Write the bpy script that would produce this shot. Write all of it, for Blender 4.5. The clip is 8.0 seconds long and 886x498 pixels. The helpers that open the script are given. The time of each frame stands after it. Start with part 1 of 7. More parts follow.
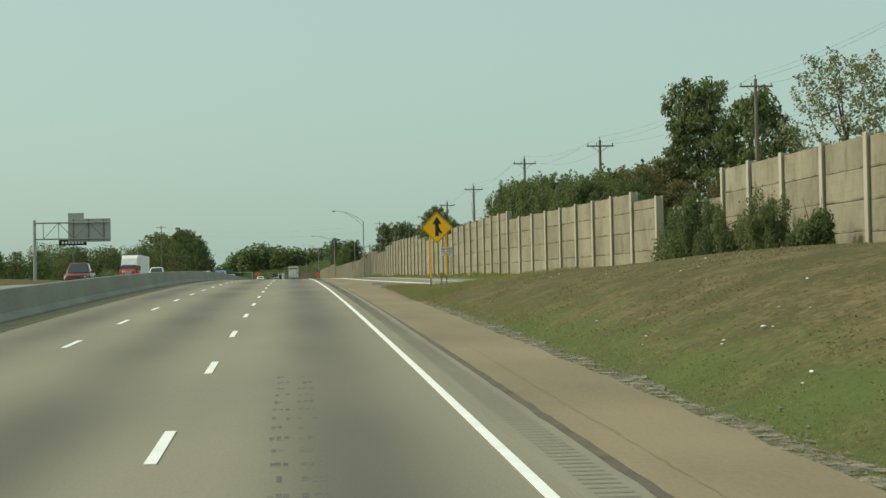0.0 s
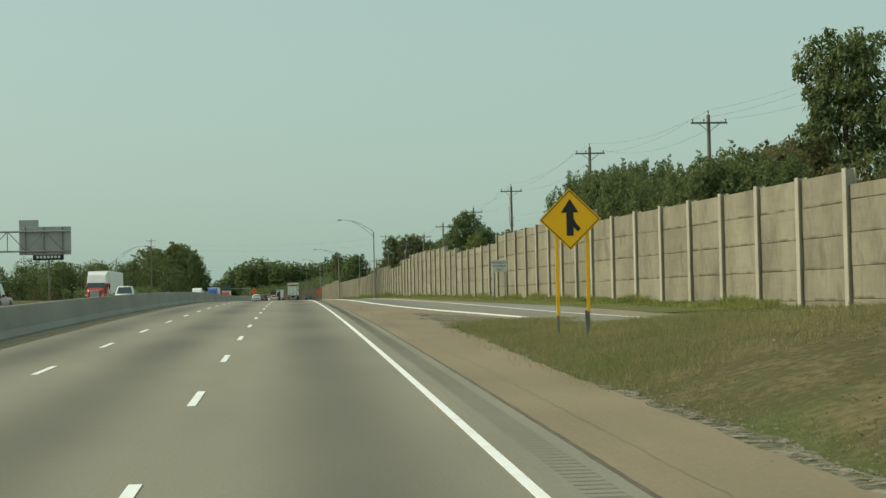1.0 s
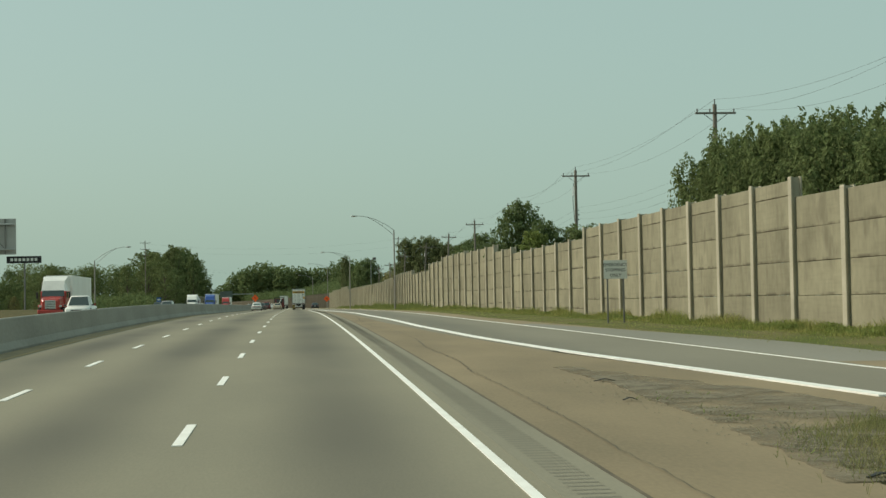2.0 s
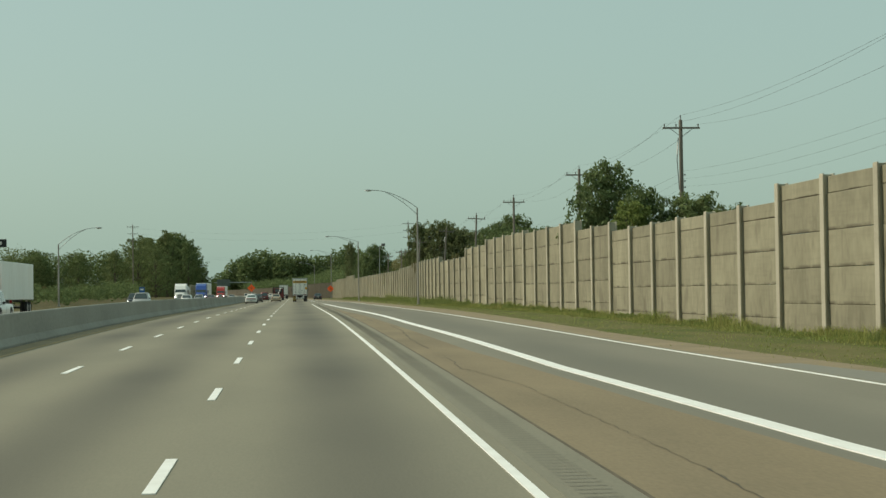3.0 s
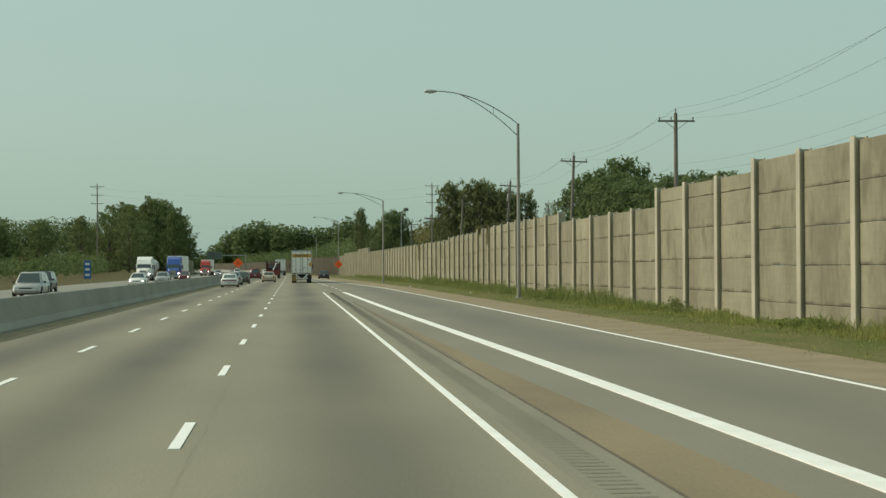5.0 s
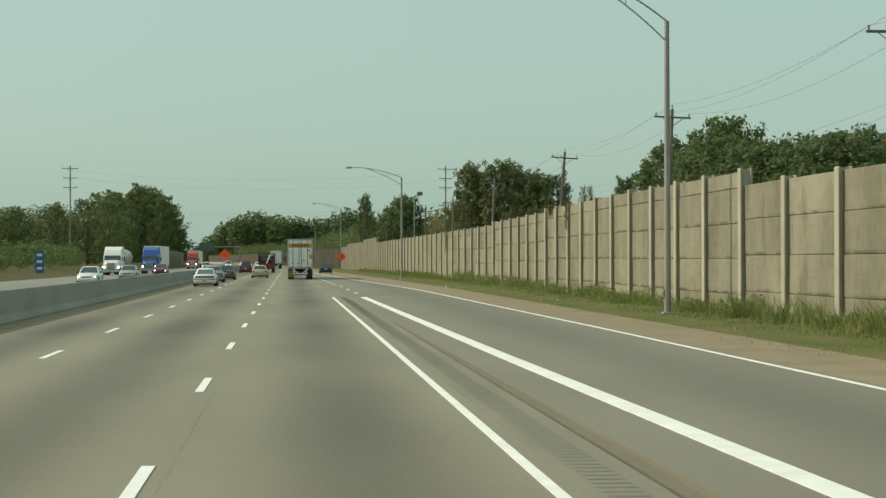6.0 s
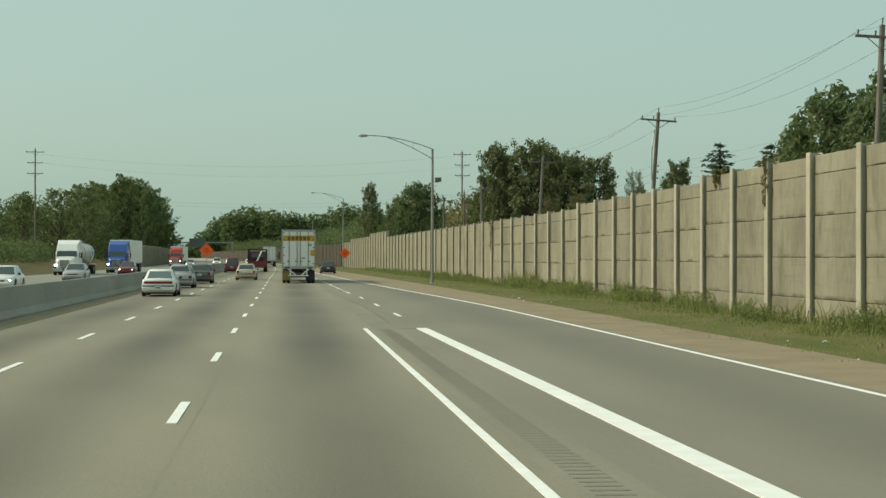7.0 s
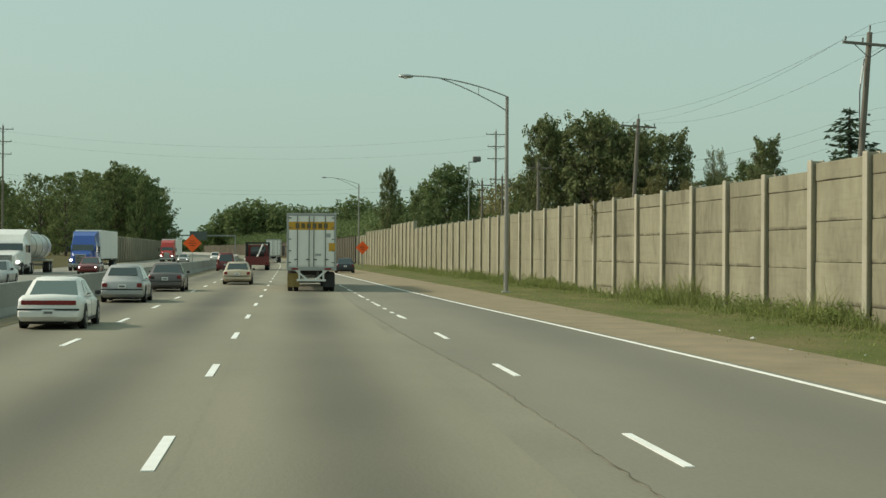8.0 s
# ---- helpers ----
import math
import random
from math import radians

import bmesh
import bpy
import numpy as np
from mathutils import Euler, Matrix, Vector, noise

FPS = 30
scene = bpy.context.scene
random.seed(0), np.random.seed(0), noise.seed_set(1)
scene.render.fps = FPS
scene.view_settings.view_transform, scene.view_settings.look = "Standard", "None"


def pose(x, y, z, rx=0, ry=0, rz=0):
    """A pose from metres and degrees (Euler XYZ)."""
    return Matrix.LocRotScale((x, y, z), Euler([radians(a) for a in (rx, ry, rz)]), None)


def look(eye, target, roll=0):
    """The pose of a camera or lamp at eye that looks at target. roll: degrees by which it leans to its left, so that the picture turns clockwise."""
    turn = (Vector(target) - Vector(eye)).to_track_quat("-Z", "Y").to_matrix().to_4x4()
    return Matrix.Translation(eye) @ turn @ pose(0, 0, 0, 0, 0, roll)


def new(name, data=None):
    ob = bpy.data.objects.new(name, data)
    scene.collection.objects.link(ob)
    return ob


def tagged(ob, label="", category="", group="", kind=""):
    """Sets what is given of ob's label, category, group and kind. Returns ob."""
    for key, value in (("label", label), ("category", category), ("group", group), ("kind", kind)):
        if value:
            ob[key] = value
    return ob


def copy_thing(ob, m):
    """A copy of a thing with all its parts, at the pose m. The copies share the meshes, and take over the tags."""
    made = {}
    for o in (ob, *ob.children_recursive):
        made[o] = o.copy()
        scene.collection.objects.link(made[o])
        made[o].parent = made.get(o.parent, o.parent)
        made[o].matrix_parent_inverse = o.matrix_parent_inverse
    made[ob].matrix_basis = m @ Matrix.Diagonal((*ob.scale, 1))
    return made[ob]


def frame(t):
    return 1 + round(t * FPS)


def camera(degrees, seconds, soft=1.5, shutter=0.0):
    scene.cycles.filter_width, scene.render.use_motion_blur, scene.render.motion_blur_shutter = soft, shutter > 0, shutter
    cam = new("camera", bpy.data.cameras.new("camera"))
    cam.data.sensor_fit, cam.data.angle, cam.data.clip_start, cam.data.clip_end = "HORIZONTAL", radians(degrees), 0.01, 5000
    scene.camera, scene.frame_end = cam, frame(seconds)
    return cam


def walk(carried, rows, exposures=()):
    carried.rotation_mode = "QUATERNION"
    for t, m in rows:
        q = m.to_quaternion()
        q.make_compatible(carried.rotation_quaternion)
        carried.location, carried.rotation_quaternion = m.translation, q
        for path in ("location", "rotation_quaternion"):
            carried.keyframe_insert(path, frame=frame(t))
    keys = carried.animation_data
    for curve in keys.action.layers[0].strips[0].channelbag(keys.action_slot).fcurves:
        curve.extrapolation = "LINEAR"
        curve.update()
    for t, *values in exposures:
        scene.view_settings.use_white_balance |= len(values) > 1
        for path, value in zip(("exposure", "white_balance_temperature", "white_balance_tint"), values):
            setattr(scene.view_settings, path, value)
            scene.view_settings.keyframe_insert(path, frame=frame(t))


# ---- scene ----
cam = camera(31.13, 8.0, soft=1.45)
PATH = [
    (0, 1.421, -18.98, -0.943, -5.53, 1.24, -1.12),
    (0.5, 1.470, -0.01, -0.577, -5.55, 1.56, -1.13),
    (1, 1.464, 19.03, -0.144, -5.56, 1.78, -1.2),
    (1.5, 1.439, 38.15, 0.267, -5.46, 1.97, -1.2),
    (2, 1.441, 57.34, 0.630, -5.39, 1.97, -1.06),
    (3.5, 1.356, 115.32, 1.504, -5.33, 1.27, -0.65),
    (4, 1.331, 134.75, 1.617, -5.28, 1.06, -0.5),
    (4.5, 1.270, 154.21, 1.824, -5.35, 0.84, -0.4),
    (6, 1.343, 212.62, 1.993, -5.51, 0.38, -0.1),
    (6.5, 1.382, 232.03, 1.982, -5.61, 0.32, 0.0),
    (7, 1.358, 251.35, 2.041, -5.68, 0.28, 0.1),
    (7.5, 1.325, 270.56, 2.030, -5.55, 0.23, 0.25),
    (8, 1.349, 289.63, 2.130, -5.46, 0.09, 0.35),
]
EXPOSURES = [(0, 0.09), (1, 0.0), (2, -0.08), (4.5, -0.1), (6, 0.04), (8, 0.02)]
walk(cam, [(t, pose(x, y, z, 90 + pitch, 0, yaw) @ pose(0, 0, 0, 0, 0, roll)) for t, x, y, z, yaw, pitch, roll in PATH], EXPOSURES)

# ---------------------------------------------------------------- light
SUN_AZ, SUN_EL = 170.0, 38.0      # degrees anticlockwise from +x, and above the horizon
world = bpy.data.worlds.new("hazy_sky")
scene.world = world
world.use_nodes = True
wn, wl = world.node_tree.nodes, world.node_tree.links
wn.clear()
sky = wn.new("ShaderNodeTexSky")
sky.sky_type, sky.sun_disc = "NISHITA", False
sky.sun_elevation, sky.sun_rotation = radians(SUN_EL), radians(90 - SUN_AZ)
sky.air_density, sky.dust_density, sky.ozone_density = 1.0, 4.0, 1.0
haze = wn.new("ShaderNodeMix")
haze.data_type = "RGBA"
haze.inputs[0].default_value = 0.69
haze.inputs[7].default_value = (3.64, 5.12, 4.28, 1)       # thin overcast that veils the blue
bg = wn.new("ShaderNodeBackground")
bg.inputs["Strength"].default_value = 0.126
wout = wn.new("ShaderNodeOutputWorld")
wl.new(sky.outputs["Color"], haze.inputs[6])
wl.new(haze.outputs[2], bg.inputs["Color"])
wl.new(bg.outputs[0], wout.inputs["Surface"])

sun = new("sun", bpy.data.lights.new("sun", "SUN"))
sun.data.energy, sun.data.angle, sun.data.color = 2.65, radians(4.5), (1.0, 0.92, 0.74)
sd = Vector((math.cos(radians(SUN_AZ)) * math.cos(radians(SUN_EL)), math.sin(radians(SUN_AZ)) * math.cos(radians(SUN_EL)), math.sin(radians(SUN_EL))))
sun.matrix_world = look(sd * 300, (0, 0, 0))


# ---------------------------------------------------------------- materials
def mat(name, a, b=None, scale=1.0, rough=0.8, metal=0.0, bump=0.0, fine=None, stretch=(1, 1, 1), rnd=0.0, spec=0.5, coat=0.0, isle=0.0, span=(0.5, 0.95), grain=0.45):
    """Two colours mixed by a coarse and a fine noise, in metres of the world."""
    m = bpy.data.materials.new(name)
    m.use_nodes = True
    n, l = m.node_tree.nodes, m.node_tree.links
    p = n["Principled BSDF"]
    p.inputs["Roughness"].default_value, p.inputs["Metallic"].default_value = rough, metal
    p.inputs["Specular IOR Level"].default_value, p.inputs["Coat Weight"].default_value = spec, coat
    b = b or tuple(c * 0.8 for c in a)
    geo = n.new("ShaderNodeNewGeometry")
    mp = n.new("ShaderNodeMapping")
    mp.inputs["Scale"].default_value = stretch
    l.new(geo.outputs["Position"], mp.inputs["Vector"])
    n1, n2 = n.new("ShaderNodeTexNoise"), n.new("ShaderNodeTexNoise")
    n1.inputs["Scale"].default_value, n1.inputs["Detail"].default_value = scale, 4
    n2.inputs["Scale"].default_value, n2.inputs["Detail"].default_value = (fine or scale * 9), 3
    for k in (n1, n2):
        l.new(mp.outputs[0], k.inputs["Vector"])
    add = n.new("ShaderNodeMath")
    add.operation = "MULTIPLY_ADD"
    add.inputs[1].default_value = grain
    l.new(n2.outputs["Fac"], add.inputs[0])
    l.new(n1.outputs["Fac"], add.inputs[2])
    ramp = n.new("ShaderNodeMapRange")
    ramp.inputs["From Min"].default_value, ramp.inputs["From Max"].default_value = span
    l.new(add.outputs[0], ramp.inputs["Value"])
    mix = n.new("ShaderNodeMix")
    mix.data_type = "RGBA"
    mix.inputs[6].default_value, mix.inputs[7].default_value = (*a, 1), (*b, 1)
    l.new(ramp.outputs[0], mix.inputs[0])
    out = mix.outputs[2]
    if rnd or isle:
        hsv = n.new("ShaderNodeHueSaturation")
        rng = n.new("ShaderNodeMapRange")
        amount = rnd or isle
        rng.inputs["To Min"].default_value, rng.inputs["To Max"].default_value = 1 - amount, 1 + amount
        if rnd:
            src = n.new("ShaderNodeObjectInfo").outputs["Random"]
        else:
            src = geo.outputs["Random Per Island"]
        l.new(src, rng.inputs["Value"])
        l.new(rng.outputs[0], hsv.inputs["Value"])
        l.new(out, hsv.inputs["Color"])
        out = hsv.outputs[0]
    l.new(out, p.inputs["Base Color"])
    if bump:
        bp = n.new("ShaderNodeBump")
        bp.inputs["Strength"].default_value, bp.inputs["Distance"].default_value = 0.6, bump
        l.new(n2.outputs["Fac"], bp.inputs["Height"])
        l.new(bp.outputs[0], p.inputs["Normal"])
    return m


def glass_mat(name, tint, rough=0.03):
    m = bpy.data.materials.new(name)
    m.use_nodes = True
    p = m.node_tree.nodes["Principled BSDF"]
    p.inputs["Base Color"].default_value = (*tint, 1)
    p.inputs["Roughness"].default_value, p.inputs["Specular IOR Level"].default_value = rough, 0.8
    p.inputs["Coat Weight"].default_value = 0.6
    return m


def glow_mat(name, colour, strength):
    m = bpy.data.materials.new(name)
    m.use_nodes = True
    p = m.node_tree.nodes["Principled BSDF"]
    p.inputs["Base Color"].default_value = (*colour, 1)
    p.inputs["Emission Color"].default_value, p.inputs["Emission Strength"].default_value = (*colour, 1), strength
    return m


def lane_mat(name, a, b, dark, centres, width):
    """Worn pavement: mottled, with a dark oil track along the middle of each lane."""
    m = mat(name, a, b, scale=0.35, fine=30, rough=0.85, bump=0.004, stretch=(1, 0.25, 1), spec=0.3)
    n, l = m.node_tree.nodes, m.node_tree.links
    p = n["Principled BSDF"]
    src = p.inputs["Base Color"].links[0].from_socket
    geo = n.new("ShaderNodeNewGeometry")
    sep = n.new("ShaderNodeSeparateXYZ")
    l.new(geo.outputs["Position"], sep.inputs[0])
    wob = n.new("ShaderNodeTexNoise")
    wob.inputs["Scale"].default_value = 0.06
    l.new(geo.outputs["Position"], wob.inputs["Vector"])
    total = None
    for c in centres:
        d = n.new("ShaderNodeMath"); d.operation = "SUBTRACT"; d.inputs[1].default_value = c
        l.new(sep.outputs["X"], d.inputs[0])
        d2 = n.new("ShaderNodeMath"); d2.operation = "ABSOLUTE"
        l.new(d.outputs[0], d2.inputs[0])
        r = n.new("ShaderNodeMapRange"); r.interpolation_type = "SMOOTHSTEP"
        r.inputs["From Min"].default_value, r.inputs["From Max"].default_value = 0.05, width
        r.inputs["To Min"].default_value, r.inputs["To Max"].default_value = 1, 0
        l.new(d2.outputs[0], r.inputs["Value"])
        if total is None:
            total = r.outputs[0]
        else:
            s = n.new("ShaderNodeMath"); s.operation = "MAXIMUM"
            l.new(total, s.inputs[0]); l.new(r.outputs[0], s.inputs[1])
            total = s.outputs[0]
    k = n.new("ShaderNodeMath"); k.operation = "MULTIPLY"
    l.new(total, k.inputs[0])
    deep = n.new("ShaderNodeMath"); deep.operation = "MULTIPLY"; deep.inputs[1].default_value = 1.22
    l.new(wob.outputs["Fac"], deep.inputs[0]); l.new(deep.outputs[0], k.inputs[1])
    mx = n.new("ShaderNodeMix"); mx.data_type = "RGBA"
    mx.inputs[7].default_value = (*dark, 1)
    l.new(k.outputs[0], mx.inputs[0]); l.new(src, mx.inputs[6])
    l.new(mx.outputs[2], p.inputs["Base Color"])
    return m


M_ROAD = lane_mat("worn_concrete_pavement", (0.27, 0.247, 0.178), (0.215, 0.2, 0.148), (0.09, 0.085, 0.069), (-5.1, -1.7, 2.1), 1.5)
M_RAMP = lane_mat("ramp_asphalt", (0.245, 0.228, 0.175), (0.2, 0.187, 0.145), (0.155, 0.148, 0.118), (8.2,), 2.1)
M_OPP = mat("far_pavement", (0.25, 0.24, 0.2), (0.2, 0.195, 0.16), scale=0.2, fine=14, rough=0.85, stretch=(1, 0.2, 1))
M_STRIP = mat("light_concrete_strip", (0.262, 0.244, 0.182), (0.205, 0.192, 0.145), scale=0.5, fine=22, rough=0.88, bump=0.004, stretch=(1, 0.35, 1), spec=0.3)
M_GROOVE = mat("rumble_groove", (0.2, 0.187, 0.142), (0.175, 0.163, 0.124), scale=2, rough=0.9)
M_BROWN = mat("oxidised_brown_shoulder", (0.285, 0.226, 0.143), (0.2, 0.162, 0.104), scale=0.45, fine=22, rough=0.9, bump=0.004, stretch=(1, 0.3, 1), spec=0.25)
M_GRAVEL = mat("pale_gravel", (0.37, 0.33, 0.25), (0.185, 0.162, 0.108), scale=3, fine=26, rough=0.95, bump=0.008, spec=0.2)
M_DIRT = mat("dry_dirt_verge", (0.32, 0.258, 0.17), (0.235, 0.192, 0.124), scale=0.7, fine=20, rough=0.95, bump=0.02, spec=0.2)
M_PAINT = mat("white_road_paint", (0.9, 0.9, 0.86), (0.78, 0.77, 0.72), scale=2.0, fine=60, rough=0.7)
M_YELLOW = mat("yellow_road_paint", (0.36, 0.25, 0.09), (0.3, 0.23, 0.13), scale=1.0, fine=20, rough=0.8)
M_CRACK = mat("tar_crack", (0.12, 0.1, 0.068), (0.07, 0.06, 0.044), scale=2, rough=0.85)
M_GRASS = mat("dry_mown_grass", (0.2, 0.153, 0.08), (0.086, 0.08, 0.035), scale=0.9, fine=7, rough=0.95, bump=0.06, stretch=(0.9, 0.7, 1), span=(0.66, 1.18), grain=1.2, spec=0.1)


def green_foot(m):
    """Greener growth along the damp foot of the bank."""
    n, l = m.node_tree.nodes, m.node_tree.links
    p = n["Principled BSDF"]
    src = p.inputs["Base Color"].links[0].from_socket
    geo, sep, nz = n.new("ShaderNodeNewGeometry"), n.new("ShaderNodeSeparateXYZ"), n.new("ShaderNodeTexNoise")
    l.new(geo.outputs["Position"], sep.inputs[0])
    l.new(geo.outputs["Position"], nz.inputs["Vector"])
    nz.inputs["Scale"].default_value, nz.inputs["Detail"].default_value = 0.35, 5
    a = n.new("ShaderNodeMath"); a.operation = "MULTIPLY_ADD"
    a.inputs[1].default_value = 7.0
    along = n.new("ShaderNodeMath"); along.operation = "MULTIPLY_ADD"
    along.inputs[1].default_value = 0.04
    l.new(sep.outputs["Y"], along.inputs[0]); l.new(sep.outputs["X"], along.inputs[2])
    l.new(nz.outputs["Fac"], a.inputs[0]); l.new(along.outputs[0], a.inputs[2])
    r = n.new("ShaderNodeMapRange"); r.interpolation_type = "SMOOTHSTEP"
    r.inputs["From Min"].default_value, r.inputs["From Max"].default_value = 10.2, 13.6
    r.inputs["To Min"].default_value, r.inputs["To Max"].default_value = 0.72, 0.0
    l.new(a.outputs[0], r.inputs["Value"])
    side = n.new("ShaderNodeMath"); side.operation = "GREATER_THAN"
    side.inputs[1].default_value = 5.0
    l.new(sep.outputs["X"], side.inputs[0])
    both = n.new("ShaderNodeMath"); both.operation = "MULTIPLY"
    l.new(r.outputs[0], both.inputs[0]); l.new(side.outputs[0], both.inputs[1])
    mx = n.new("ShaderNodeMix"); mx.data_type = "RGBA"
    mx.inputs[7].default_value = (0.084, 0.122, 0.034, 1)
    l.new(both.outputs[0], mx.inputs[0]); l.new(src, mx.inputs[6])
    l.new(mx.outputs[2], p.inputs["Base Color"])


green_foot(M_GRASS)
M_BLADE = mat("grass_blades", (0.36, 0.31, 0.15), (0.2, 0.23, 0.08), scale=0.3, fine=3, rough=0.8, isle=0.15, spec=0.2)
M_FOOT = mat("short_olive_weeds", (0.26, 0.29, 0.095), (0.32, 0.29, 0.13), scale=0.4, fine=3, rough=0.8, isle=0.25, spec=0.2)
M_STRAW = mat("mown_straw_blades", (0.33, 0.265, 0.14), (0.21, 0.2, 0.09), scale=1.1, fine=6, rough=0.9, isle=0.25, spec=0.1)
M_TALL = mat("tall_green_weeds", (0.22, 0.28, 0.075), (0.36, 0.34, 0.125), scale=0.5, fine=3, rough=0.8, isle=0.4, spec=0.2)
M_PANEL = mat("weathered_concrete_panel", (0.312, 0.29, 0.203), (0.196, 0.18, 0.124), scale=0.45, fine=4, rough=0.9, bump=0.012, stretch=(1, 1, 0.5), rnd=0.09, spec=0.25)


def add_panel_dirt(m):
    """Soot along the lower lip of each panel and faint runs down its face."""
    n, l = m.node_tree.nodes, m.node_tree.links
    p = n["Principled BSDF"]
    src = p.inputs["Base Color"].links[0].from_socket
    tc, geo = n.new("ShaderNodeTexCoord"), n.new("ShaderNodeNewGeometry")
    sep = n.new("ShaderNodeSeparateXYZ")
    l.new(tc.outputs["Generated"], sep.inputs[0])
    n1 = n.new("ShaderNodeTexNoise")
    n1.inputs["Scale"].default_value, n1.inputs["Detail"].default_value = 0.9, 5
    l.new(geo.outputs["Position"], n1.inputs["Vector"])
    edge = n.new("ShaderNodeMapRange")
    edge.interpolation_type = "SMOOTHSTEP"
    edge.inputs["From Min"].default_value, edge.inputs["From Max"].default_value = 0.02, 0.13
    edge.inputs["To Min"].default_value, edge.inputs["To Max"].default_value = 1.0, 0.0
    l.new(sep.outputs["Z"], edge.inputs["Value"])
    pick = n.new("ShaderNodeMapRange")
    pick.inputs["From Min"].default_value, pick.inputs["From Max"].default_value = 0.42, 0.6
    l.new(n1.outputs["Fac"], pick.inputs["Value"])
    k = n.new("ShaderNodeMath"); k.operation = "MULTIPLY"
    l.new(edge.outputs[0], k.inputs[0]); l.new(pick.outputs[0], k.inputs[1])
    mp = n.new("ShaderNodeMapping")
    mp.inputs["Scale"].default_value = (0.9, 0.9, 0.4)
    l.new(geo.outputs["Position"], mp.inputs["Vector"])
    n2 = n.new("ShaderNodeTexNoise")
    n2.inputs["Scale"].default_value, n2.inputs["Detail"].default_value = 1.3, 4
    l.new(mp.outputs[0], n2.inputs["Vector"])
    run = n.new("ShaderNodeMapRange")
    run.inputs["From Min"].default_value, run.inputs["From Max"].default_value = 0.56, 0.7
    run.inputs["To Max"].default_value = 0.5
    l.new(n2.outputs["Fac"], run.inputs["Value"])
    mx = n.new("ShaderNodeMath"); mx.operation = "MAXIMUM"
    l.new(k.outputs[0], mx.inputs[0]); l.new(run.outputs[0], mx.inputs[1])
    course = n.new("ShaderNodeMapping")          # faint level courses of the cast face
    course.inputs["Scale"].default_value = (0.35, 0.35, 6.0)
    l.new(geo.outputs["Position"], course.inputs["Vector"])
    n3 = n.new("ShaderNodeTexNoise")
    n3.inputs["Scale"].default_value, n3.inputs["Detail"].default_value = 1.4, 3
    l.new(course.outputs[0], n3.inputs["Vector"])
    lines = n.new("ShaderNodeMapRange")
    lines.inputs["From Min"].default_value, lines.inputs["From Max"].default_value = 0.5, 0.72
    lines.inputs["To Max"].default_value = 0.16
    l.new(n3.outputs["Fac"], lines.inputs["Value"])
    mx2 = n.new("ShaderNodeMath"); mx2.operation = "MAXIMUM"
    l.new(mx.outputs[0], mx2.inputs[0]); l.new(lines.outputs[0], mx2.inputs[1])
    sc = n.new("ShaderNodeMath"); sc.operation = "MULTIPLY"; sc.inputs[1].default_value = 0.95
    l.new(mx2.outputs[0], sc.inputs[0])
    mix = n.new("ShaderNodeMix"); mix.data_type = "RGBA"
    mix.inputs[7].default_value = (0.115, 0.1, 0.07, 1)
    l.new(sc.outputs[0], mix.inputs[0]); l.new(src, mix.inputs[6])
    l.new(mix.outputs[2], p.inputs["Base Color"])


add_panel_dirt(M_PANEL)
M_POST = mat("concrete_post", (0.47, 0.435, 0.34), (0.37, 0.34, 0.26), scale=0.7, fine=8, rough=0.9, bump=0.006, rnd=0.06, spec=0.25)
M_PANEL_FAR = mat("dark_brown_grey_panel", (0.17, 0.15, 0.112), (0.125, 0.112, 0.084), scale=0.3, fine=3, rough=0.92, stretch=(1, 1, 0.5), spec=0.2)
M_BARRIER = mat("grey_concrete_barrier", (0.33, 0.325, 0.29), (0.25, 0.245, 0.215), scale=0.5, fine=8, rough=0.9, bump=0.006, stretch=(1, 0.4, 1))
M_STEEL = mat("galvanised_steel", (0.42, 0.43, 0.42), (0.33, 0.34, 0.33), scale=2, rough=0.45, metal=0.7)
M_DARKSTEEL = mat("dull_grey_steel", (0.2, 0.2, 0.19), (0.15, 0.15, 0.14), scale=2, rough=0.6, metal=0.4)
M_WOOD = mat("weathered_pole_wood", (0.23, 0.205, 0.17), (0.15, 0.13, 0.105), scale=1.5, fine=12, rough=0.9, stretch=(4, 4, 0.4))
M_WIRE = mat("wire_black", (0.06, 0.06, 0.06), rough=0.6)
M_BARK = mat("bark", (0.12, 0.095, 0.07), (0.07, 0.055, 0.04), scale=3, rough=0.95)
M_SIGN_Y = mat("yellow_sign_sheet", (1.0, 0.53, 0.003), (0.96, 0.49, 0.003), scale=2, rough=0.45, spec=0.4)
M_BLACK = mat("matt_black", (0.012, 0.012, 0.012), rough=0.6)
M_ORANGE = mat("orange_sign_sheet", (1.0, 0.13, 0.012), (0.97, 0.115, 0.01), scale=2, rough=0.5)
M_SIGNBACK = mat("bare_aluminium_sign_back", (0.46, 0.46, 0.44), (0.39, 0.39, 0.37), scale=1, rough=0.6, metal=0.1)
M_WHITE = mat("white_sheet", (0.75, 0.75, 0.72), (0.68, 0.68, 0.65), scale=1, rough=0.5)


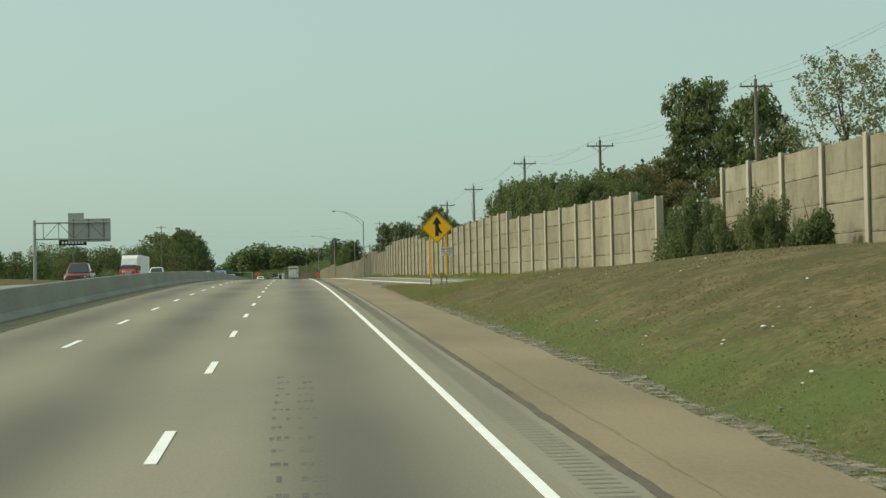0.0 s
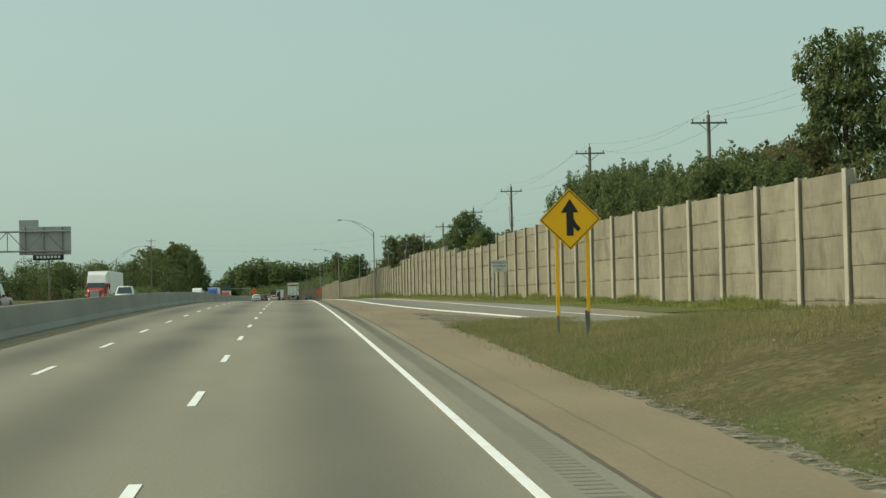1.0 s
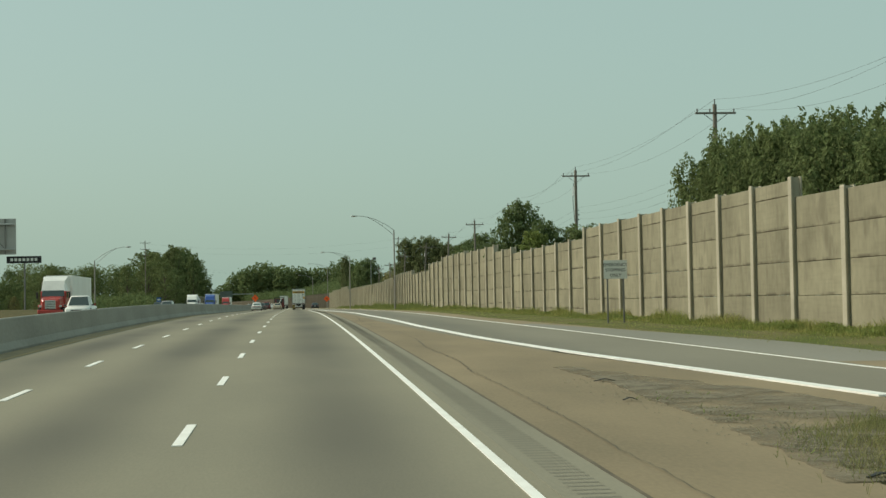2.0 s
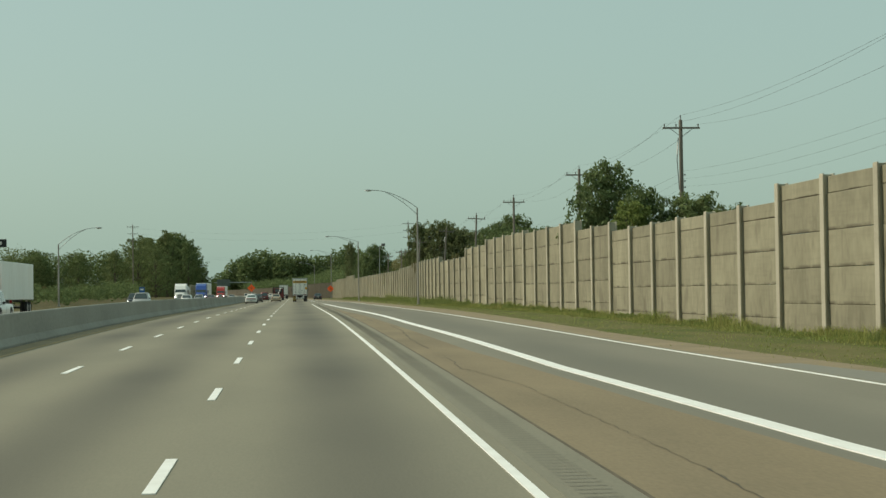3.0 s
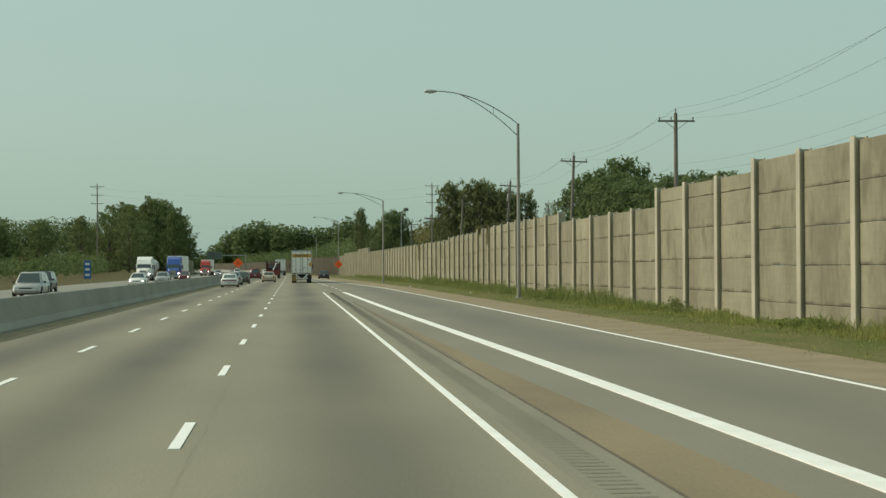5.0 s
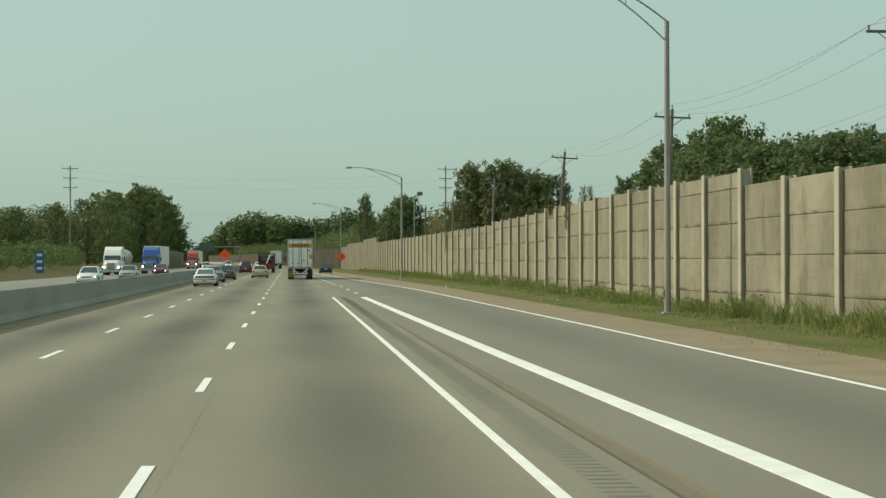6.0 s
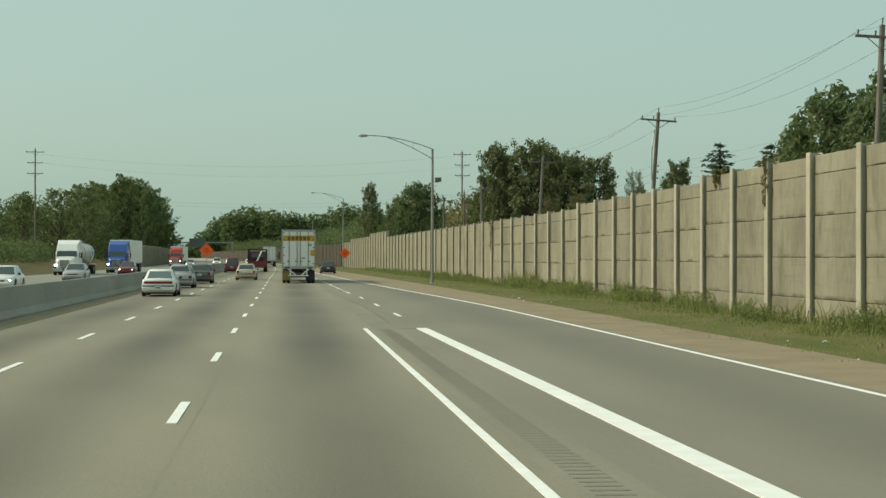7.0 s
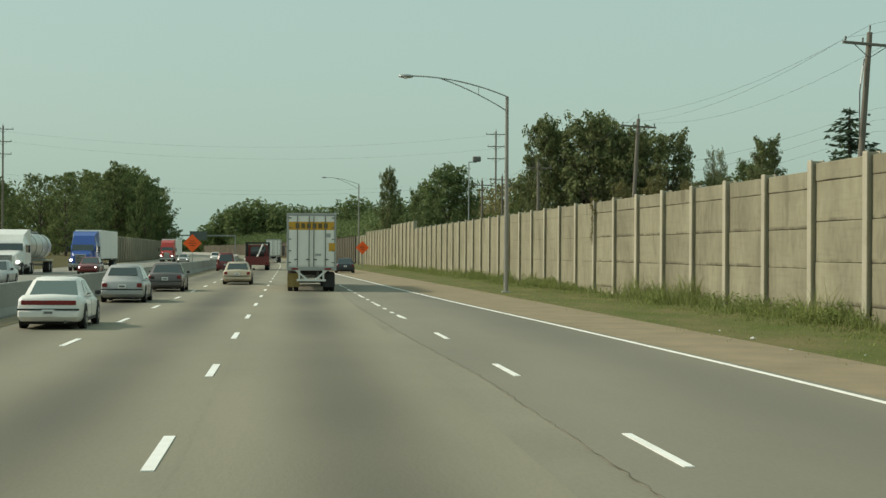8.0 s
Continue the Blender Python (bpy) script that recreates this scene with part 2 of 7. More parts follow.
def ragged(m, scale, lo, hi):
    """Bare spots of what lies beneath show through a thin scatter."""
    n, l = m.node_tree.nodes, m.node_tree.links
    geo, nz = n.new("ShaderNodeNewGeometry"), n.new("ShaderNodeTexNoise")
    nz.inputs["Scale"].default_value, nz.inputs["Detail"].default_value, nz.inputs["Roughness"].default_value = scale, 6, 0.65
    l.new(geo.outputs["Position"], nz.inputs["Vector"])
    r = n.new("ShaderNodeMapRange")
    r.inputs["From Min"].default_value, r.inputs["From Max"].default_value = lo, hi
    l.new(nz.outputs["Fac"], r.inputs["Value"])
    clear, mix = n.new("ShaderNodeBsdfTransparent"), n.new("ShaderNodeMixShader")
    l.new(r.outputs[0], mix.inputs[0])
    l.new(clear.outputs[0], mix.inputs[1])
    l.new(n["Principled BSDF"].outputs[0], mix.inputs[2])
    l.new(mix.outputs[0], n["Material Output"].inputs["Surface"])
    return m


def see_through(m, amount=0.4):
    """Light passes through thin leaves and blades."""
    n, l = m.node_tree.nodes, m.node_tree.links
    p, out = n["Principled BSDF"], n["Material Output"]
    src = p.inputs["Base Color"].links[0].from_socket
    tr, mix = n.new("ShaderNodeBsdfTranslucent"), n.new("ShaderNodeMixShader")
    l.new(src, tr.inputs["Color"])
    mix.inputs[0].default_value = amount
    l.new(p.outputs[0], mix.inputs[1])
    l.new(tr.outputs[0], mix.inputs[2])
    l.new(mix.outputs[0], out.inputs["Surface"])
    return m


def leaf_mat(name, a, b):
    return see_through(mat(name, a, b, scale=0.5, fine=4, rough=0.75, isle=0.3, spec=0.15), 0.45)


see_through(M_BLADE, 0.45)
see_through(M_TALL, 0.45)
see_through(M_FOOT, 0.45)
see_through(M_STRAW, 0.45)
M_RANK = see_through(mat("rank_dark_weeds", (0.17, 0.225, 0.07), (0.28, 0.3, 0.115), scale=0.5, fine=3, rough=0.8, isle=0.4, spec=0.2), 0.45)


M_LEAF = leaf_mat("leaves_deep_green", (0.14, 0.18, 0.074), (0.195, 0.228, 0.094))
M_LEAF_L = leaf_mat("leaves_mid_green", (0.185, 0.225, 0.09), (0.135, 0.178, 0.072))
M_LEAF_D = leaf_mat("leaves_dark_green", (0.12, 0.168, 0.072), (0.17, 0.21, 0.085))
M_LEAF_O = leaf_mat("leaves_olive", (0.215, 0.19, 0.085), (0.165, 0.165, 0.07))
M_LEAF_P = leaf_mat("leaves_pale_thin", (0.3, 0.3, 0.165), (0.22, 0.24, 0.12))
M_LEAF_Y = leaf_mat("leaves_yellow_green", (0.25, 0.29, 0.085), (0.17, 0.22, 0.07))
M_LEAF_C = leaf_mat("leaves_greyish_green", (0.2, 0.22, 0.1), (0.145, 0.175, 0.078))
M_LEAF_W = leaf_mat("leafy_weeds_green", (0.17, 0.22, 0.075), (0.27, 0.3, 0.105))
M_NEEDLE = leaf_mat("needles_blue_green", (0.065, 0.1, 0.06), (0.095, 0.13, 0.076))


# ---------------------------------------------------------------- mesh helpers
def mesh_of(bm, material, name="part", smooth=False):
    me = bpy.data.meshes.new(name)
    bm.to_mesh(me)
    bm.free()
    if smooth:
        for f in me.polygons:
            f.use_smooth = True
    me.materials.append(material)
    return me


def part(name, bm, material, parent=None, label="", smooth=False):
    ob = new(name, mesh_of(bm, material, name, smooth) if isinstance(bm, bmesh.types.BMesh) else bm)
    if parent:
        ob.parent = parent
    return tagged(ob, label)


def thing(name, label, category, group="", at=None, kind=""):
    e = new(name)
    e.empty_display_size = 0.3
    if at is not None:
        e.matrix_basis = at
    return tagged(e, label, category, group, kind)


def raw(name, verts, faces, material, parent=None, label="", smooth=False):
    me = bpy.data.meshes.new(name)
    me.from_pydata(verts, [], faces)
    me.update()
    if smooth:
        for f in me.polygons:
            f.use_smooth = True
    me.materials.append(material)
    ob = new(name, me)
    if parent:
        ob.parent = parent
    return tagged(ob, label)


def box(sx, sy, sz, at=(0, 0, 0), bevel=0.0, bm=None, rot=None):
    bm = bm or bmesh.new()
    m = Matrix.Translation(at) @ (rot or Matrix()) @ Matrix.Diagonal((sx, sy, sz, 1))
    r = bmesh.ops.create_cube(bm, size=1.0, matrix=m)
    if bevel:
        edges = list({e for v in r["verts"] for e in v.link_edges})
        bmesh.ops.bevel(bm, geom=edges, offset=bevel, segments=1, affect="EDGES")
    return bm


def tube(a, b, r1, r2=None, seg=8, bm=None, caps=True):
    bm = bm or bmesh.new()
    a, b = Vector(a), Vector(b)
    d = b - a
    q = d.to_track_quat("Z", "Y").to_matrix().to_4x4()
    bmesh.ops.create_cone(bm, cap_ends=caps, segments=seg, radius1=r1, radius2=r1 if r2 is None else r2, depth=d.length, matrix=Matrix.Translation((a + b) / 2) @ q)
    return bm


def path_tube(points, r, seg=6, bm=None):
    bm = bm or bmesh.new()
    for a, b in zip(points, points[1:]):
        tube(a, b, r, seg=seg, bm=bm)
    return bm


def smooth01(u):
    u = min(1.0, max(0.0, u))
    return u * u * (3 - 2 * u)


def lerp(table, y):
    if y <= table[0][0]:
        return table[0][1]
    for (a, u), (b, v) in zip(table, table[1:]):
        if y <= b:
            return u + (v - u) * (y - a) / (b - a)
    return table[-1][1]


# ---------------------------------------------------------------- the lie of the land
CREST, FALL = 210.0, 6e-5


def grade(y):
    """Height of the carriageway: it climbs to a crest and then runs level."""
    if y < -25:
        return -FALL * (CREST + 25) ** 2 + 2 * FALL * (CREST + 25) * (y + 25) * 0.6
    return -FALL * max(0.0, CREST - y) ** 2


def bend(y):
    return -0.0001 * max(0.0, y - 480) ** 2 if y < 1400 else -84.6 - 0.184 * (y - 1400)


BANK = [(-60, 2.3), (19, 2.08), (26, 1.92), (32, 1.7), (39, 1.46), (48, 1.24), (57, 0.78), (64, 0.54), (70, 0.42), (80, 0.24), (90, 0.1), (115, 0.02), (165, -0.2), (190, -0.08), (230, 0.0), (290, 0.22), (380, 0.2), (470, 0.1), (600, 0.0)]

# where the bank starts to rise: beside the shoulder at first, beyond the ramp later
FOOT = [(62, 7.0), (66, 8.4), (70, 12.6), (74, 17.4), (80, 17.4), (88, 16.2), (95, 15.4), (108, 14.6), (130, 13.2)]


def land(x, y):
    z = grade(y)
    u = x - bend(y)
    if u > 7:
        w = lerp(FOOT, y)
        e = min(1.0, max(0.0, (u - w) / lerp([(92, 9.0), (115, 7.6), (135, 7.8)], y)))
        ease = smooth01(e) if y > 100 else (1 - (1 - e) ** 2) * smooth01((100 - y) / 20) + smooth01(e) * (1 - smooth01((100 - y) / 20))
        z += lerp(BANK, y) * ease
        if u > 30:
            z += 0.6 * smooth01((u - 30) / 40)
    elif u < -25:
        z += 0.9 * smooth01((-u - 25) / 14) - 0.5 * smooth01((-u - 50) / 60)
    return z


def spaced(a, b, step, fine=None):
    out = [a]
    while out[-1] < b - 1e-6:
        s = step
        if fine and fine[0] <= out[-1] < fine[1]:
            s = fine[2]
        out.append(min(b, out[-1] + s))
    return out


def ribbon(name, left, right, y0, y1, material, lift, label="", parent=None, step=4.0, cols=1, kind="structure", category=""):
    """A paved strip between two edge lines (numbers or tables by y), following the land, with a rim 6 cm deep."""
    ys = spaced(y0, y1, step) if y1 < 640 else spaced(y0, y1, 25, (-40, 560, step))
    verts, faces = [], []
    n = cols + 1
    for y in ys:
        a = lerp(left, y) if isinstance(left, list) else left
        b = lerp(right, y) if isinstance(right, list) else right
        for i in range(n):
            x = a + (b - a) * i / cols + bend(y)
            verts.append((x, y, land(x, y) + (lerp(lift, y) if isinstance(lift, list) else lift)))
    for j in range(len(ys) - 1):
        for i in range(cols):
            k = j * n + i
            faces.append((k, k + 1, k + n + 1, k + n))
    base = len(verts)
    rim = [j * n for j in range(len(ys))] + [j * n + n - 1 for j in reversed(range(len(ys)))]
    depth = 0.045 if isinstance(lift, list) else 0.03 if lift >= 0.03 else lift + 0.015
    for k in rim:
        v = verts[k]
        verts.append((v[0], v[1], v[2] - depth))
    for i in range(len(rim)):
        j = (i + 1) % len(rim)
        faces.append((rim[j], rim[i], base + i, base + j))
    ob = raw(name, verts, faces, material, parent)
    if parent is None:
        tagged(ob, label, category, "", kind)
    elif label:
        tagged(ob, label)
    return ob


# ---------------------------------------------------------------- ground and pavements
WALL_X = [(60, 23.55), (68, 23.15), (77, 22.55), (96, 21.35), (115, 20.08), (124, 19.87), (150, 19.3), (190, 18.5), (228, 17.6), (260, 17.15), (285, 17.1), (300, 17.3), (320, 17.55), (335, 17.6), (350, 17.5), (366, 17.2), (380, 16.95), (470, 15.5), (560, 13.4), (700, 11.6), (1900, 11.0)]
RAMP_L = [(55, 15.6), (62, 14.1), (70, 12.7), (82, 10.8), (99.6, 8.65), (112, 7.7), (130, 7.08), (148, 6.9), (168, 6.58), (185, 6.48), (215, 6.1), (245, 5.68), (296, 5.2), (400, 4.6)]
RAMP_R = [(55, 20.6), (62, 18.8), (70, 16.9), (80, 15.0), (89, 13.7), (103, 12.8), (121, 12.0), (141, 11.2), (150, 11.05), (178, 10.68), (187, 10.62), (220, 10.55), (258, 10.45), (281, 10.25), (312, 10.0), (319, 9.85), (334, 9.3), (356, 8.35), (380, 7.5), (440, 5.6), (500, 4.4)]


def build_ground():
    xs = [-1800, -1000, -600, -350, -220, -150, -110, -80, -60, -50, -42, -36, -32, -29, -27, -25, -23, -18, -13, -8, -4, 0, 4, 5.5, 6.5, 7.0, 7.6, 8.3, 9.1, 10, 11, 12, 13, 14, 15, 16, 17, 18, 19, 20, 21, 22, 23.5, 25, 28, 32, 36, 42, 50, 60, 75, 100, 150, 220, 350, 600, 1000, 1800]
    ys = spaced(-420, -60, 60) + spaced(-50, 560, 4, (58, 92, 1)) + spaced(580, 1100, 40) + [1250, 1500, 2000, 2800, 3800]
    verts, faces = [], []
    for y in ys:
        for x in xs:
            u = x + bend(y)
            z = land(u, y)
            if x > 7.0 or x < -26:
                paved = 7 < x < 19 and (y > 70 or (y > 55 and x > lerp(RAMP_L, y)))
                z += 0.05 * (noise.noise((u * 0.35, y * 0.35, 3.0)) + 0.6 * noise.noise((u * 1.1, y * 1.1, 7.0))) * smooth01((abs(x) - 6.9) / 2) * (0.1 if paved and x < lerp(RAMP_R, y) + 2 else 1.0)
            if -25 < x < 18 and y > 84:
                z -= 0.02
            verts.append((u, y, z - 0.012))
    n = len(xs)
    for j in range(len(ys) - 1):
        for i in range(n - 1):
            k = j * n + i
            faces.append((k, k + 1, k + n + 1, k + n))
    raw("ground", verts, faces, M_GRASS, smooth=True)
    tagged(bpy.data.objects["ground"], "dry mown grass bank and flat land beside the highway", "ground", "", "structure")


build_ground()
road = ribbon("road", -7.25, 3.82, -60, 1900, M_ROAD, 0.02, "three worn grey lanes of pavement with dark oil tracks", cols=6, category="road")
ribbon("road_opposite", -25.0, -8.1, -60, 1900, M_OPP, 0.02, "pale pavement of the opposite carriageway behind the barrier", cols=3, category="road")
ribbon("road_shoulder", 3.82, 4.55, -60, 296, M_STRIP, 0.024, "light concrete shoulder strip with rumble grooves", category="shoulder")
BROWN_R = [(-60, 6.35), (50, 6.45), (62, 6.75), (72.5, 6.95), (75, 7.15), (76.8, 7.9), (78, 9.0), (79.5, 11.1), (82.5, 10.7), (99.6, 8.3), (112, 7.3), (120, 6.85), (130, 6.45), (138, 6.1), (146, 5.97), (170, 5.68), (188, 5.5), (205, 5.1), (230, 4.84), (262, 4.6)]
ribbon("road_shoulder", 4.55, [(y * 0.5, lerp(BROWN_R, y * 0.5) + ((0.1 + 0.3 * smooth01((y - 110) / 30)) * noise.noise((y * 0.4, 2.2, 0)) + 0.07 * noise.noise((y * 1.3, 4.2, 0))) * (y < 164)) for y in range(-120, 524)], -60, 262, M_BROWN, [(62, 0.022), (71, 0.006), (84, 0.006), (100, 0.023)], "brown oxidised asphalt shoulder with tar cracks", cols=4, step=0.5, category="shoulder")
ribbon("road_shoulder", [(100, 8.1), (112, 7.1), (130, 6.2), (150, 5.7), (170, 5.4), (188, 4.55)], [(100, 8.8), (112, 7.8), (130, 7.2), (148, 6.95), (168, 6.65), (215, 6.15), (245, 5.75), (296, 5.3)], 100, 296, M_RAMP, 0.018, "grey asphalt between the lane lines", category="shoulder")
ribbon("ramp", RAMP_L, RAMP_R, 55, 296, M_RAMP, [(84, 0.01), (100, 0.026)], "smooth grey asphalt entrance ramp that joins the highway", step=2.0, cols=5, category="ramp")
ribbon("road_shoulder", 3.8, 4.7, 296, 400, M_STRIP, 0.012, "worn concrete edge beside the merging lane", category="shoulder")
ribbon("ramp", [(296, 4.5), (305, 4.56), (316, 4.55), (330, 4.2), (350, 3.84)], RAMP_R, 296, 500, M_RAMP, 0.024, "grey asphalt merging lane that tapers off", cols=4, category="ramp")
GRAVEL_L = [(y * 0.25, 6.12 + 0.6 * max(0, y * 0.25 - 30) / 40 + 0.16 * noise.noise((y * 0.18, 3.3, 0)) + 0.14 * noise.noise((y * 0.9, 1.3, 0))) for y in range(-240, 281)]
GRAVEL_R = [(y * 0.25, 6.82 + 0.25 * max(0, y * 0.25 - 20) / 50 - 0.4 * smooth01((y * 0.25 - 36) / 12) + 0.3 * noise.noise((y * 0.11, 8.3, 0)) + 0.16 * noise.noise((y * 0.4, 5.3, 0)) + 0.07 * noise.noise((y * 1.1, 2.3, 0))) for y in range(-240, 281)]
M_SCATTER = ragged(mat("scattered_pale_gravel", (0.42, 0.38, 0.295), (0.21, 0.185, 0.13), scale=3, fine=20, rough=0.95, bump=0.02, spec=0.2, grain=0.7), 3.2, 0.36, 0.6)
M_GORE = ragged(mat("crumbled_grey_gore", (0.3, 0.262, 0.19), (0.185, 0.163, 0.117), scale=0.9, fine=14, rough=0.95, bump=0.02, spec=0.2, grain=0.7), 0.7, 0.36, 0.64)
VERGE_R = [(84, 16.6), (95, 16.0), (103, 15.9), (110, 15.1), (119, 14.1), (135, 13.0), (150, 12.4), (184, 12.6), (225, 13.0), (320, 12.5), (380, 11.4), (500, 8.0), (640, 5.5)]
ribbon("dirt_verge", [(y, x - 0.05) for y, x in RAMP_R if y > 75] + [(640, 4.2)], VERGE_R, 80, 640, M_DIRT, 0.014, "bare tan dirt strip along the ramp", cols=2, category="verge")
ribbon("ramp_shoulder", [(y, x - 0.1) for y, x in RAMP_R if y > 65], [(66, 21.0), (72, 19.0), (80, 17.3), (86, 16.7), (95, 16.1), (103, 15.9), (110, 15.0), (119, 13.9), (130, 12.4)], 70, 130, M_OPP, [(84, 0.008), (100, 0.02)], "pale grey paved shoulder of the entrance ramp", cols=2, step=2.0, category="shoulder")
ribbon("gravel_verge", GRAVEL_L, GRAVEL_R, -60, 70, M_SCATTER, 0.004, "pale loose gravel along the edge of the shoulder", category="verge", step=0.25)
GORE_L = [(72, 6.6), (74.8, 6.83), (77.1, 6.98), (79.6, 7.1), (82.5, 7.1), (86, 7.25), (92, 7.1)]
GORE_R = [(72, 9.6), (77.8, 9.8), (80, 9.9), (84, 9.5), (87, 8.6), (92, 7.4)]
ribbon("gravel_patch", [(72 + 0.25 * i, lerp(GORE_L, 72 + 0.25 * i) + 0.1 * noise.noise((i * 0.3, 1.0, 9.0)) + 0.08 * noise.noise((i * 0.9, 4.0, 9.0))) for i in range(81)], [(72 + 0.25 * i, lerp(GORE_R, 72 + 0.25 * i) + 0.3 * noise.noise((i * 0.25, 6.0, 3.0)) + 0.15 * noise.noise((i * 0.8, 2.0, 3.0))) for i in range(81)], 72, 92, M_GORE, [(74, 0.022), (84, 0.026), (92.5, 0.034)], "patch of grey rubble and crumbled asphalt on the gore", category="verge", step=0.25, cols=3)
M_LUSH = mat("lush_verge_grass", (0.098, 0.122, 0.034), (0.18, 0.155, 0.075), scale=0.5, fine=7, rough=0.95, bump=0.04, stretch=(1, 0.4, 1), spec=0.1, span=(0.55, 0.95))
ribbon("grass_verge", VERGE_R, [(y, x + 0.4) for y, x in WALL_X if y > 68], 84, 560, M_LUSH, 0.012, "patchy bright green grass at the foot of the noise wall", cols=3, step=2.0, category="verge")
ribbon("dirt_verge", 3.82, 5.5, 500, 1900, M_BROWN, 0.014, "brown shoulder of the distant highway", category="verge")
ribbon("median_strip", -7.28, -6.62, -60, 1900, M_DIRT, 0.026, "tan dusty strip at the foot of the barrier", category="verge")


def paint(name, xc, w, y0, y1, material=M_PAINT, parent=None, lift=0.031):
    def off(k):
        return [(y, x + k) for y, x in xc] if isinstance(xc, list) else xc + k
    return ribbon(name, off(-w / 2), off(w / 2), y0, y1, material, lift, parent=parent)


DASH = 11.4
paint("edge_line", 3.6, 0.115, -60, 296, parent=road)
paint("yellow_line", -6.5, 0.13, -60, 1500, M_YELLOW, road)
GORE = [(82, 10.85), (99.6, 8.7), (112, 7.75), (130, 7.1), (148, 6.92), (168, 6.57), (185, 6.5), (215, 6.1), (245, 5.68), (296, 5.2)]
paint("gore_line", GORE, 0.3, 82, 296, parent=road, lift=0.036)
paint("ramp_edge_line", [(y, x - 0.25) for y, x in RAMP_R], 0.11, 58, 500, parent=road, lift=[(84, 0.016), (100, 0.034)])
for line in (0.0, -3.6):
    for k in range(-5, 60):
        y = DASH * k - (2.9 if line < -1 else 0.0)
        paint("lane_dash", line, 0.13, y - DASH / 4, y, parent=road)
for k in range(27, 40):
    paint("lane_dash", [(290, 5.35), (330, 5.1), (345, 4.8), (440, 3.75)], 0.11, DASH * k - DASH / 4, DASH * k, parent=road, lift=0.035)
for k in range(0, 14):
    y = 340 + 3.6 * k
    paint("merge_dash", [(340, 4.85), (395, 4.3)], 0.12, y, y + 0.9, parent=road, lift=0.036)


# ---------------------------------------------------------------- noise wall
BAY = 4.68
TOPS = [(-25, 3.82), (-24, 4.35), (-16, 5.02), (-8, 4.48), (-2, 4.9), (0, 5.44), (4, 5.6), (8, 5.27), (11, 4.55), (16, 5.06), (20, 5.1), (26, 4.93), (32, 4.72), (60, 5.55), (66, 5.15), (75, 4.65), (90, 4.85), (400, 4.85)]
POST_Y = [(-25, 71.9), (-24, 77.1), (0, 190.7), (11, 242.4), (17, 271.6), (24, 302.4), (30, 328.2), (34, 347.3), (39, 370.9), (46, 404.7), (300, 1611.0)]   # bays are of uneven length


def wall_top(k):
    z = TOPS[0][1]
    for a, v in TOPS:
        if k >= a:
            z = v
    return z


def head(k):
    """Height of the topmost panel of a bay: some stretches end in a half panel."""
    return 1.18 if -24 <= k < -16 or 0 <= k < 8 or 11 <= k < 16 else 0.57


def wall_point(k):
    y = lerp(POST_Y, k)
    return Vector((lerp(WALL_X, y) + bend(y), y, 0))


def panel_mesh(length, height, seed):
    """A precast panel: bevelled rim, slightly bowed and uneven face."""
    rng = random.Random(seed)
    bm = bmesh.new()
    box(length, 0.14, height, (0, 0, 0), bm=bm)
    bmesh.ops.bevel(bm, geom=list(bm.edges), offset=0.018, segments=1, affect="EDGES")
    for v in bm.verts:
        v.co.y += rng.uniform(-0.006, 0.006)
    return mesh_of(bm, M_PANEL, "panel")


PANELS = {}


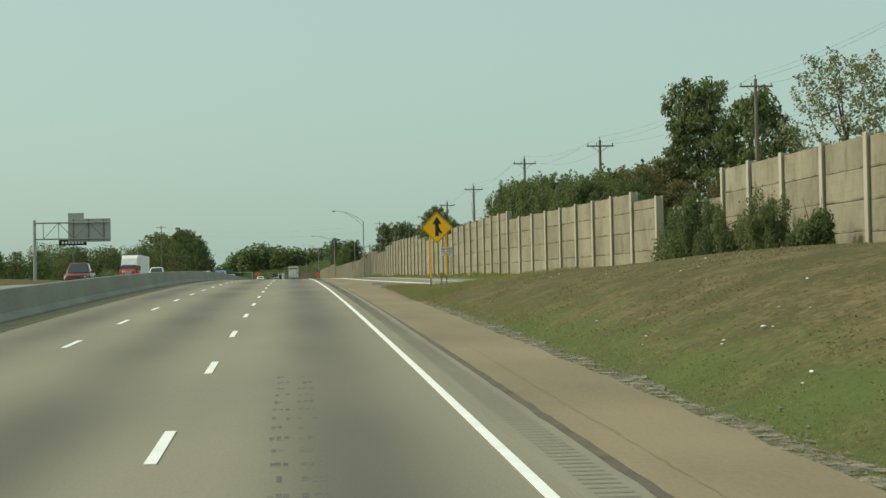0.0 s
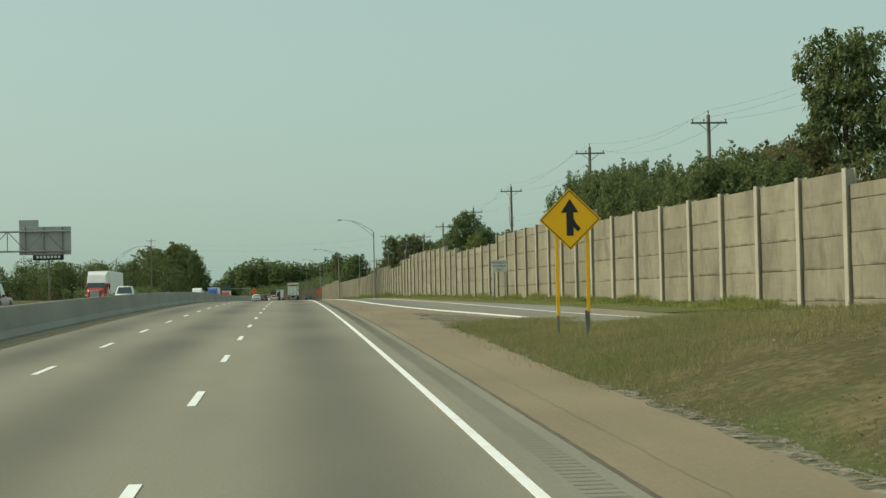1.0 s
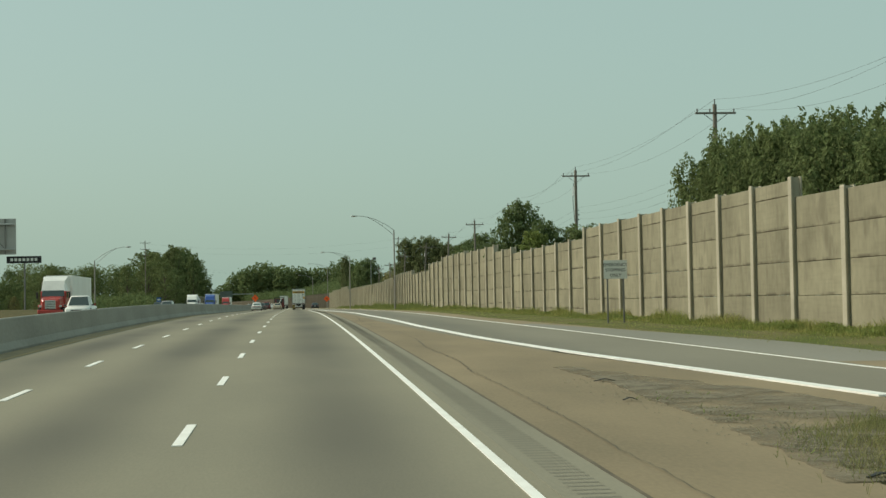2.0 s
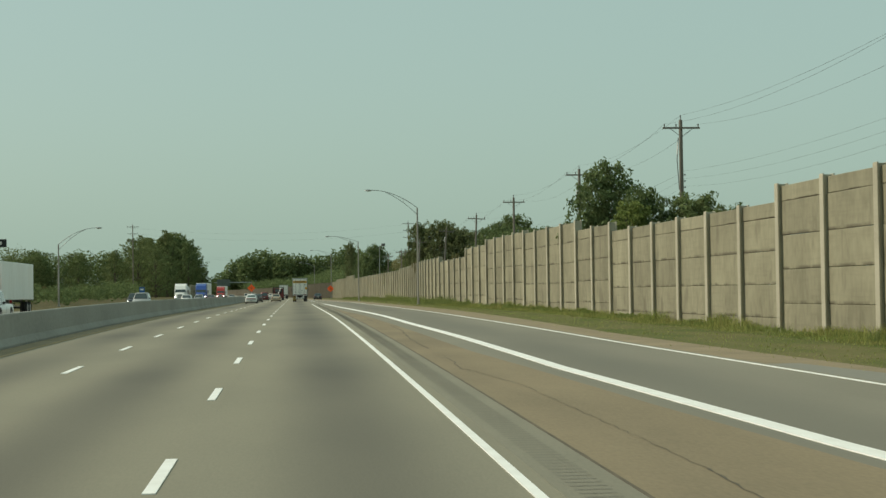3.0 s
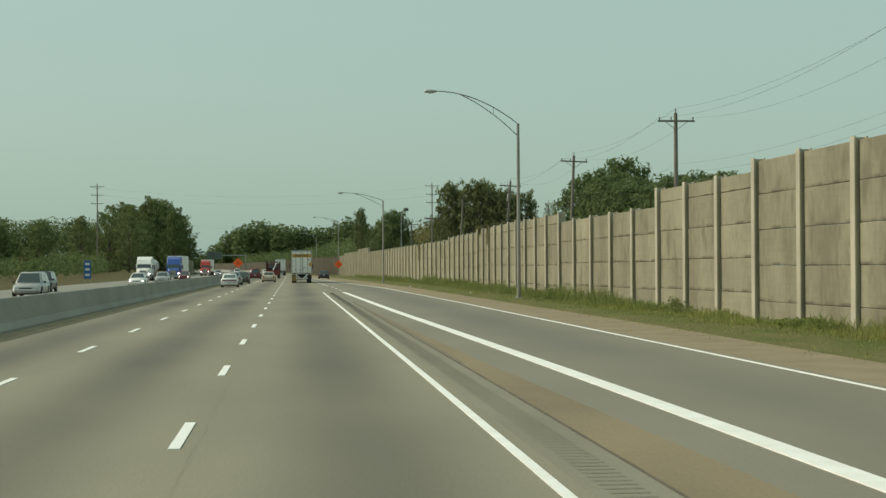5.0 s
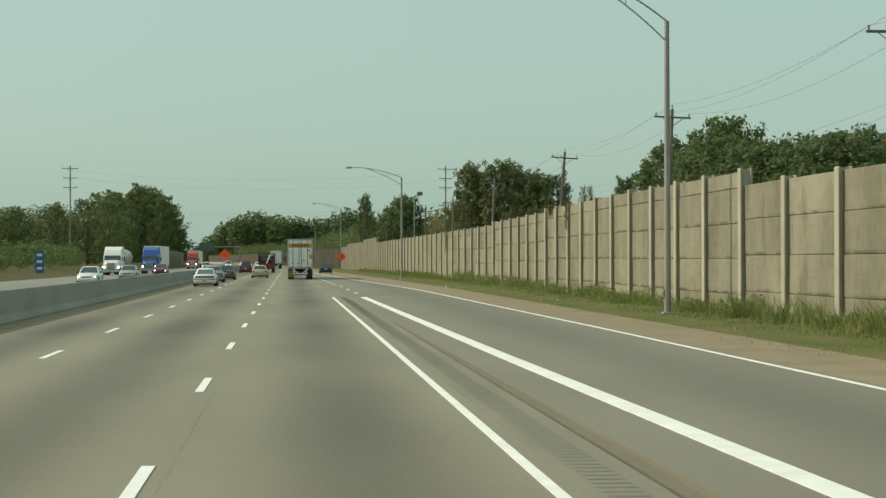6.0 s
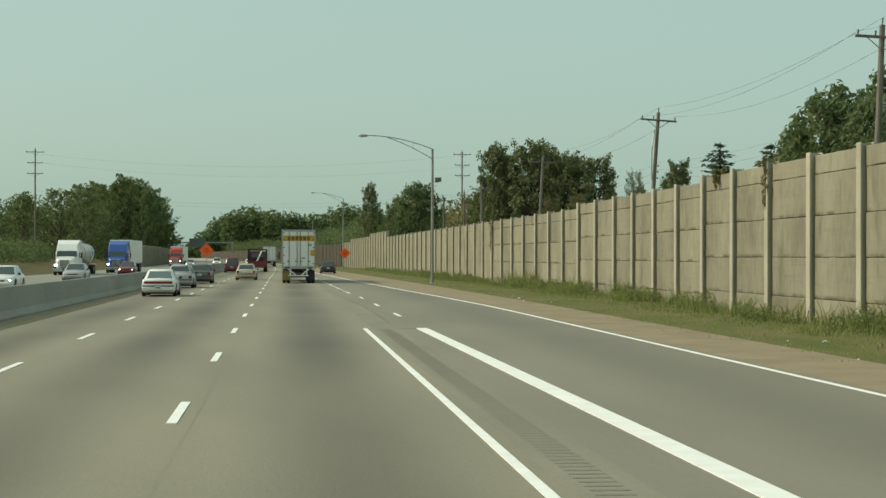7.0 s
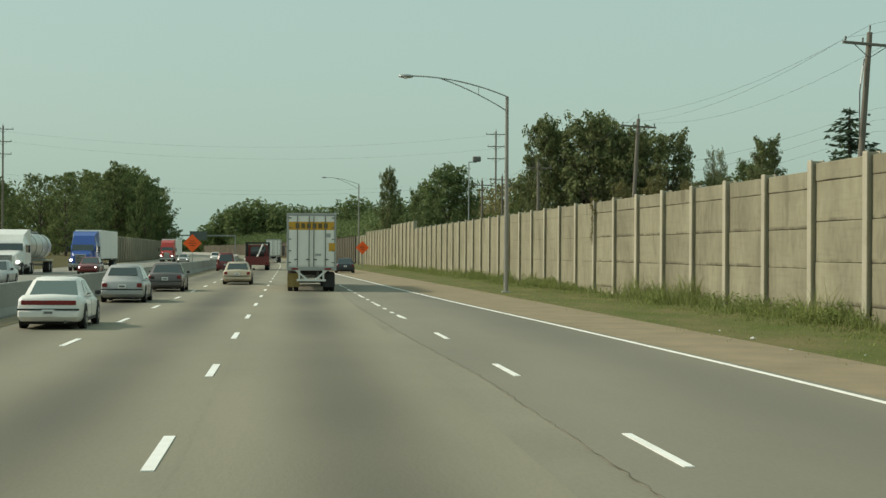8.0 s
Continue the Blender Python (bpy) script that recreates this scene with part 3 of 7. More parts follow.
def build_wall(name, label, points, tops, near, posts=230, panel_material=None, post_material=None, heads=None):
    """Posts with panels stacked between them; bays past `near` are joined into one mesh."""
    wall = thing(name, label, "noise wall", kind="structure")
    post_bm = box(0.36, 0.07, 1.0, (0, 0.185, 0.5), 0.012)
    box(0.36, 0.07, 1.0, (0, -0.185, 0.5), 0.012, post_bm)
    box(0.2, 0.31, 0.995, (0, 0, 0.4975), 0.0, post_bm)
    post_me = mesh_of(post_bm, M_POST, "post")
    rest = bmesh.new()
    rest_posts = bmesh.new()
    for i, p in enumerate(points):
        foot = land(p.x, p.y) - 0.5
        here = max(tops[i], tops[i - 1] if i else tops[i]) + 0.1
        q = points[i + 1] if i + 1 < len(points) else p + (p - points[i - 1])
        d = (q - p)
        turn = math.atan2(d.y, d.x)
        if i < posts:
            ob = new("post", post_me)
            ob.parent = wall
            ob.matrix_basis = Matrix.Translation((p.x, p.y, foot)) @ pose(0, 0, 0, 0, 0, math.degrees(turn)) @ Matrix.Diagonal((1, 1, here - foot, 1))
        else:
            box(0.44, 0.36, here - foot, (p.x, p.y, (here + foot) / 2), bm=rest_posts)
        if i + 1 >= len(points):
            break
        mid = (p + q) / 2
        length = d.length - 0.16
        top = tops[i]
        z, row = top, 0
        rng = random.Random(i * 7 + 3)
        while z > foot + 0.05:
            h = heads[i] if heads and row == 0 else 1.245
            lo = max(foot, z - h)
            hh = z - lo
            if i < near and hh > 0.1:
                key = round(hh, 2), (i + row) % 4
                if key not in PANELS:
                    PANELS[key] = panel_mesh(BAY - 0.2, hh - 0.012, 11 * len(PANELS))
                ob = new("panel", PANELS[key])
                ob.parent = wall
                tilt = rng.uniform(-0.12, 0.12)
                ob.matrix_basis = Matrix.Translation((mid.x + 0.02 + rng.uniform(-0.012, 0.012), mid.y, (z + lo) / 2)) @ pose(0, 0, 0, 0, 0, math.degrees(turn)) @ pose(0, 0, 0, 0, tilt, 0) @ Matrix.Diagonal((length / (BAY - 0.2), 1, 1, 1))
            else:
                box(length, 0.14, hh - 0.012, (mid.x, mid.y, (z + lo) / 2), bm=rest, rot=pose(0, 0, 0, 0, 0, math.degrees(turn)))
            z = lo
            row += 1
    if rest.verts:
        tagged(part("panel_rest", rest, panel_material or M_PANEL, wall), kind="stuff")
    else:
        rest.free()
    if rest_posts.verts:
        tagged(part("post_rest", rest_posts, post_material or M_POST, wall), kind="stuff")
    else:
        rest_posts.free()
    return wall


LAST = 80
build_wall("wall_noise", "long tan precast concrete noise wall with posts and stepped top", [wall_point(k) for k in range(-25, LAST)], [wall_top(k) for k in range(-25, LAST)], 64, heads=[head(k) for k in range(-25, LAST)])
# far stretch of wall, in a darker and browner colour than the near panels
build_wall("wall_far", "dark brown grey stretch of noise wall beyond the tan one", [wall_point(k) for k in range(LAST, 230)], [wall_top(k) for k in range(LAST, 230)], 0, 0, M_PANEL_FAR, M_PANEL_FAR)
BACK_N = 24
back_pts = [Vector((23.9, lerp([(0, 71.5), (1, 66.2), (2, 61.3), (3, 56.6), (4, 51.4), (5, 45.9), (6, 40.7), (30, -79.0)], i), 0)) for i in range(BACK_N)]
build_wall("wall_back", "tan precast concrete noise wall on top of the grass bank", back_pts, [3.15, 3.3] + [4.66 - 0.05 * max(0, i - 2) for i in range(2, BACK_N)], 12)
left_pts = [Vector((-27.2 + bend(548 + 4.9 * i), 548 + 4.9 * i, 0)) for i in range(60)]
build_wall("wall_opposite", "grey concrete noise wall beyond the opposite carriageway", left_pts, [4.3] * 60, 0)


# ---------------------------------------------------------------- median barrier
def build_barrier():
    prof = [(-0.32, 0.0), (-0.32, 0.08), (-0.19, 0.3), (-0.1, 1.02), (-0.07, 1.05), (0.07, 1.05), (0.1, 1.02), (0.19, 0.3), (0.32, 0.08), (0.32, 0.0)]
    whole = thing("median_barrier", "long grey cast concrete median barrier between the carriageways", "barrier", kind="structure")

    def stretch(ys):
        verts, faces = [], []
        n = len(prof)
        for y in ys:
            x0 = -7.66 + bend(y)
            for px, pz in prof:
                verts.append((x0 + px, y, land(x0, y) + pz))
        for j in range(len(ys) - 1):
            for i in range(n - 1):
                k = j * n + i
                faces.append((k + 1, k, k + n, k + n + 1))
        faces.append(tuple(range(n)))
        faces.append(tuple(range(len(verts) - 1, len(verts) - 1 - n, -1)))
        return verts, faces
    y = -48.0
    while y < 560:
        v, f = stretch([y + 0.006, y + 3.0, y + 6.094])
        raw("barrier_segment", v, f, M_BARRIER, whole)
        y += 6.1
    v, f = stretch(spaced(y + 0.006, 1900, 25))
    raw("barrier_segment", v, f, M_BARRIER, whole)


build_barrier()


# ---------------------------------------------------------------- rumble grooves, cracks, tyre marks
def flat_patch(verts, faces, x0, x1, y0, y1, lift):
    b = len(verts)
    for x, y in ((x0, y0), (x1, y0), (x1, y1), (x0, y1)):
        verts.append((x, y, land(x, y) + lift))
    faces.append((b, b + 1, b + 2, b + 3))


def build_rumble():
    verts, faces = [], []
    y = -24.0
    while y < 295.5:
        x0 = 3.98
        b = len(verts)
        for yy, d in ((y, 0.0265), (y + 0.025, 0.0255), (y + 0.055, 0.0255), (y + 0.08, 0.0265)):
            for x in (x0, x0 + 0.36):
                verts.append((x, yy, land(x, yy) + d))
        for i in range(3):
            faces.append((b + 2 * i, b + 2 * i + 1, b + 2 * i + 3, b + 2 * i + 2))
        y += 0.26
    ob = raw("rumble_grooves", verts, faces, M_GROOVE)
    tagged(ob, "row of shallow dark rumble grooves cut in the shoulder", "rumble strip", "", "stuff")


build_rumble()


M_TAN_SEAM = mat("dusty_shoulder_crack", (0.2, 0.16, 0.105), (0.16, 0.128, 0.086), rough=0.9)
M_SEAM = mat("worn_lane_seam", (0.2, 0.185, 0.138), (0.165, 0.153, 0.118), rough=0.85)


def crack(points, w, seed, material=None):
    """A wandering tar-filled crack through the given points."""
    rng = random.Random(seed)
    line = []
    for (x0, y0), (x1, y1) in zip(points, points[1:]):
        n = max(3, int(math.hypot(x1 - x0, y1 - y0) / 0.3))
        for i in range(n):
            u = i / n
            line.append((x0 + (x1 - x0) * u + rng.uniform(-0.03, 0.03), y0 + (y1 - y0) * u + rng.uniform(-0.05, 0.05)))
    line.append(points[-1])
    verts, faces = [], []
    for i, (x, y) in enumerate(line):
        a, b = line[max(0, i - 1)], line[min(len(line) - 1, i + 1)]
        dx, dy = b[0] - a[0], b[1] - a[1]
        d = math.hypot(dx, dy) or 1
        ww = w * rng.uniform(0.15, 1.0)
        for s in (-1, 1):
            px, py = x - s * dy / d * ww / 2, y + s * dx / d * ww / 2
            verts.append((px, py, land(px, py) + 0.0285))
        if i:
            k = 2 * i
            faces.append((k - 2, k - 1, k + 1, k))
    raw("tar_crack", verts, faces, material or M_CRACK, road)


crack([(5.0, -15), (5.03, 2), (5.12, 10), (5.2, 25), (5.15, 37), (5.2, 50), (5.1, 66)], 0.013, 1, M_TAN_SEAM)
crack([(5.2, 91), (5.4, 96), (5.3, 104), (5.6, 112)], 0.05, 3)
crack([(5.6, 112), (5.5, 125), (5.1, 129.5)], 0.02, 6)
crack([(5.1, 129.5), (4.96, 130.2), (5.01, 131.6), (5.09, 133.1), (5.11, 134.4), (5.07, 135.3)], 0.05, 13)
crack([(5.11, 140.3), (5.09, 143.2), (5.14, 147.9), (5.46, 156.3), (5.5, 164)], 0.05, 14)
crack([(4.54, 136.1), (5.09, 136.0), (5.99, 135.6)], 0.035, 4)
crack([(4.76, 135.35), (5.4, 134.9), (6.15, 134.5)], 0.03, 5)
crack([(5.23, 133.3), (5.71, 133.0), (6.34, 132.5)], 0.025, 15)
crack([(5.14, 167.5), (5.21, 169.6), (5.07, 170.1), (5.1, 171.8), (5.15, 174.0), (5.16, 176.0), (5.3, 184)], 0.03, 16)
crack([(4.6, 170.66), (5.06, 170.64)], 0.025, 17)
crack([(4.6, 169.9), (5.07, 169.83), (5.38, 169.7)], 0.025, 18)
crack([(0.22, 120), (0.25, 150), (0.2, 215), (0.26, 300), (0.2, 345)], 0.005, 9, M_SEAM)
crack([(4.54, 300), (4.56, 308), (4.57, 316), (4.2, 330), (3.85, 352)], 0.02, 10)
crack([(5.1, 66), (5.11, 71.5), (5.14, 73.6), (5.12, 75.2), (5.17, 76.3), (5.21, 77.7), (5.25, 84), (5.2, 91)], 0.022, 12)


def build_seam():
    """The open joint between the concrete strip and the brown shoulder: broad and dark at first, a thin line further on."""
    wide = [(-60, 0.12), (15, 0.13), (30, 0.07), (60, 0.045), (120, 0.04), (180, 0.035), (205, 0.05), (262, 0.02)]
    mid = [(-60, 4.5), (20, 4.53), (60, 4.57), (262, 4.57)]
    left, right = [], []
    for i in range(-120, 525):
        y = i * 0.5
        c, w = lerp(mid, y), lerp(wide, y)
        left.append((y, c - w * (0.5 + 0.25 * noise.noise((y * 0.9, 1.0, 4.0)))))
        right.append((y, c + w * (0.55 + 0.35 * noise.noise((y * 1.3, 7.0, 2.0)))))
    ribbon("joint", left, right, -60, 262, M_JOINT, 0.028, parent=road, step=0.5)
    ribbon("stain", [(205, 4.6), (262, 4.6)], [(205, 4.68), (225, 4.78), (245, 4.74), (262, 4.63)], 205, 262, M_DUST, 0.0255, parent=road)


M_DUST = mat("brown_dust_stain", (0.2, 0.165, 0.11), (0.165, 0.14, 0.098), scale=0.8, fine=9, rough=0.95)
M_JOINT = mat("dirt_filled_joint", (0.085, 0.07, 0.048), (0.14, 0.115, 0.078), scale=1.5, fine=18, rough=0.95)
build_seam()


def build_tyre_marks():
    rng = random.Random(5)
    verts, faces = [], []
    for col, w in ((1.29, 0.13), (1.62, 0.15)):
        y = -7.5
        while y < 7.5:
            for i in range(3):
                x = col + (i - 1) * w * 0.62 + rng.uniform(-0.02, 0.02)
                if rng.random() < 0.8:
                    flat_patch(verts, faces, x - w * 0.2, x + w * 0.2, y + rng.uniform(0, 0.2), y + 0.35 + rng.uniform(-0.1, 0.1), 0.0215)
            y += 1.05
    ob = raw("tyre_marks", verts, faces, M_TYREMARK)
    tagged(ob, "faint dark tyre marks in two rows along the lane", "tyre marks", "", "stuff")


M_TYREMARK = mat("rubber_smear", (0.062, 0.06, 0.05), (0.165, 0.152, 0.118), scale=6, fine=50, rough=0.85)
build_tyre_marks()


# ---------------------------------------------------------------- merge sign
def diamond(size, thick, bm=None, grow=0.0, y=0.0):
    bm = bm or bmesh.new()
    r = size / math.sqrt(2) + grow
    box(r * math.sqrt(2), thick, r * math.sqrt(2), (0, y, 0), 0.0, bm, rot=pose(0, 0, 0, 0, 45, 0))
    return bm


def plate(points, y0, y1):
    """A flat shape in x and z, from y0 to y1."""
    bm = bmesh.new()
    f = bm.faces.new([bm.verts.new((x, y0, z)) for x, z in points])
    r = bmesh.ops.extrude_face_region(bm, geom=[f])
    for v in [g for g in r["geom"] if isinstance(g, bmesh.types.BMVert)]:
        v.co.y = y1
    bmesh.ops.recalc_face_normals(bm, faces=list(bm.faces))
    return bm


def merge_sign():
    x, y = 8.77, 59.85
    z0 = land(x, y)
    s = thing("merge_sign", "yellow diamond merge sign on two yellow posts in grass", "road sign", at=pose(x, y, 0, 0, 0, -14))
    zc = 1.84
    bm = diamond(1.14, 0.008)
    bmesh.ops.translate(bm, verts=bm.verts, vec=(0, 0, zc))
    panel = part("sign_panel", bm, M_SIGN_Y, s, "bright yellow reflective sheet")
    # thin black border just inside the rim
    r1, r2 = 0.765, 0.735
    for i in range(4):
        a = math.pi / 2 * i
        c = [(math.cos(a) * r1, math.sin(a) * r1), (math.cos(a + math.pi / 2) * r1, math.sin(a + math.pi / 2) * r1), (math.cos(a + math.pi / 2) * r2, math.sin(a + math.pi / 2) * r2), (math.cos(a) * r2, math.sin(a) * r2)]
        part("border", plate([(u, v + zc) for u, v in c], -0.008, -0.0045), M_BLACK, panel)
    arrow = [(-0.09, -0.42), (0.09, -0.42), (0.09, -0.2), (0.2, -0.32), (0.28, -0.24), (0.16, -0.1), (0.1, 0.02), (0.09, 0.18), (0.23, 0.18), (0.0, 0.54), (-0.23, 0.18), (-0.09, 0.18)]
    part("arrow", plate([(u, v + zc) for u, v in arrow], -0.008, -0.0045), M_BLACK, panel, "black arrow with a joining branch")
    for px in (-0.36, 0.43):
        foot = land(x + px, y) - 0.35
        bm = box(0.09, 0.05, 0.0001 + (zc + 0.35) - (foot + 0.85), (px, 0.035, ((zc + 0.35) + (foot + 0.85)) / 2), 0.006)
        p = part("post", bm, M_SIGN_Y, s, "yellow reflective post")
        part("stub", box(0.06, 0.045, 0.9, (px, 0.035, foot + 0.42), 0.004), M_DARKSTEEL, p, "bare dark steel stub")


merge_sign()


def stake(x, y, h):
    s = part("marker_stake", box(0.06, 0.02, h + 0.3, (0, 0, h / 2 - 0.15), 0.005), M_DARKSTEEL)
    s.matrix_basis = Matrix.Translation((x, y, land(x, y))) @ pose(0, 0, 0, 0, -3, 0)
    tagged(s, "thin dark steel stake leaning in the grass", "stake")


stake(8.75, 57.6, 0.62)


def info_sign():
    x, y = 16.1, 129.0
    zb = land(x, y)
    s = thing("information_sign", "small pale grey emergency stopping sign on two thin posts", "road sign", at=pose(x, y, 0, 0, 0, 4))
    p = part("sign_panel", box(1.1, 0.02, 0.85, (0, 0, 2.05), 0.004), M_WHITE, s)
    for i, words in enumerate(("EMERGENCY", "STOPPING", "ONLY")):
        face = bpy.data.curves.new("lettering", "FONT")
        face.body, face.size, face.align_x, face.extrude = words, 0.2, "CENTER", 0.002
        face.materials.append(M_BLACK)
        ob = new("lettering", face)
        ob.parent = p
        ob.matrix_basis = pose(0, -0.014, 2.2 - 0.24 * i, 90, 0, 0)
    for px in (-0.38, 0.38):
        part("post", box(0.07, 0.05, 2.4 - zb + 0.3, (px, 0.036, (2.4 + zb - 0.3) / 2), 0.005), M_DARKSTEEL, s)


info_sign()


def orange_sign(x, y, zc, foot):
    s = thing("roadwork_sign", "orange diamond roadwork sign on a thin post", "road sign", "roadwork signs", at=pose(x, y, 0))
    bm = diamond(1.2, 0.01)
    bmesh.ops.translate(bm, verts=bm.verts, vec=(0, 0, zc))
    p = part("sign_panel", bm, M_ORANGE, s)
    for i, w in enumerate((0.4, 0.66, 0.4)):
        part("text_bar", box(w, 0.006, 0.05, (0, -0.008, zc + 0.2 - 0.2 * i)), M_BLACK, p)
    part("post", box(0.08, 0.06, zc + 0.4 - foot, (0, 0.045, (zc + 0.4 + foot) / 2), 0.008), M_STEEL, s)


orange_sign(10.4, 492, 2.55, land(10.4, 492) - 0.2)
orange_sign(-7.66, 437, 2.75, 1.02)


def blue_sign(x, y):
    s = thing("service_sign", "tall narrow blue service sign with pale plates", "road sign", at=pose(x, y, land(x, y)))
    p = part("sign_panel", box(0.95, 0.03, 2.5, (0, 0, 1.75), 0.006), mat("blue_sign_sheet", (0.02, 0.1, 0.3), (0.025, 0.11, 0.33), rough=0.5), s)
    for i in range(3):
        part("pale_plate", box(0.6, 0.008, 0.3, (0, -0.019, 2.55 - 0.75 * i)), M_WHITE, p)
    for px in (-0.35, 0.35):
        part("post", box(0.07, 0.06, 3.2, (px, 0.046, 1.3), 0.006), M_STEEL, s)


blue_sign(-26.8, 396)


# ---------------------------------------------------------------- street lamps
M_DULLSTEEL = mat("dull_galvanised_steel", (0.33, 0.315, 0.285), (0.25, 0.238, 0.21), scale=1.2, fine=9, rough=0.6, metal=0.4, stretch=(1, 1, 0.3))


def street_lamp(x, y, top, tip_dx, tip_dz, label):
    zb = land(x, y)
    s = thing("street_lamp", label, "street lamp", "street lamps", at=pose(x, y, zb))
    h = top - zb
    pole = part("pole", tube((0, 0, -0.2), (0, 0, h), 0.13, 0.085, 10), M_DULLSTEEL, s, "tapered dull galvanised pole", smooth=False)
    part("base_flange", box(0.42, 0.42, 0.1, (0, 0, 0.03), 0.02), M_STEEL, pole)
    part("access_cover", box(0.012, 0.12, 0.3, (-0.135, 0, 0.75), 0.004), M_DARKSTEEL, pole)
    n = 10
    up, lo = [], []
    for i in range(n + 1):
        u = i / n
        rise = tip_dz * (1 - (1 - u) ** 2.0)
        up.append((tip_dx * u, 0, h - 0.12 + (rise + 0.12) * 1.0))
        gap = 0.75 * max(0.0, 1 - u / 0.72) ** 1.0
        lo.append((tip_dx * u, 0, h - 0.12 + rise + 0.12 - gap))
    arm = part("upper_arm", path_tube(up, 0.035, 6), M_STEEL, s)
    part("lower_arm", path_tube(lo[:8], 0.03, 6), M_STEEL, s)
    part("strut", tube(up[3], lo[3], 0.02, seg=6), M_STEEL, s)
    d = 1 if tip_dx > 0 else -1
    head = bmesh.new()
    bmesh.ops.create_uvsphere(head, u_segments=10, v_segments=6, radius=1.0, matrix=Matrix.Translation((tip_dx + d * 0.3, 0, up[-1][2] - 0.02)) @ Matrix.Diagonal((0.42, 0.17, 0.11, 1)))
    lum = part("lamp_head", head, M_STEEL, s, "grey cobra lamp head", smooth=True)
    part("lens", tube((tip_dx + d * 0.34, 0, up[-1][2] - 0.15), (tip_dx + d * 0.34, 0, up[-1][2] - 0.07), 0.08, 0.15, 10), M_WHITE, lum)
    return s


street_lamp(14.85, 268.7, 10.55, -5.0, 1.95, "tall grey steel street lamp with a long trussed arm")
street_lamp(12.55, 372.1, 10.25, -5.0, 1.0, "tall grey steel street lamp with a curved trussed arm")
street_lamp(11.5, 530, 12.2, -5.0, 1.0, "distant grey steel street lamp with a curved arm")
street_lamp(-29.0, 306, 8.2, 4.9, 2.1, "grey steel street lamp beside the opposite carriageway")
street_lamp(9.0, 690, 12.0, -5.0, 1.0, "far grey steel street lamp beside the wall")


# ---------------------------------------------------------------- sign gantry seen from behind, and a shop sign
def gantry():
    x, y = -32.2, 196.5
    zb = land(x, y)
    s = thing("sign_gantry", "grey steel cantilever gantry with bare sign backs", "gantry", at=pose(x, y, 0))
    part("pole", tube((0, 0, zb - 0.3), (0, 0, 8.5), 0.24, 0.2, 12), M_STEEL, s)
    for z in (8.1, 5.95):
        for dy in (-0.4, 0.4):
            part("chord", tube((0, dy, z), (9.8, dy, z), 0.085, seg=6), M_STEEL, s)
    for i in range(5):
        x0 = 1.2 + i * 2.0
        part("web", tube((x0, -0.4, 5.95), (x0, -0.4, 8.1), 0.05, seg=6), M_DARKSTEEL, s)
        part("brace", tube((x0, -0.4, 8.1 if i % 2 else 5.95), (x0 + 2.0 if i < 4 else x0, -0.4, 5.95 if i % 2 else 8.1), 0.04, seg=6), M_DARKSTEEL, s)
    part("sign_panel", box(5.6, 0.05, 3.1, (7.1, 0.62, 7.1), 0.01), M_SIGNBACK, s, "plain grey aluminium sign back")
    part("sign_panel", box(2.1, 0.05, 0.75, (5.35, 0.62, 9.04), 0.01), M_SIGNBACK, s, "small grey exit tab")
    for i in range(3):
        part("bracket", box(0.07, 0.16, 3.0, (5.0 + 2.0 * i, 0.5, 7.1)), M_DARKSTEEL, s)


gantry()


def shop_sign():
    x, y = -50.7, 373
    s = thing("shop_sign", "black roadside shop sign with pale lettering bars on a pole", "shop sign", at=pose(x, y, 0))
    p = part("sign_box", box(6.6, 0.5, 1.35, (0, 0, 10.7), 0.03), M_BLACK, s)
    for i in range(7):
        part("letter_bar", box(0.52, 0.03, 0.55, (-2.3 + i * 0.77, -0.262, 10.7), 0.01), M_WHITE, p)
    part("pole", tube((0.1, 0, -1), (0.1, 0, 10.05), 0.17, 0.15, 10), M_DARKSTEEL, s)


shop_sign()


def far_gantry():
    s = thing("sign_gantry", "distant overhead sign bridge with a grey green panel", "gantry", at=pose(-33, 905, 0))
    for dx in (-17, 13):
        part("pole", tube((dx, 0, -0.5), (dx, 0, 8), 0.25, seg=8), M_STEEL, s)
    part("beam", box(30.4, 0.5, 0.5, (-2, 0, 7.7)), M_STEEL, s)
    part("sign_panel", box(6.5, 0.1, 3.4, (-1, -0.4, 7.6)), mat("dull_grey_green_sheet", (0.16, 0.185, 0.165), (0.13, 0.155, 0.14), rough=0.6), s)


far_gantry()


# ---------------------------------------------------------------- utility poles and wires
POLES = [(36.5, 52, 14.6), (35.7, 94.7, 13.6), (29.7, 123.3, 11.8), (26.9, 151, 12.35), (26.9, 198.7, 12.45), (27.0, 236.8, 12.2), (26.7, 277.5, 12.1), (26.55, 317.8, 12.1), (25.83, 357.4, 11.9), (24.9, 399, 11.5), (24.5, 438, 10.6), (24.0, 478, 10.6), (23.5, 520, 10.6), (23.0, 566, 10.6)]


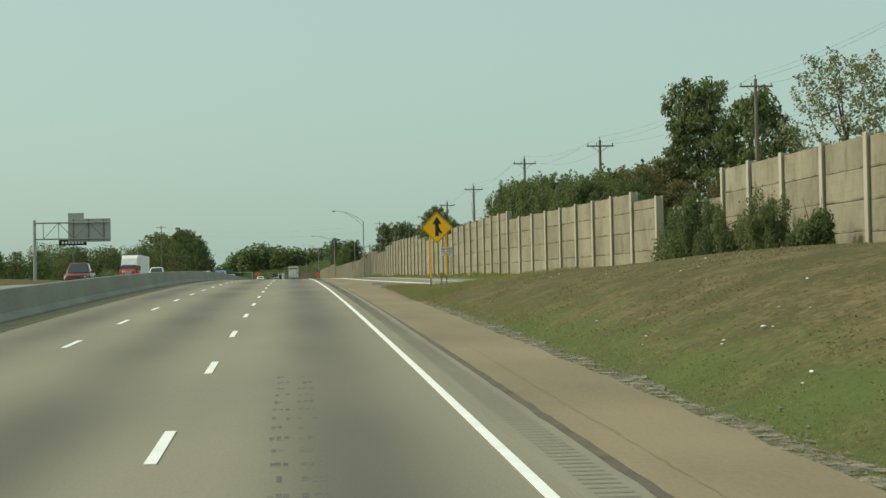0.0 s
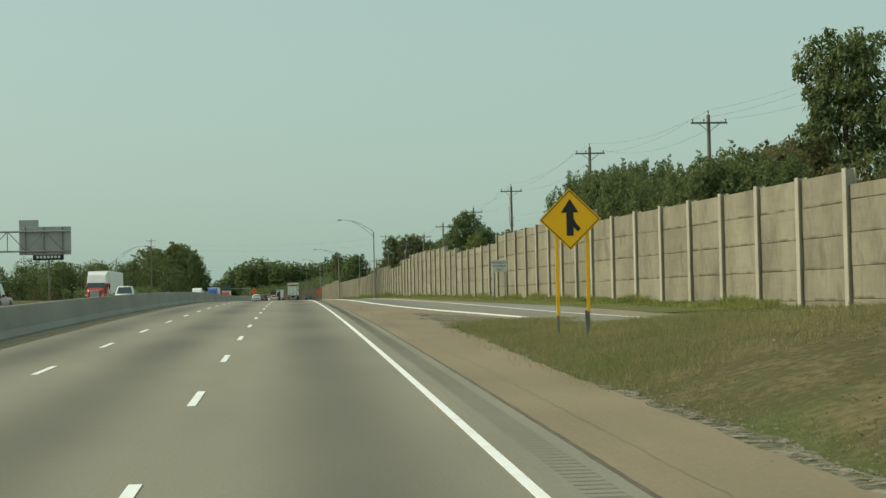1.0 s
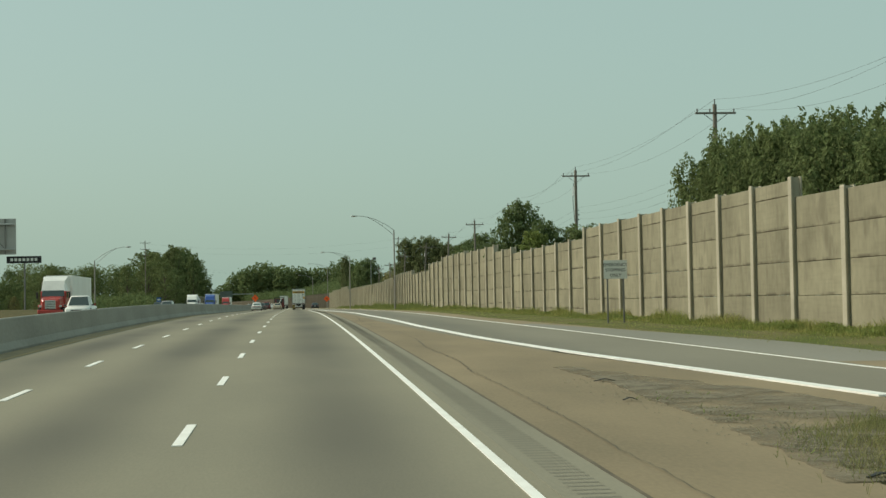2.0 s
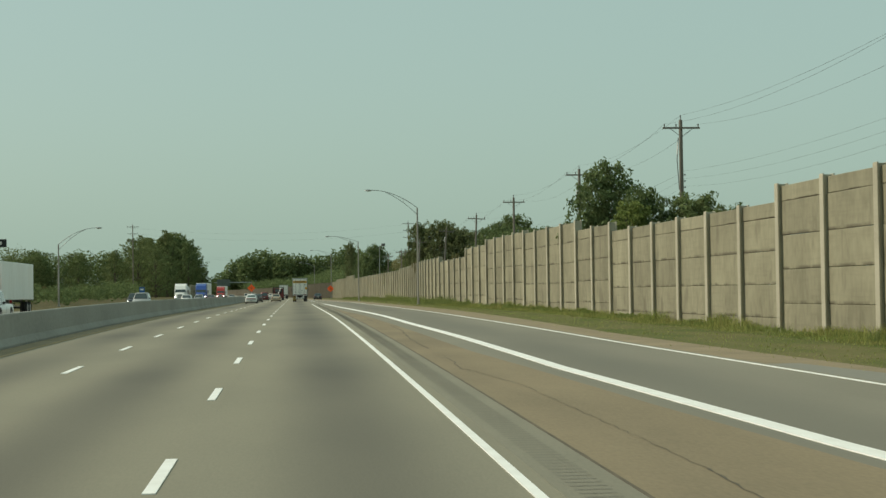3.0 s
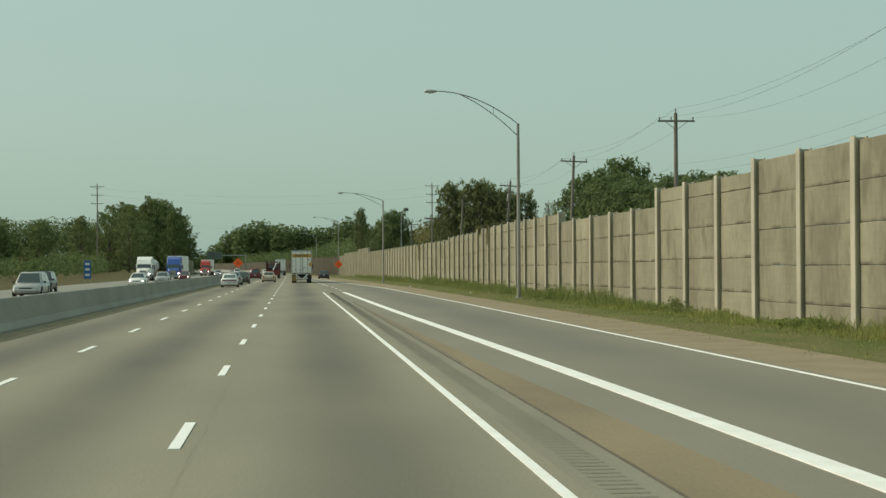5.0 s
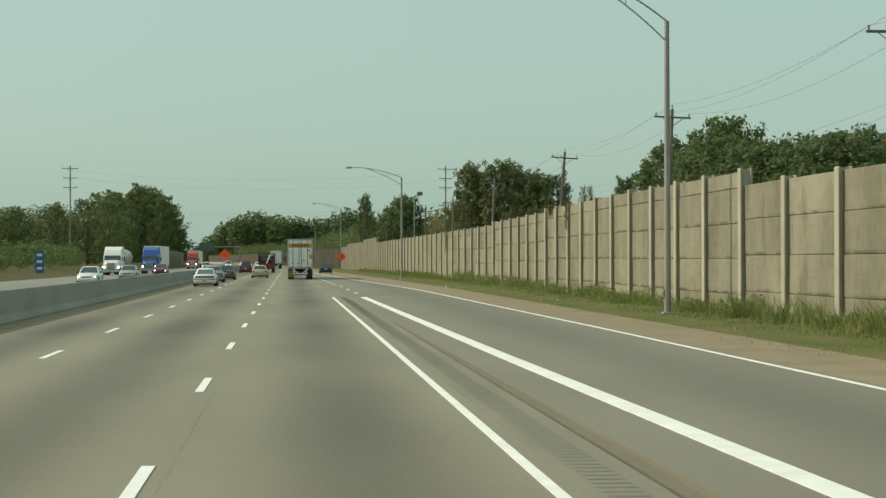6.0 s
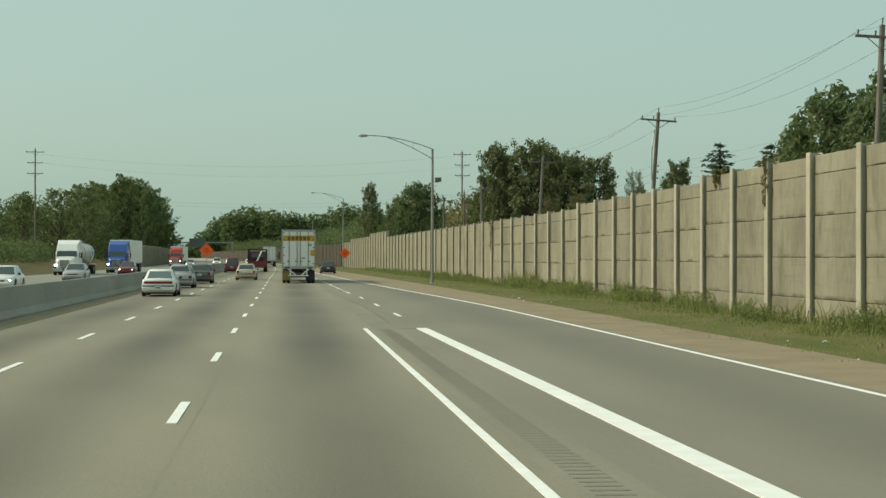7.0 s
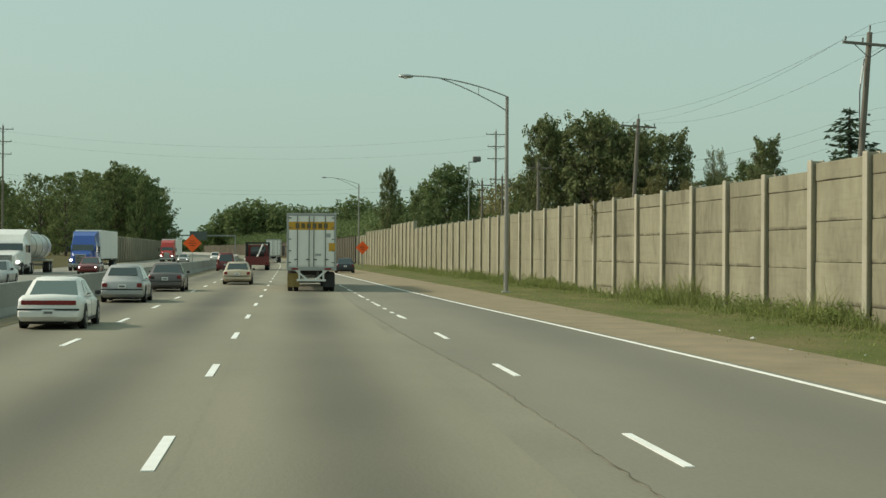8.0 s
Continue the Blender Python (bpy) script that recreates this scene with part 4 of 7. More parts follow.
def utility_pole(x, y, top, lean=0.0, arm=2.5, kit=False, name="utility_pole", label="weathered wooden utility pole with a crossarm", arms=1):
    zb = land(x, y)
    s = thing(name, label, "utility pole", "utility poles", at=Matrix.Translation((x, y, zb)) @ pose(0, 0, 0, 0, lean, 0))
    h = top - zb
    part("pole", tube((0, 0, -0.3), (0, 0, h), 0.17, 0.12, 10), M_WOOD, s)
    for i in range(arms):
        z = h - 0.55 - 1.9 * i
        w = arm * (1 if i == 0 else 0.85)
        c = part("crossarm", box(w, 0.1, 0.12, (0, -0.17, z), 0.01), M_WOOD, s)
        for px in (-w / 2 + 0.12, -0.35, w / 2 - 0.12):
            part("insulator", tube((px, -0.17, z + 0.06), (px, -0.17, z + 0.26), 0.035, 0.05, 8), M_DARKSTEEL, c)
        for sgn in (-1, 1):
            part("brace", tube((sgn * 0.75, -0.23, z - 0.05), (0, -0.16, z - 0.6), 0.02, seg=5), M_DARKSTEEL, c)
    part("top_pin", tube((0, 0, h), (0, 0, h + 0.3), 0.03, 0.045, 8), M_DARKSTEEL, s)
    if kit:
        part("cutout", tube((-0.28, -0.1, h - 2.3), (-0.22, -0.1, h - 1.5), 0.05, seg=8), M_WHITE, s)
        part("cable_riser", path_tube([(-0.2, -0.1, h - 1.2), (-0.3, -0.1, h - 2.6), (-0.18, -0.1, h - 4.6)], 0.03, 5), M_DARKSTEEL, s)
        for k in range(3):
            part("spool", tube((0.16, -0.05, h - 3.62 - 0.42 * k), (0.26, -0.05, h - 3.62 - 0.42 * k), 0.05, seg=8), M_DARKSTEEL, s)
    return s


for i, (x, y, top) in enumerate(POLES):
    utility_pole(x, y, top, lean=(0, 0, 0, 0, 0, 0, 0, 2.3, 3.8, 2.9, 0, 0, 0, 0)[i], kit=i in (4, 5, 8))


def wire(a, b, sag, r=0.009):
    a, b = Vector(a), Vector(b)
    pts = []
    for i in range(13):
        u = i / 12
        p = a.lerp(b, u)
        p.z -= sag * 4 * u * (1 - u)
        pts.append(p)
    bm = bmesh.new()
    rings = []
    for p in pts:
        rings.append([bm.verts.new(p + Vector((r * math.cos(k), 0, r * math.sin(k)))) for k in (0.8, 2.4, 3.9, 5.5)])
    for q, s in zip(rings, rings[1:]):
        for k in range(4):
            bm.faces.new((q[k], q[(k + 1) % 4], s[(k + 1) % 4], s[k]))
    return bm


LEAN = {317.8: 0.48, 357.4: 0.78, 399: 0.57}      # how far the leaning pole tops stand off their feet
for (xa, ya, za), (xb, yb, zb) in zip(POLES, POLES[1:]):
    xa, xb = xa + LEAN.get(ya, 0.0), xb + LEAN.get(yb, 0.0)
    span = thing("power_line", "thin dark power wires hung between wooden poles", "power line", "power lines")
    for dx, dz, sag in ((-1.13, -0.3, 0.9), (0.0, 0.3, 0.7), (1.13, -0.3, 1.0), (0.15, -3.4, 0.5), (0.15, -3.9, 0.6), (0.15, -4.4, 0.7)):
        part("wire", wire((xa + dx, ya - 0.17, za + dz), (xb + dx, yb - 0.17, zb + dz), sag, 0.0065 if dz > -1 else 0.005), M_WIRE, span)
# tall slim poles on either side of the highway, and the line that crosses it
for x, y, top in ((-42.4, 537, 20.9), (33.1, 536, 21.0)):
    utility_pole(x, y, top, arm=3.2, name="transmission_pole", label="tall slim weathered transmission pole with short arms", arms=3)
span = thing("power_line", "thin dark wires that cross high over the highway", "power line", "power lines")
for dx, z in ((-1.4, 20.2), (1.4, 18.4), (0.4, 13.5), (0.4, 12.9)):
    part("wire", wire((-42.4 + dx, 536.8, z), (33.1 + dx, 535.8, z), 2.2), M_WIRE, span)
for x, y, top in ((31, 600, 12), (30, 505, 12.5)):
    utility_pole(x, y, top, label="distant wooden utility pole behind the noise wall")
# small camera on a short bracket above the wall
cc = thing("traffic_camera", "small grey traffic camera on a slim mast", "camera", at=pose(21.5, 470, 0))
part("mast", tube((0, 0, -0.4), (0, 0, 12.4), 0.09, 0.06, 8), M_STEEL, cc)
part("housing", box(0.9, 0.5, 0.6, (0.9, 0, 12.7), 0.08), M_DARKSTEEL, cc)
part("bracket", box(1.0, 0.1, 0.1, (0.45, 0, 12.35)), M_STEEL, cc)


# ---------------------------------------------------------------- trees, bushes, weeds
def leaf_cloud(lumps, count, size, seed, stray=0.16):
    """Many small folded leaf clumps spread over the outer part of a set of lumps (x, y, z, rx, ry, rz)."""
    rng = np.random.default_rng(seed)
    w = np.array([l[3] * l[4] + l[4] * l[5] + l[3] * l[5] for l in lumps])
    pick = rng.choice(len(lumps), size=count, p=w / w.sum())
    L = np.array(lumps)[pick]
    d = rng.normal(size=(count, 3))
    d /= np.linalg.norm(d, axis=1)[:, None]
    r = rng.uniform(0.25, 1.0, size=(count, 1)) ** 0.4
    r *= 1 + stray * rng.normal(size=(count, 1)) * (rng.random((count, 1)) < 0.5)
    c = L[:, :3] + d * L[:, 3:6] * r
    nrm = d * 0.6 + rng.normal(size=(count, 3)) * 0.55 + np.array([0, 0, 0.35])
    nrm /= np.linalg.norm(nrm, axis=1)[:, None]
    t = np.cross(nrm, rng.normal(size=(count, 3)))
    t /= np.linalg.norm(t, axis=1)[:, None]
    b = np.cross(nrm, t)
    s = size * rng.uniform(0.55, 1.35, size=(count, 1))
    verts = np.empty((count, 4, 3))
    verts[:, 0] = c - t * s
    verts[:, 1] = c - b * s * 0.55 + nrm * s * 0.18
    verts[:, 2] = c + t * s * 1.1
    verts[:, 3] = c + b * s * 0.55 + nrm * s * 0.18
    i = np.arange(count)[:, None] * 4
    faces = np.concatenate([i + np.array([[0, 1, 2]]), i + np.array([[0, 2, 3]])])
    return verts.reshape(-1, 3), faces


def cloud_mesh(name, lumps, count, size, seed, material, fit=None, **kw):
    v, f = leaf_cloud(lumps, count, size, seed, **kw)
    if fit:
        w, h, lo = fit
        r = np.percentile(np.hypot(v[:, 0], v[:, 1]), 93)
        v[:, :2] *= w / 2 / r
        a, b = np.percentile(v[:, 2], 0.5), np.percentile(v[:, 2], 99.8)
        v[:, 2] = lo + (v[:, 2] - a) * (h - lo) / (b - a)
    me = bpy.data.meshes.new(name)
    me.from_pydata(v.tolist(), [], f.tolist())
    me.update()
    me.materials.append(material)
    return me


def spray_crown(name, width, height, lo, seed, material, sprays, per, leaf, shape="oval", up=0.35, fuzz=0.075, reach=0.13):
    """A crown of tapering leaf sprays that reach outwards from an uneven envelope. Returns the mesh and the places of the sprays."""
    rng = np.random.default_rng(seed)
    u = (np.arange(sprays) + rng.random(sprays)) / sprays
    a = np.arange(sprays) * 2.39996 + rng.normal(0, 0.4, sprays)
    if shape == "dome":
        env = (1 - u ** 2.4) ** 0.5
    elif shape == "vase":
        env = 0.35 + 0.65 * np.sin(np.pi * (0.1 + 0.75 * u ** 1.1))
    else:
        env = np.sin(np.pi * (0.13 + 0.8 * u ** 0.85)) ** 0.7
    p = rng.uniform(0, 6.28, 4)
    lobe = 1 + 0.16 * np.sin(2 * a + p[0] + 4 * u) + 0.12 * np.sin(3 * a + p[1] - 7 * u) + 0.1 * np.sin(9 * u + p[2])
    rf = rng.uniform(0.12, 1.0, sprays) ** 0.5
    rad = width / 2 * env * lobe * rf
    out = np.stack([np.cos(a), np.sin(a), np.zeros(sprays)], 1)
    c = out * rad[:, None]
    c[:, 2] = height * (lo + (0.95 - lo) * u) - 0.1 * height * rf * (1 - u)
    d = out * (1 - up) * rf[:, None] + np.array([0, 0, up]) + rng.normal(0, 0.25, (sprays, 3))
    d /= np.linalg.norm(d, axis=1)[:, None]
    long = width * reach * rng.uniform(0.6, 1.4, sprays)
    k = np.repeat(np.arange(sprays), per)
    n = len(k)
    s = rng.uniform(-0.3, 1.0, n)
    ball = rng.normal(size=(n, 3))
    ball *= (rng.random(n) ** 0.42 / np.linalg.norm(ball, axis=1))[:, None]
    girth = fuzz * width * 1.5 * rng.uniform(0.7, 1.3, sprays)
    pos = c[k] + d[k] * (long[k] * s)[:, None] + ball * (girth[k] * (1.15 - 0.75 * np.maximum(0, s)))[:, None] * np.array([1, 1, 0.7])
    nrm = ball * 0.6 + out[k] * 0.25 + np.array([0, 0, 0.4]) + rng.normal(0, 0.4, (n, 3))
    nrm /= np.linalg.norm(nrm, axis=1)[:, None]
    t = np.cross(nrm, rng.normal(size=(n, 3)))
    t /= np.linalg.norm(t, axis=1)[:, None]
    b = np.cross(nrm, t)
    r = np.percentile(np.hypot(pos[:, 0], pos[:, 1]), 92)
    z0, z1 = np.percentile(pos[:, 2], 0.5), np.percentile(pos[:, 2], 99.7)
    low = height * lo * 0.6
    for q in (pos, c):
        q[:, :2] *= width / 2 / r
        q[:, 2] = low + (q[:, 2] - z0) * (height - low) / (z1 - z0)
    size = leaf * rng.uniform(0.55, 1.35, (n, 1))
    v = np.empty((n, 4, 3))
    v[:, 0] = pos - t * size
    v[:, 1] = pos - b * size * 0.55 + nrm * size * 0.18
    v[:, 2] = pos + t * size * 1.1
    v[:, 3] = pos + b * size * 0.55 + nrm * size * 0.18
    i = np.arange(n)[:, None] * 4
    f = np.concatenate([i + np.array([[0, 1, 2]]), i + np.array([[0, 2, 3]])])
    me = bpy.data.meshes.new(name)
    me.from_pydata(v.reshape(-1, 3).tolist(), [], f.tolist())
    me.update()
    me.materials.append(material)
    return me, c


def limbs(rng, height, tips, r0):
    """A tapered trunk whose limbs lead to the given places in the crown."""
    bm = bmesh.new()
    prev, pr = Vector((0, 0, -0.4)), r0
    stem = [prev]
    for i in range(1, 6):
        p = Vector((rng.uniform(-0.15, 0.15), rng.uniform(-0.15, 0.15), height * 0.68 * i / 5))
        tube(prev, p, pr, pr * 0.8, 8, bm)
        prev, pr = p, pr * 0.8
        stem.append(p)
    for tip in tips:
        tip = Vector(tip)
        z = max(0.2, min(0.62 * height, tip.z * rng.uniform(0.45, 0.7)))
        start = Vector((0, 0, z))
        m = start.lerp(tip, 0.5) + Vector((rng.uniform(-0.2, 0.2), rng.uniform(-0.2, 0.2), -0.06 * height * rng.random()))
        w = r0 * (0.5 - 0.3 * z / height)
        tube(start, m, w, w * 0.6, 6, bm)
        tube(m, tip, w * 0.6, w * 0.15, 5, bm)
    return bm


def broadleaf(name, label, height, width, seed, leaf_material, sprays=150, per=75, leaf=0.12, lo=0.2, shape="oval", up=0.35, fuzz=0.075, reach=0.13, stem=0.026):
    rng = random.Random(seed)
    t = thing(name, label, "tree", "trees")
    me, c = spray_crown("crown", width, height, lo, seed, leaf_material, sprays, per, leaf, shape, up, fuzz, reach)
    part("trunk", limbs(rng, height, [c[k] for k in range(2, len(c) - 2, max(1, len(c) // 16))], stem * height), M_BARK, t)
    part("crown", me, None, t)
    return t


def conifer(name, label, height, width, seed):
    rng = random.Random(seed)
    t = thing(name, label, "conifer", "trees")
    part("trunk", tube((0, 0, -0.3), (0, 0, height * 0.96), 0.02 * height, 0.02, 7), M_BARK, t)
    verts, faces = [], []
    for i in range(150):
        u = rng.random() ** 0.8
        z0 = height * (0.06 + 0.92 * (1 - u))
        a = rng.uniform(0, 2 * math.pi)
        r = width / 2 * (0.06 + u ** 0.8) * rng.uniform(0.6, 1.2)
        steps = max(3, int(r / 0.11))
        for k in range(steps):
            v = (k + 0.5) / steps
            for j in range(3):
                c = Vector((math.cos(a) * r * v, math.sin(a) * r * v, z0 - 0.32 * r * v + 0.3 * r * v ** 3))
                c += Vector((rng.gauss(0, 0.07), rng.gauss(0, 0.07), rng.uniform(-0.16, 0.03) * (1.3 - v)))
                s = rng.uniform(0.07, 0.15)
                d = Vector((math.cos(a) + rng.gauss(0, 0.6), math.sin(a) + rng.gauss(0, 0.6), rng.uniform(-0.9, 0.2))).normalized() * s * 1.4
                w = d.cross(Vector((rng.gauss(0, 1), rng.gauss(0, 1), 1))).normalized() * s * 0.45
                b = len(verts)
                verts += [c - d, c + w, c + d, c - w]
                faces += [(b, b + 1, b + 2), (b, b + 2, b + 3)]
    raw("crown", [tuple(v) for v in verts], faces, M_NEEDLE, t)
    return t


def place(proto, x, y, s=1.0, turn=0.0, sz=None, label="", sink=0.0):
    ob = copy_thing(proto, Matrix())
    first(ob, x, y, s, turn, sz, sink)
    return tagged(ob, label)


def first(proto, x, y, s=1.0, turn=0.0, sz=None, sink=0.0):
    proto.matrix_basis = Matrix.Translation((x, y, land(x, y) - sink)) @ pose(0, 0, 0, 0, 0, turn) @ Matrix.Diagonal((s, s, sz or s, 1))


A = broadleaf("broadleaf_tree", "tall dark green broadleaf tree behind the noise wall", 13.6, 9.0, 21, M_LEAF, 200, 100, 0.185, 0.08, up=0.15, fuzz=0.085)
B = broadleaf("broadleaf_tree", "rounded dense green tree behind the noise wall", 9.0, 7.0, 22, M_LEAF_L, 160, 66, 0.165, 0.05, up=0.3, fuzz=0.09)
C = broadleaf("broadleaf_tree", "dark rounded tree with a dense crown", 10.0, 9.0, 23, M_LEAF_D, 180, 64, 0.18, 0.04, "dome", up=0.5)
D = broadleaf("cottonwood_tree", "tall open-crowned green tree with upswept branch tips", 15.5, 9.5, 24, M_LEAF_C, 150, 66, 0.23, 0.08, up=0.45, fuzz=0.075, reach=0.15)
E_ = broadleaf("thin_tree", "pale thin-leaved tree with bare twigs showing", 10.5, 7.5, 25, M_LEAF_P, 140, 75, 0.09, 0.22, up=0.5, fuzz=0.05, reach=0.15, stem=0.02)
O = broadleaf("olive_tree", "olive green bushy tree behind the noise wall", 8.0, 7.0, 26, M_LEAF_O, 140, 58, 0.14, 0.05, "dome", up=0.55)
T = broadleaf("thicket_tree", "bushy green thicket with upright leafy shoots", 9.0, 7.0, 28, M_LEAF_L, 190, 58, 0.14, 0.5, "oval", up=0.85, fuzz=0.06, reach=0.15)
# simpler trees for the distant woods
FA = broadleaf("broadleaf_tree", "tall green tree in the far roadside woods", 13.6, 9.0, 31, M_LEAF, 110, 40, 0.24, 0.1, up=0.2, fuzz=0.06)
FB = broadleaf("broadleaf_tree", "leafy green tree in the far roadside woods", 9.0, 7.0, 32, M_LEAF_L, 100, 34, 0.2, 0.05, up=0.3, fuzz=0.06)
FC = broadleaf("broadleaf_tree", "dark green tree in the far roadside woods", 10.0, 9.0, 33, M_LEAF_D, 110, 40, 0.23, 0.05, "dome", up=0.45, fuzz=0.06)
FD = broadleaf("cottonwood_tree", "tall full green tree in the wood beyond the opposite carriageway", 15.5, 9.5, 34, M_LEAF, 120, 42, 0.25, 0.08, up=0.45, fuzz=0.06)
FO = broadleaf("olive_tree", "olive green tree in the far roadside woods", 8.0, 7.0, 35, M_LEAF_O, 100, 34, 0.2, 0.05, "dome", up=0.5, fuzz=0.06)
K = conifer("spruce_tree", "dark blue green spruce behind the noise wall", 8.8, 5.0, 27)

# beyond the first gap in the wall
first(A, 38.0, 120, 0.86, 20, 1.25)
first(B, 41.0, 112, 1.12, 140, 1.68)
first(O, 33, 108, 1.0, 60, 0.95)
place(O, 36, 104, 0.9, 160, 0.9, "low olive green scrub behind the noise wall")
first(E_, 31.2, 63, 1.14, 10, 1.1)
place(E_, 36, 57, 0.95, 120, 1.04)
place(E_, 33, 74, 0.55, 200)
for i, (x, y, s, sz) in enumerate(((30, 110, 0.95, 1.1), (32, 117, 1.0, 1.18), (31, 124, 0.95, 1.15), (34.5, 119, 0.95, 1.25))):
    place(O, x, y, s, 70 * i, sz)
first(T, 25.5, 116, 0.8, 0, 0.8)
for i, (x, y, top) in enumerate(((22.7, 137.0, 7.9), (22.9, 133.0, 8.6), (24.6, 136.0, 8.7), (23.1, 128.5, 8.5), (25.3, 130, 9.0), (23.3, 124.0, 8.3), (25.8, 123, 8.7), (23.5, 119.5, 7.7), (23.9, 114.5, 6.9), (24.4, 109.5, 7.1), (25.0, 104.5, 7.3), (27.2, 108.5, 8.1), (27.4, 101.5, 6.9))):
    place(T, x, y, (0.6 if x < 25 else 0.72) + 0.03 * (i % 3), 50 * i + 20, (top - land(x, y)) / 9.0)
place(K, 33.4, 122.3, 0.62, 0, 1.25)
# the round tree and its neighbours further along
first(C, 21.35, 196.5, 0.62, 30, 0.95)
place(C, 23.0, 192.5, 0.5, 130, 0.76, "dark green lower half of a cedar clump")
Y = broadleaf("young_tree", "bright yellow green young tree against dark cedars", 7.4, 3.4, 29, M_LEAF_Y, 90, 60, 0.13, 0.05, up=0.6, fuzz=0.08)
first(Y, 21.7, 190.2, 0.9)
place(B, 26.0, 192, 0.74, 200, 0.8, "low spreading light green tree behind the noise wall")
place(B, 27, 188, 0.42, 80, 0.7)
place(C, 28, 234, 0.42, 0, 0.85)
for i, (x, y, s, sz) in enumerate(((31.5, 298, 0.9, 0.86), (30.4, 306, 0.9, 0.88), (30.8, 314, 0.9, 0.9), (31.5, 322, 0.95, 1.02), (33.8, 329, 1.05, 1.22), (32, 337, 0.95, 1.12), (34.5, 311, 1.0, 0.95), (34.5, 302, 0.95, 0.92))):
    place(C, x, y, s, 77 * i + 10, sz)
place(A, 33, 288, 0.65, 40, 0.62)
first(K, 48.6, 421, 2.3, 0, 1.68)
place(K, 51.5, 412, 2.1, 60, 1.58)
first(D, 30.9, 474, 0.72, 20, 1.14)
place(D, 35.7, 470, 0.95, 160, 1.16)
place(D, 40.0, 468, 0.8, 250, 1.05)
place(D, 43.7, 466, 0.85, 80, 1.0)
place(D, 33.2, 478, 0.85, 300, 1.12)
place(D, 38.2, 476, 0.85, 30, 1.14)
place(D, 42.0, 474, 0.8, 200, 1.02)
place(O, 47.5, 476, 0.62, 20, 1.4, "brownish olive scrub behind the noise wall")
place(O, 52.5, 478, 0.62, 110, 1.45, "brownish olive scrub behind the noise wall")
place(E_, 49, 465, 0.55, 10, 1.28)
place(FC, 36, 476, 0.9, 10, 1.05)
place(FC, 42, 472, 0.9, 10, 0.95)
place(D, 56.2, 470, 0.6, 100, 0.97)
place(B, 51.5, 474, 0.7, 40, 1.2)
place(B, 60.5, 490, 1.0, 40, 1.5)
for x, y, s, sz in ((33.0, 440, 0.55, 1.08), (36.4, 441, 0.6, 1.16), (39.6, 440, 0.55, 1.1)):
    place(O, x, y, s, x * 40, sz, "brownish olive scrub behind the noise wall")
place(B, 43.8, 380, 0.8, 300, 1.33, "leafy green tree between dark spruces")
place(B, 29.4, 480, 0.5, 70, 1.2)
place(C, 21.8, 496, 1.12, 60, 1.32, "large dark rounded tree above the noise wall")
place(C, 19.6, 507, 0.7, 160, 1.12)
place(D, 17.6, 556, 0.44, 30, 1.03, "slender uneven tree above the noise wall")
place(FD, 19.5, 565, 0.4, 130, 0.75)
rng = random.Random(44)
for i in range(16):
    y = 520 + i * 12
    x = 20 + bend(y) + rng.uniform(0, 26)
    k, h = ((FB, rng.uniform(0.7, 1.0)), (FC, rng.uniform(0.65, 0.9)), (FO, rng.uniform(0.6, 0.85)), (FA, rng.uniform(0.55, 0.75)))[i % 4]
    (first if i < 4 else place)(k, x, y, rng.uniform(0.7, 1.1), rng.uniform(0, 360), h)
# left of the opposite carriageway
for i in range(20):
    x = -46 - rng.uniform(0, 24)
    y = 800 + (i % 10) * 14 + rng.uniform(-6, 6)
    k = (FD, FA, FC)[i % 3]
    h = rng.uniform(24.5, 30) * (1.0 - 0.22 * (x > -50))
    (first if i == 0 else place)(k, x, y, rng.uniform(1.5, 1.9), rng.uniform(0, 360), h / (15.5, 13.6, 10.0)[i % 3])
for x, y, h in ((-42, 800, 20.0), (-38.5, 795, 13.5), (-44, 790, 24.0)):
    place(FC, x, y, 1.0, x * 33, h / 10, "rounded green tree at the edge of the wood")
for i in range(34):
    x = -40 - i * 4.6 + rng.uniform(-5, 5)
    y = 590 + rng.uniform(0, 70) + i * 0.6
    h = rng.uniform(13, 17.5)
    place((FA, FC, FD, FB)[i % 4], x, y, rng.uniform(0.8, 1.15), rng.uniform(0, 360), h / (13.6, 10.0, 15.5, 9.0)[i % 4], "green tree in the row beyond the open field")
for i in range(16):
    x = -36 - rng.uniform(0, 22)
    y = 410 + i * 12
    place((FO, FB)[i % 2], x - 8, y, rng.uniform(0.3, 0.6), rng.uniform(0, 360), rng.uniform(0.3, 0.5), "low roadside shrub in dry grass")


def far_woods(name, label, x0, x1, y, hgt, seed, count):
    """The wooded rise at the end of the view."""
    r = np.random.default_rng(seed)
    lumps = []
    n = int(abs(x1 - x0) / 3.0)
    for i in range(n):
        u = (i + 0.5) / n
        h = hgt(u) * r.uniform(0.9, 1.04)
        lumps.append((x0 + (x1 - x0) * u, y + r.uniform(-25, 25), h * 0.5, r.uniform(6, 10), 9, h * 0.5))
    me = cloud_mesh("crown", lumps, count, 1.5, seed, M_LEAF_D, stray=0.05)
    ob = new(name, me)
    tagged(ob, label, "woods", "", "stuff")


far_woods("far_woods", "dark wooded rise at the end of the highway", -170, 60, 1420, lambda u: 9 + 29 * smooth01((u - 0.4) / 0.22) + 3 * math.sin(14 * u), 5, 24000)
far_woods("far_woods", "dark distant woods along the horizon", -520, -150, 1150, lambda u: 17 + 4 * math.sin(9 * u), 6, 16000)
far_woods("far_woods", "dark distant woods behind the noise wall", 40, 330, 900, lambda u: 16 + 4 * math.sin(11 * u), 7, 12000)


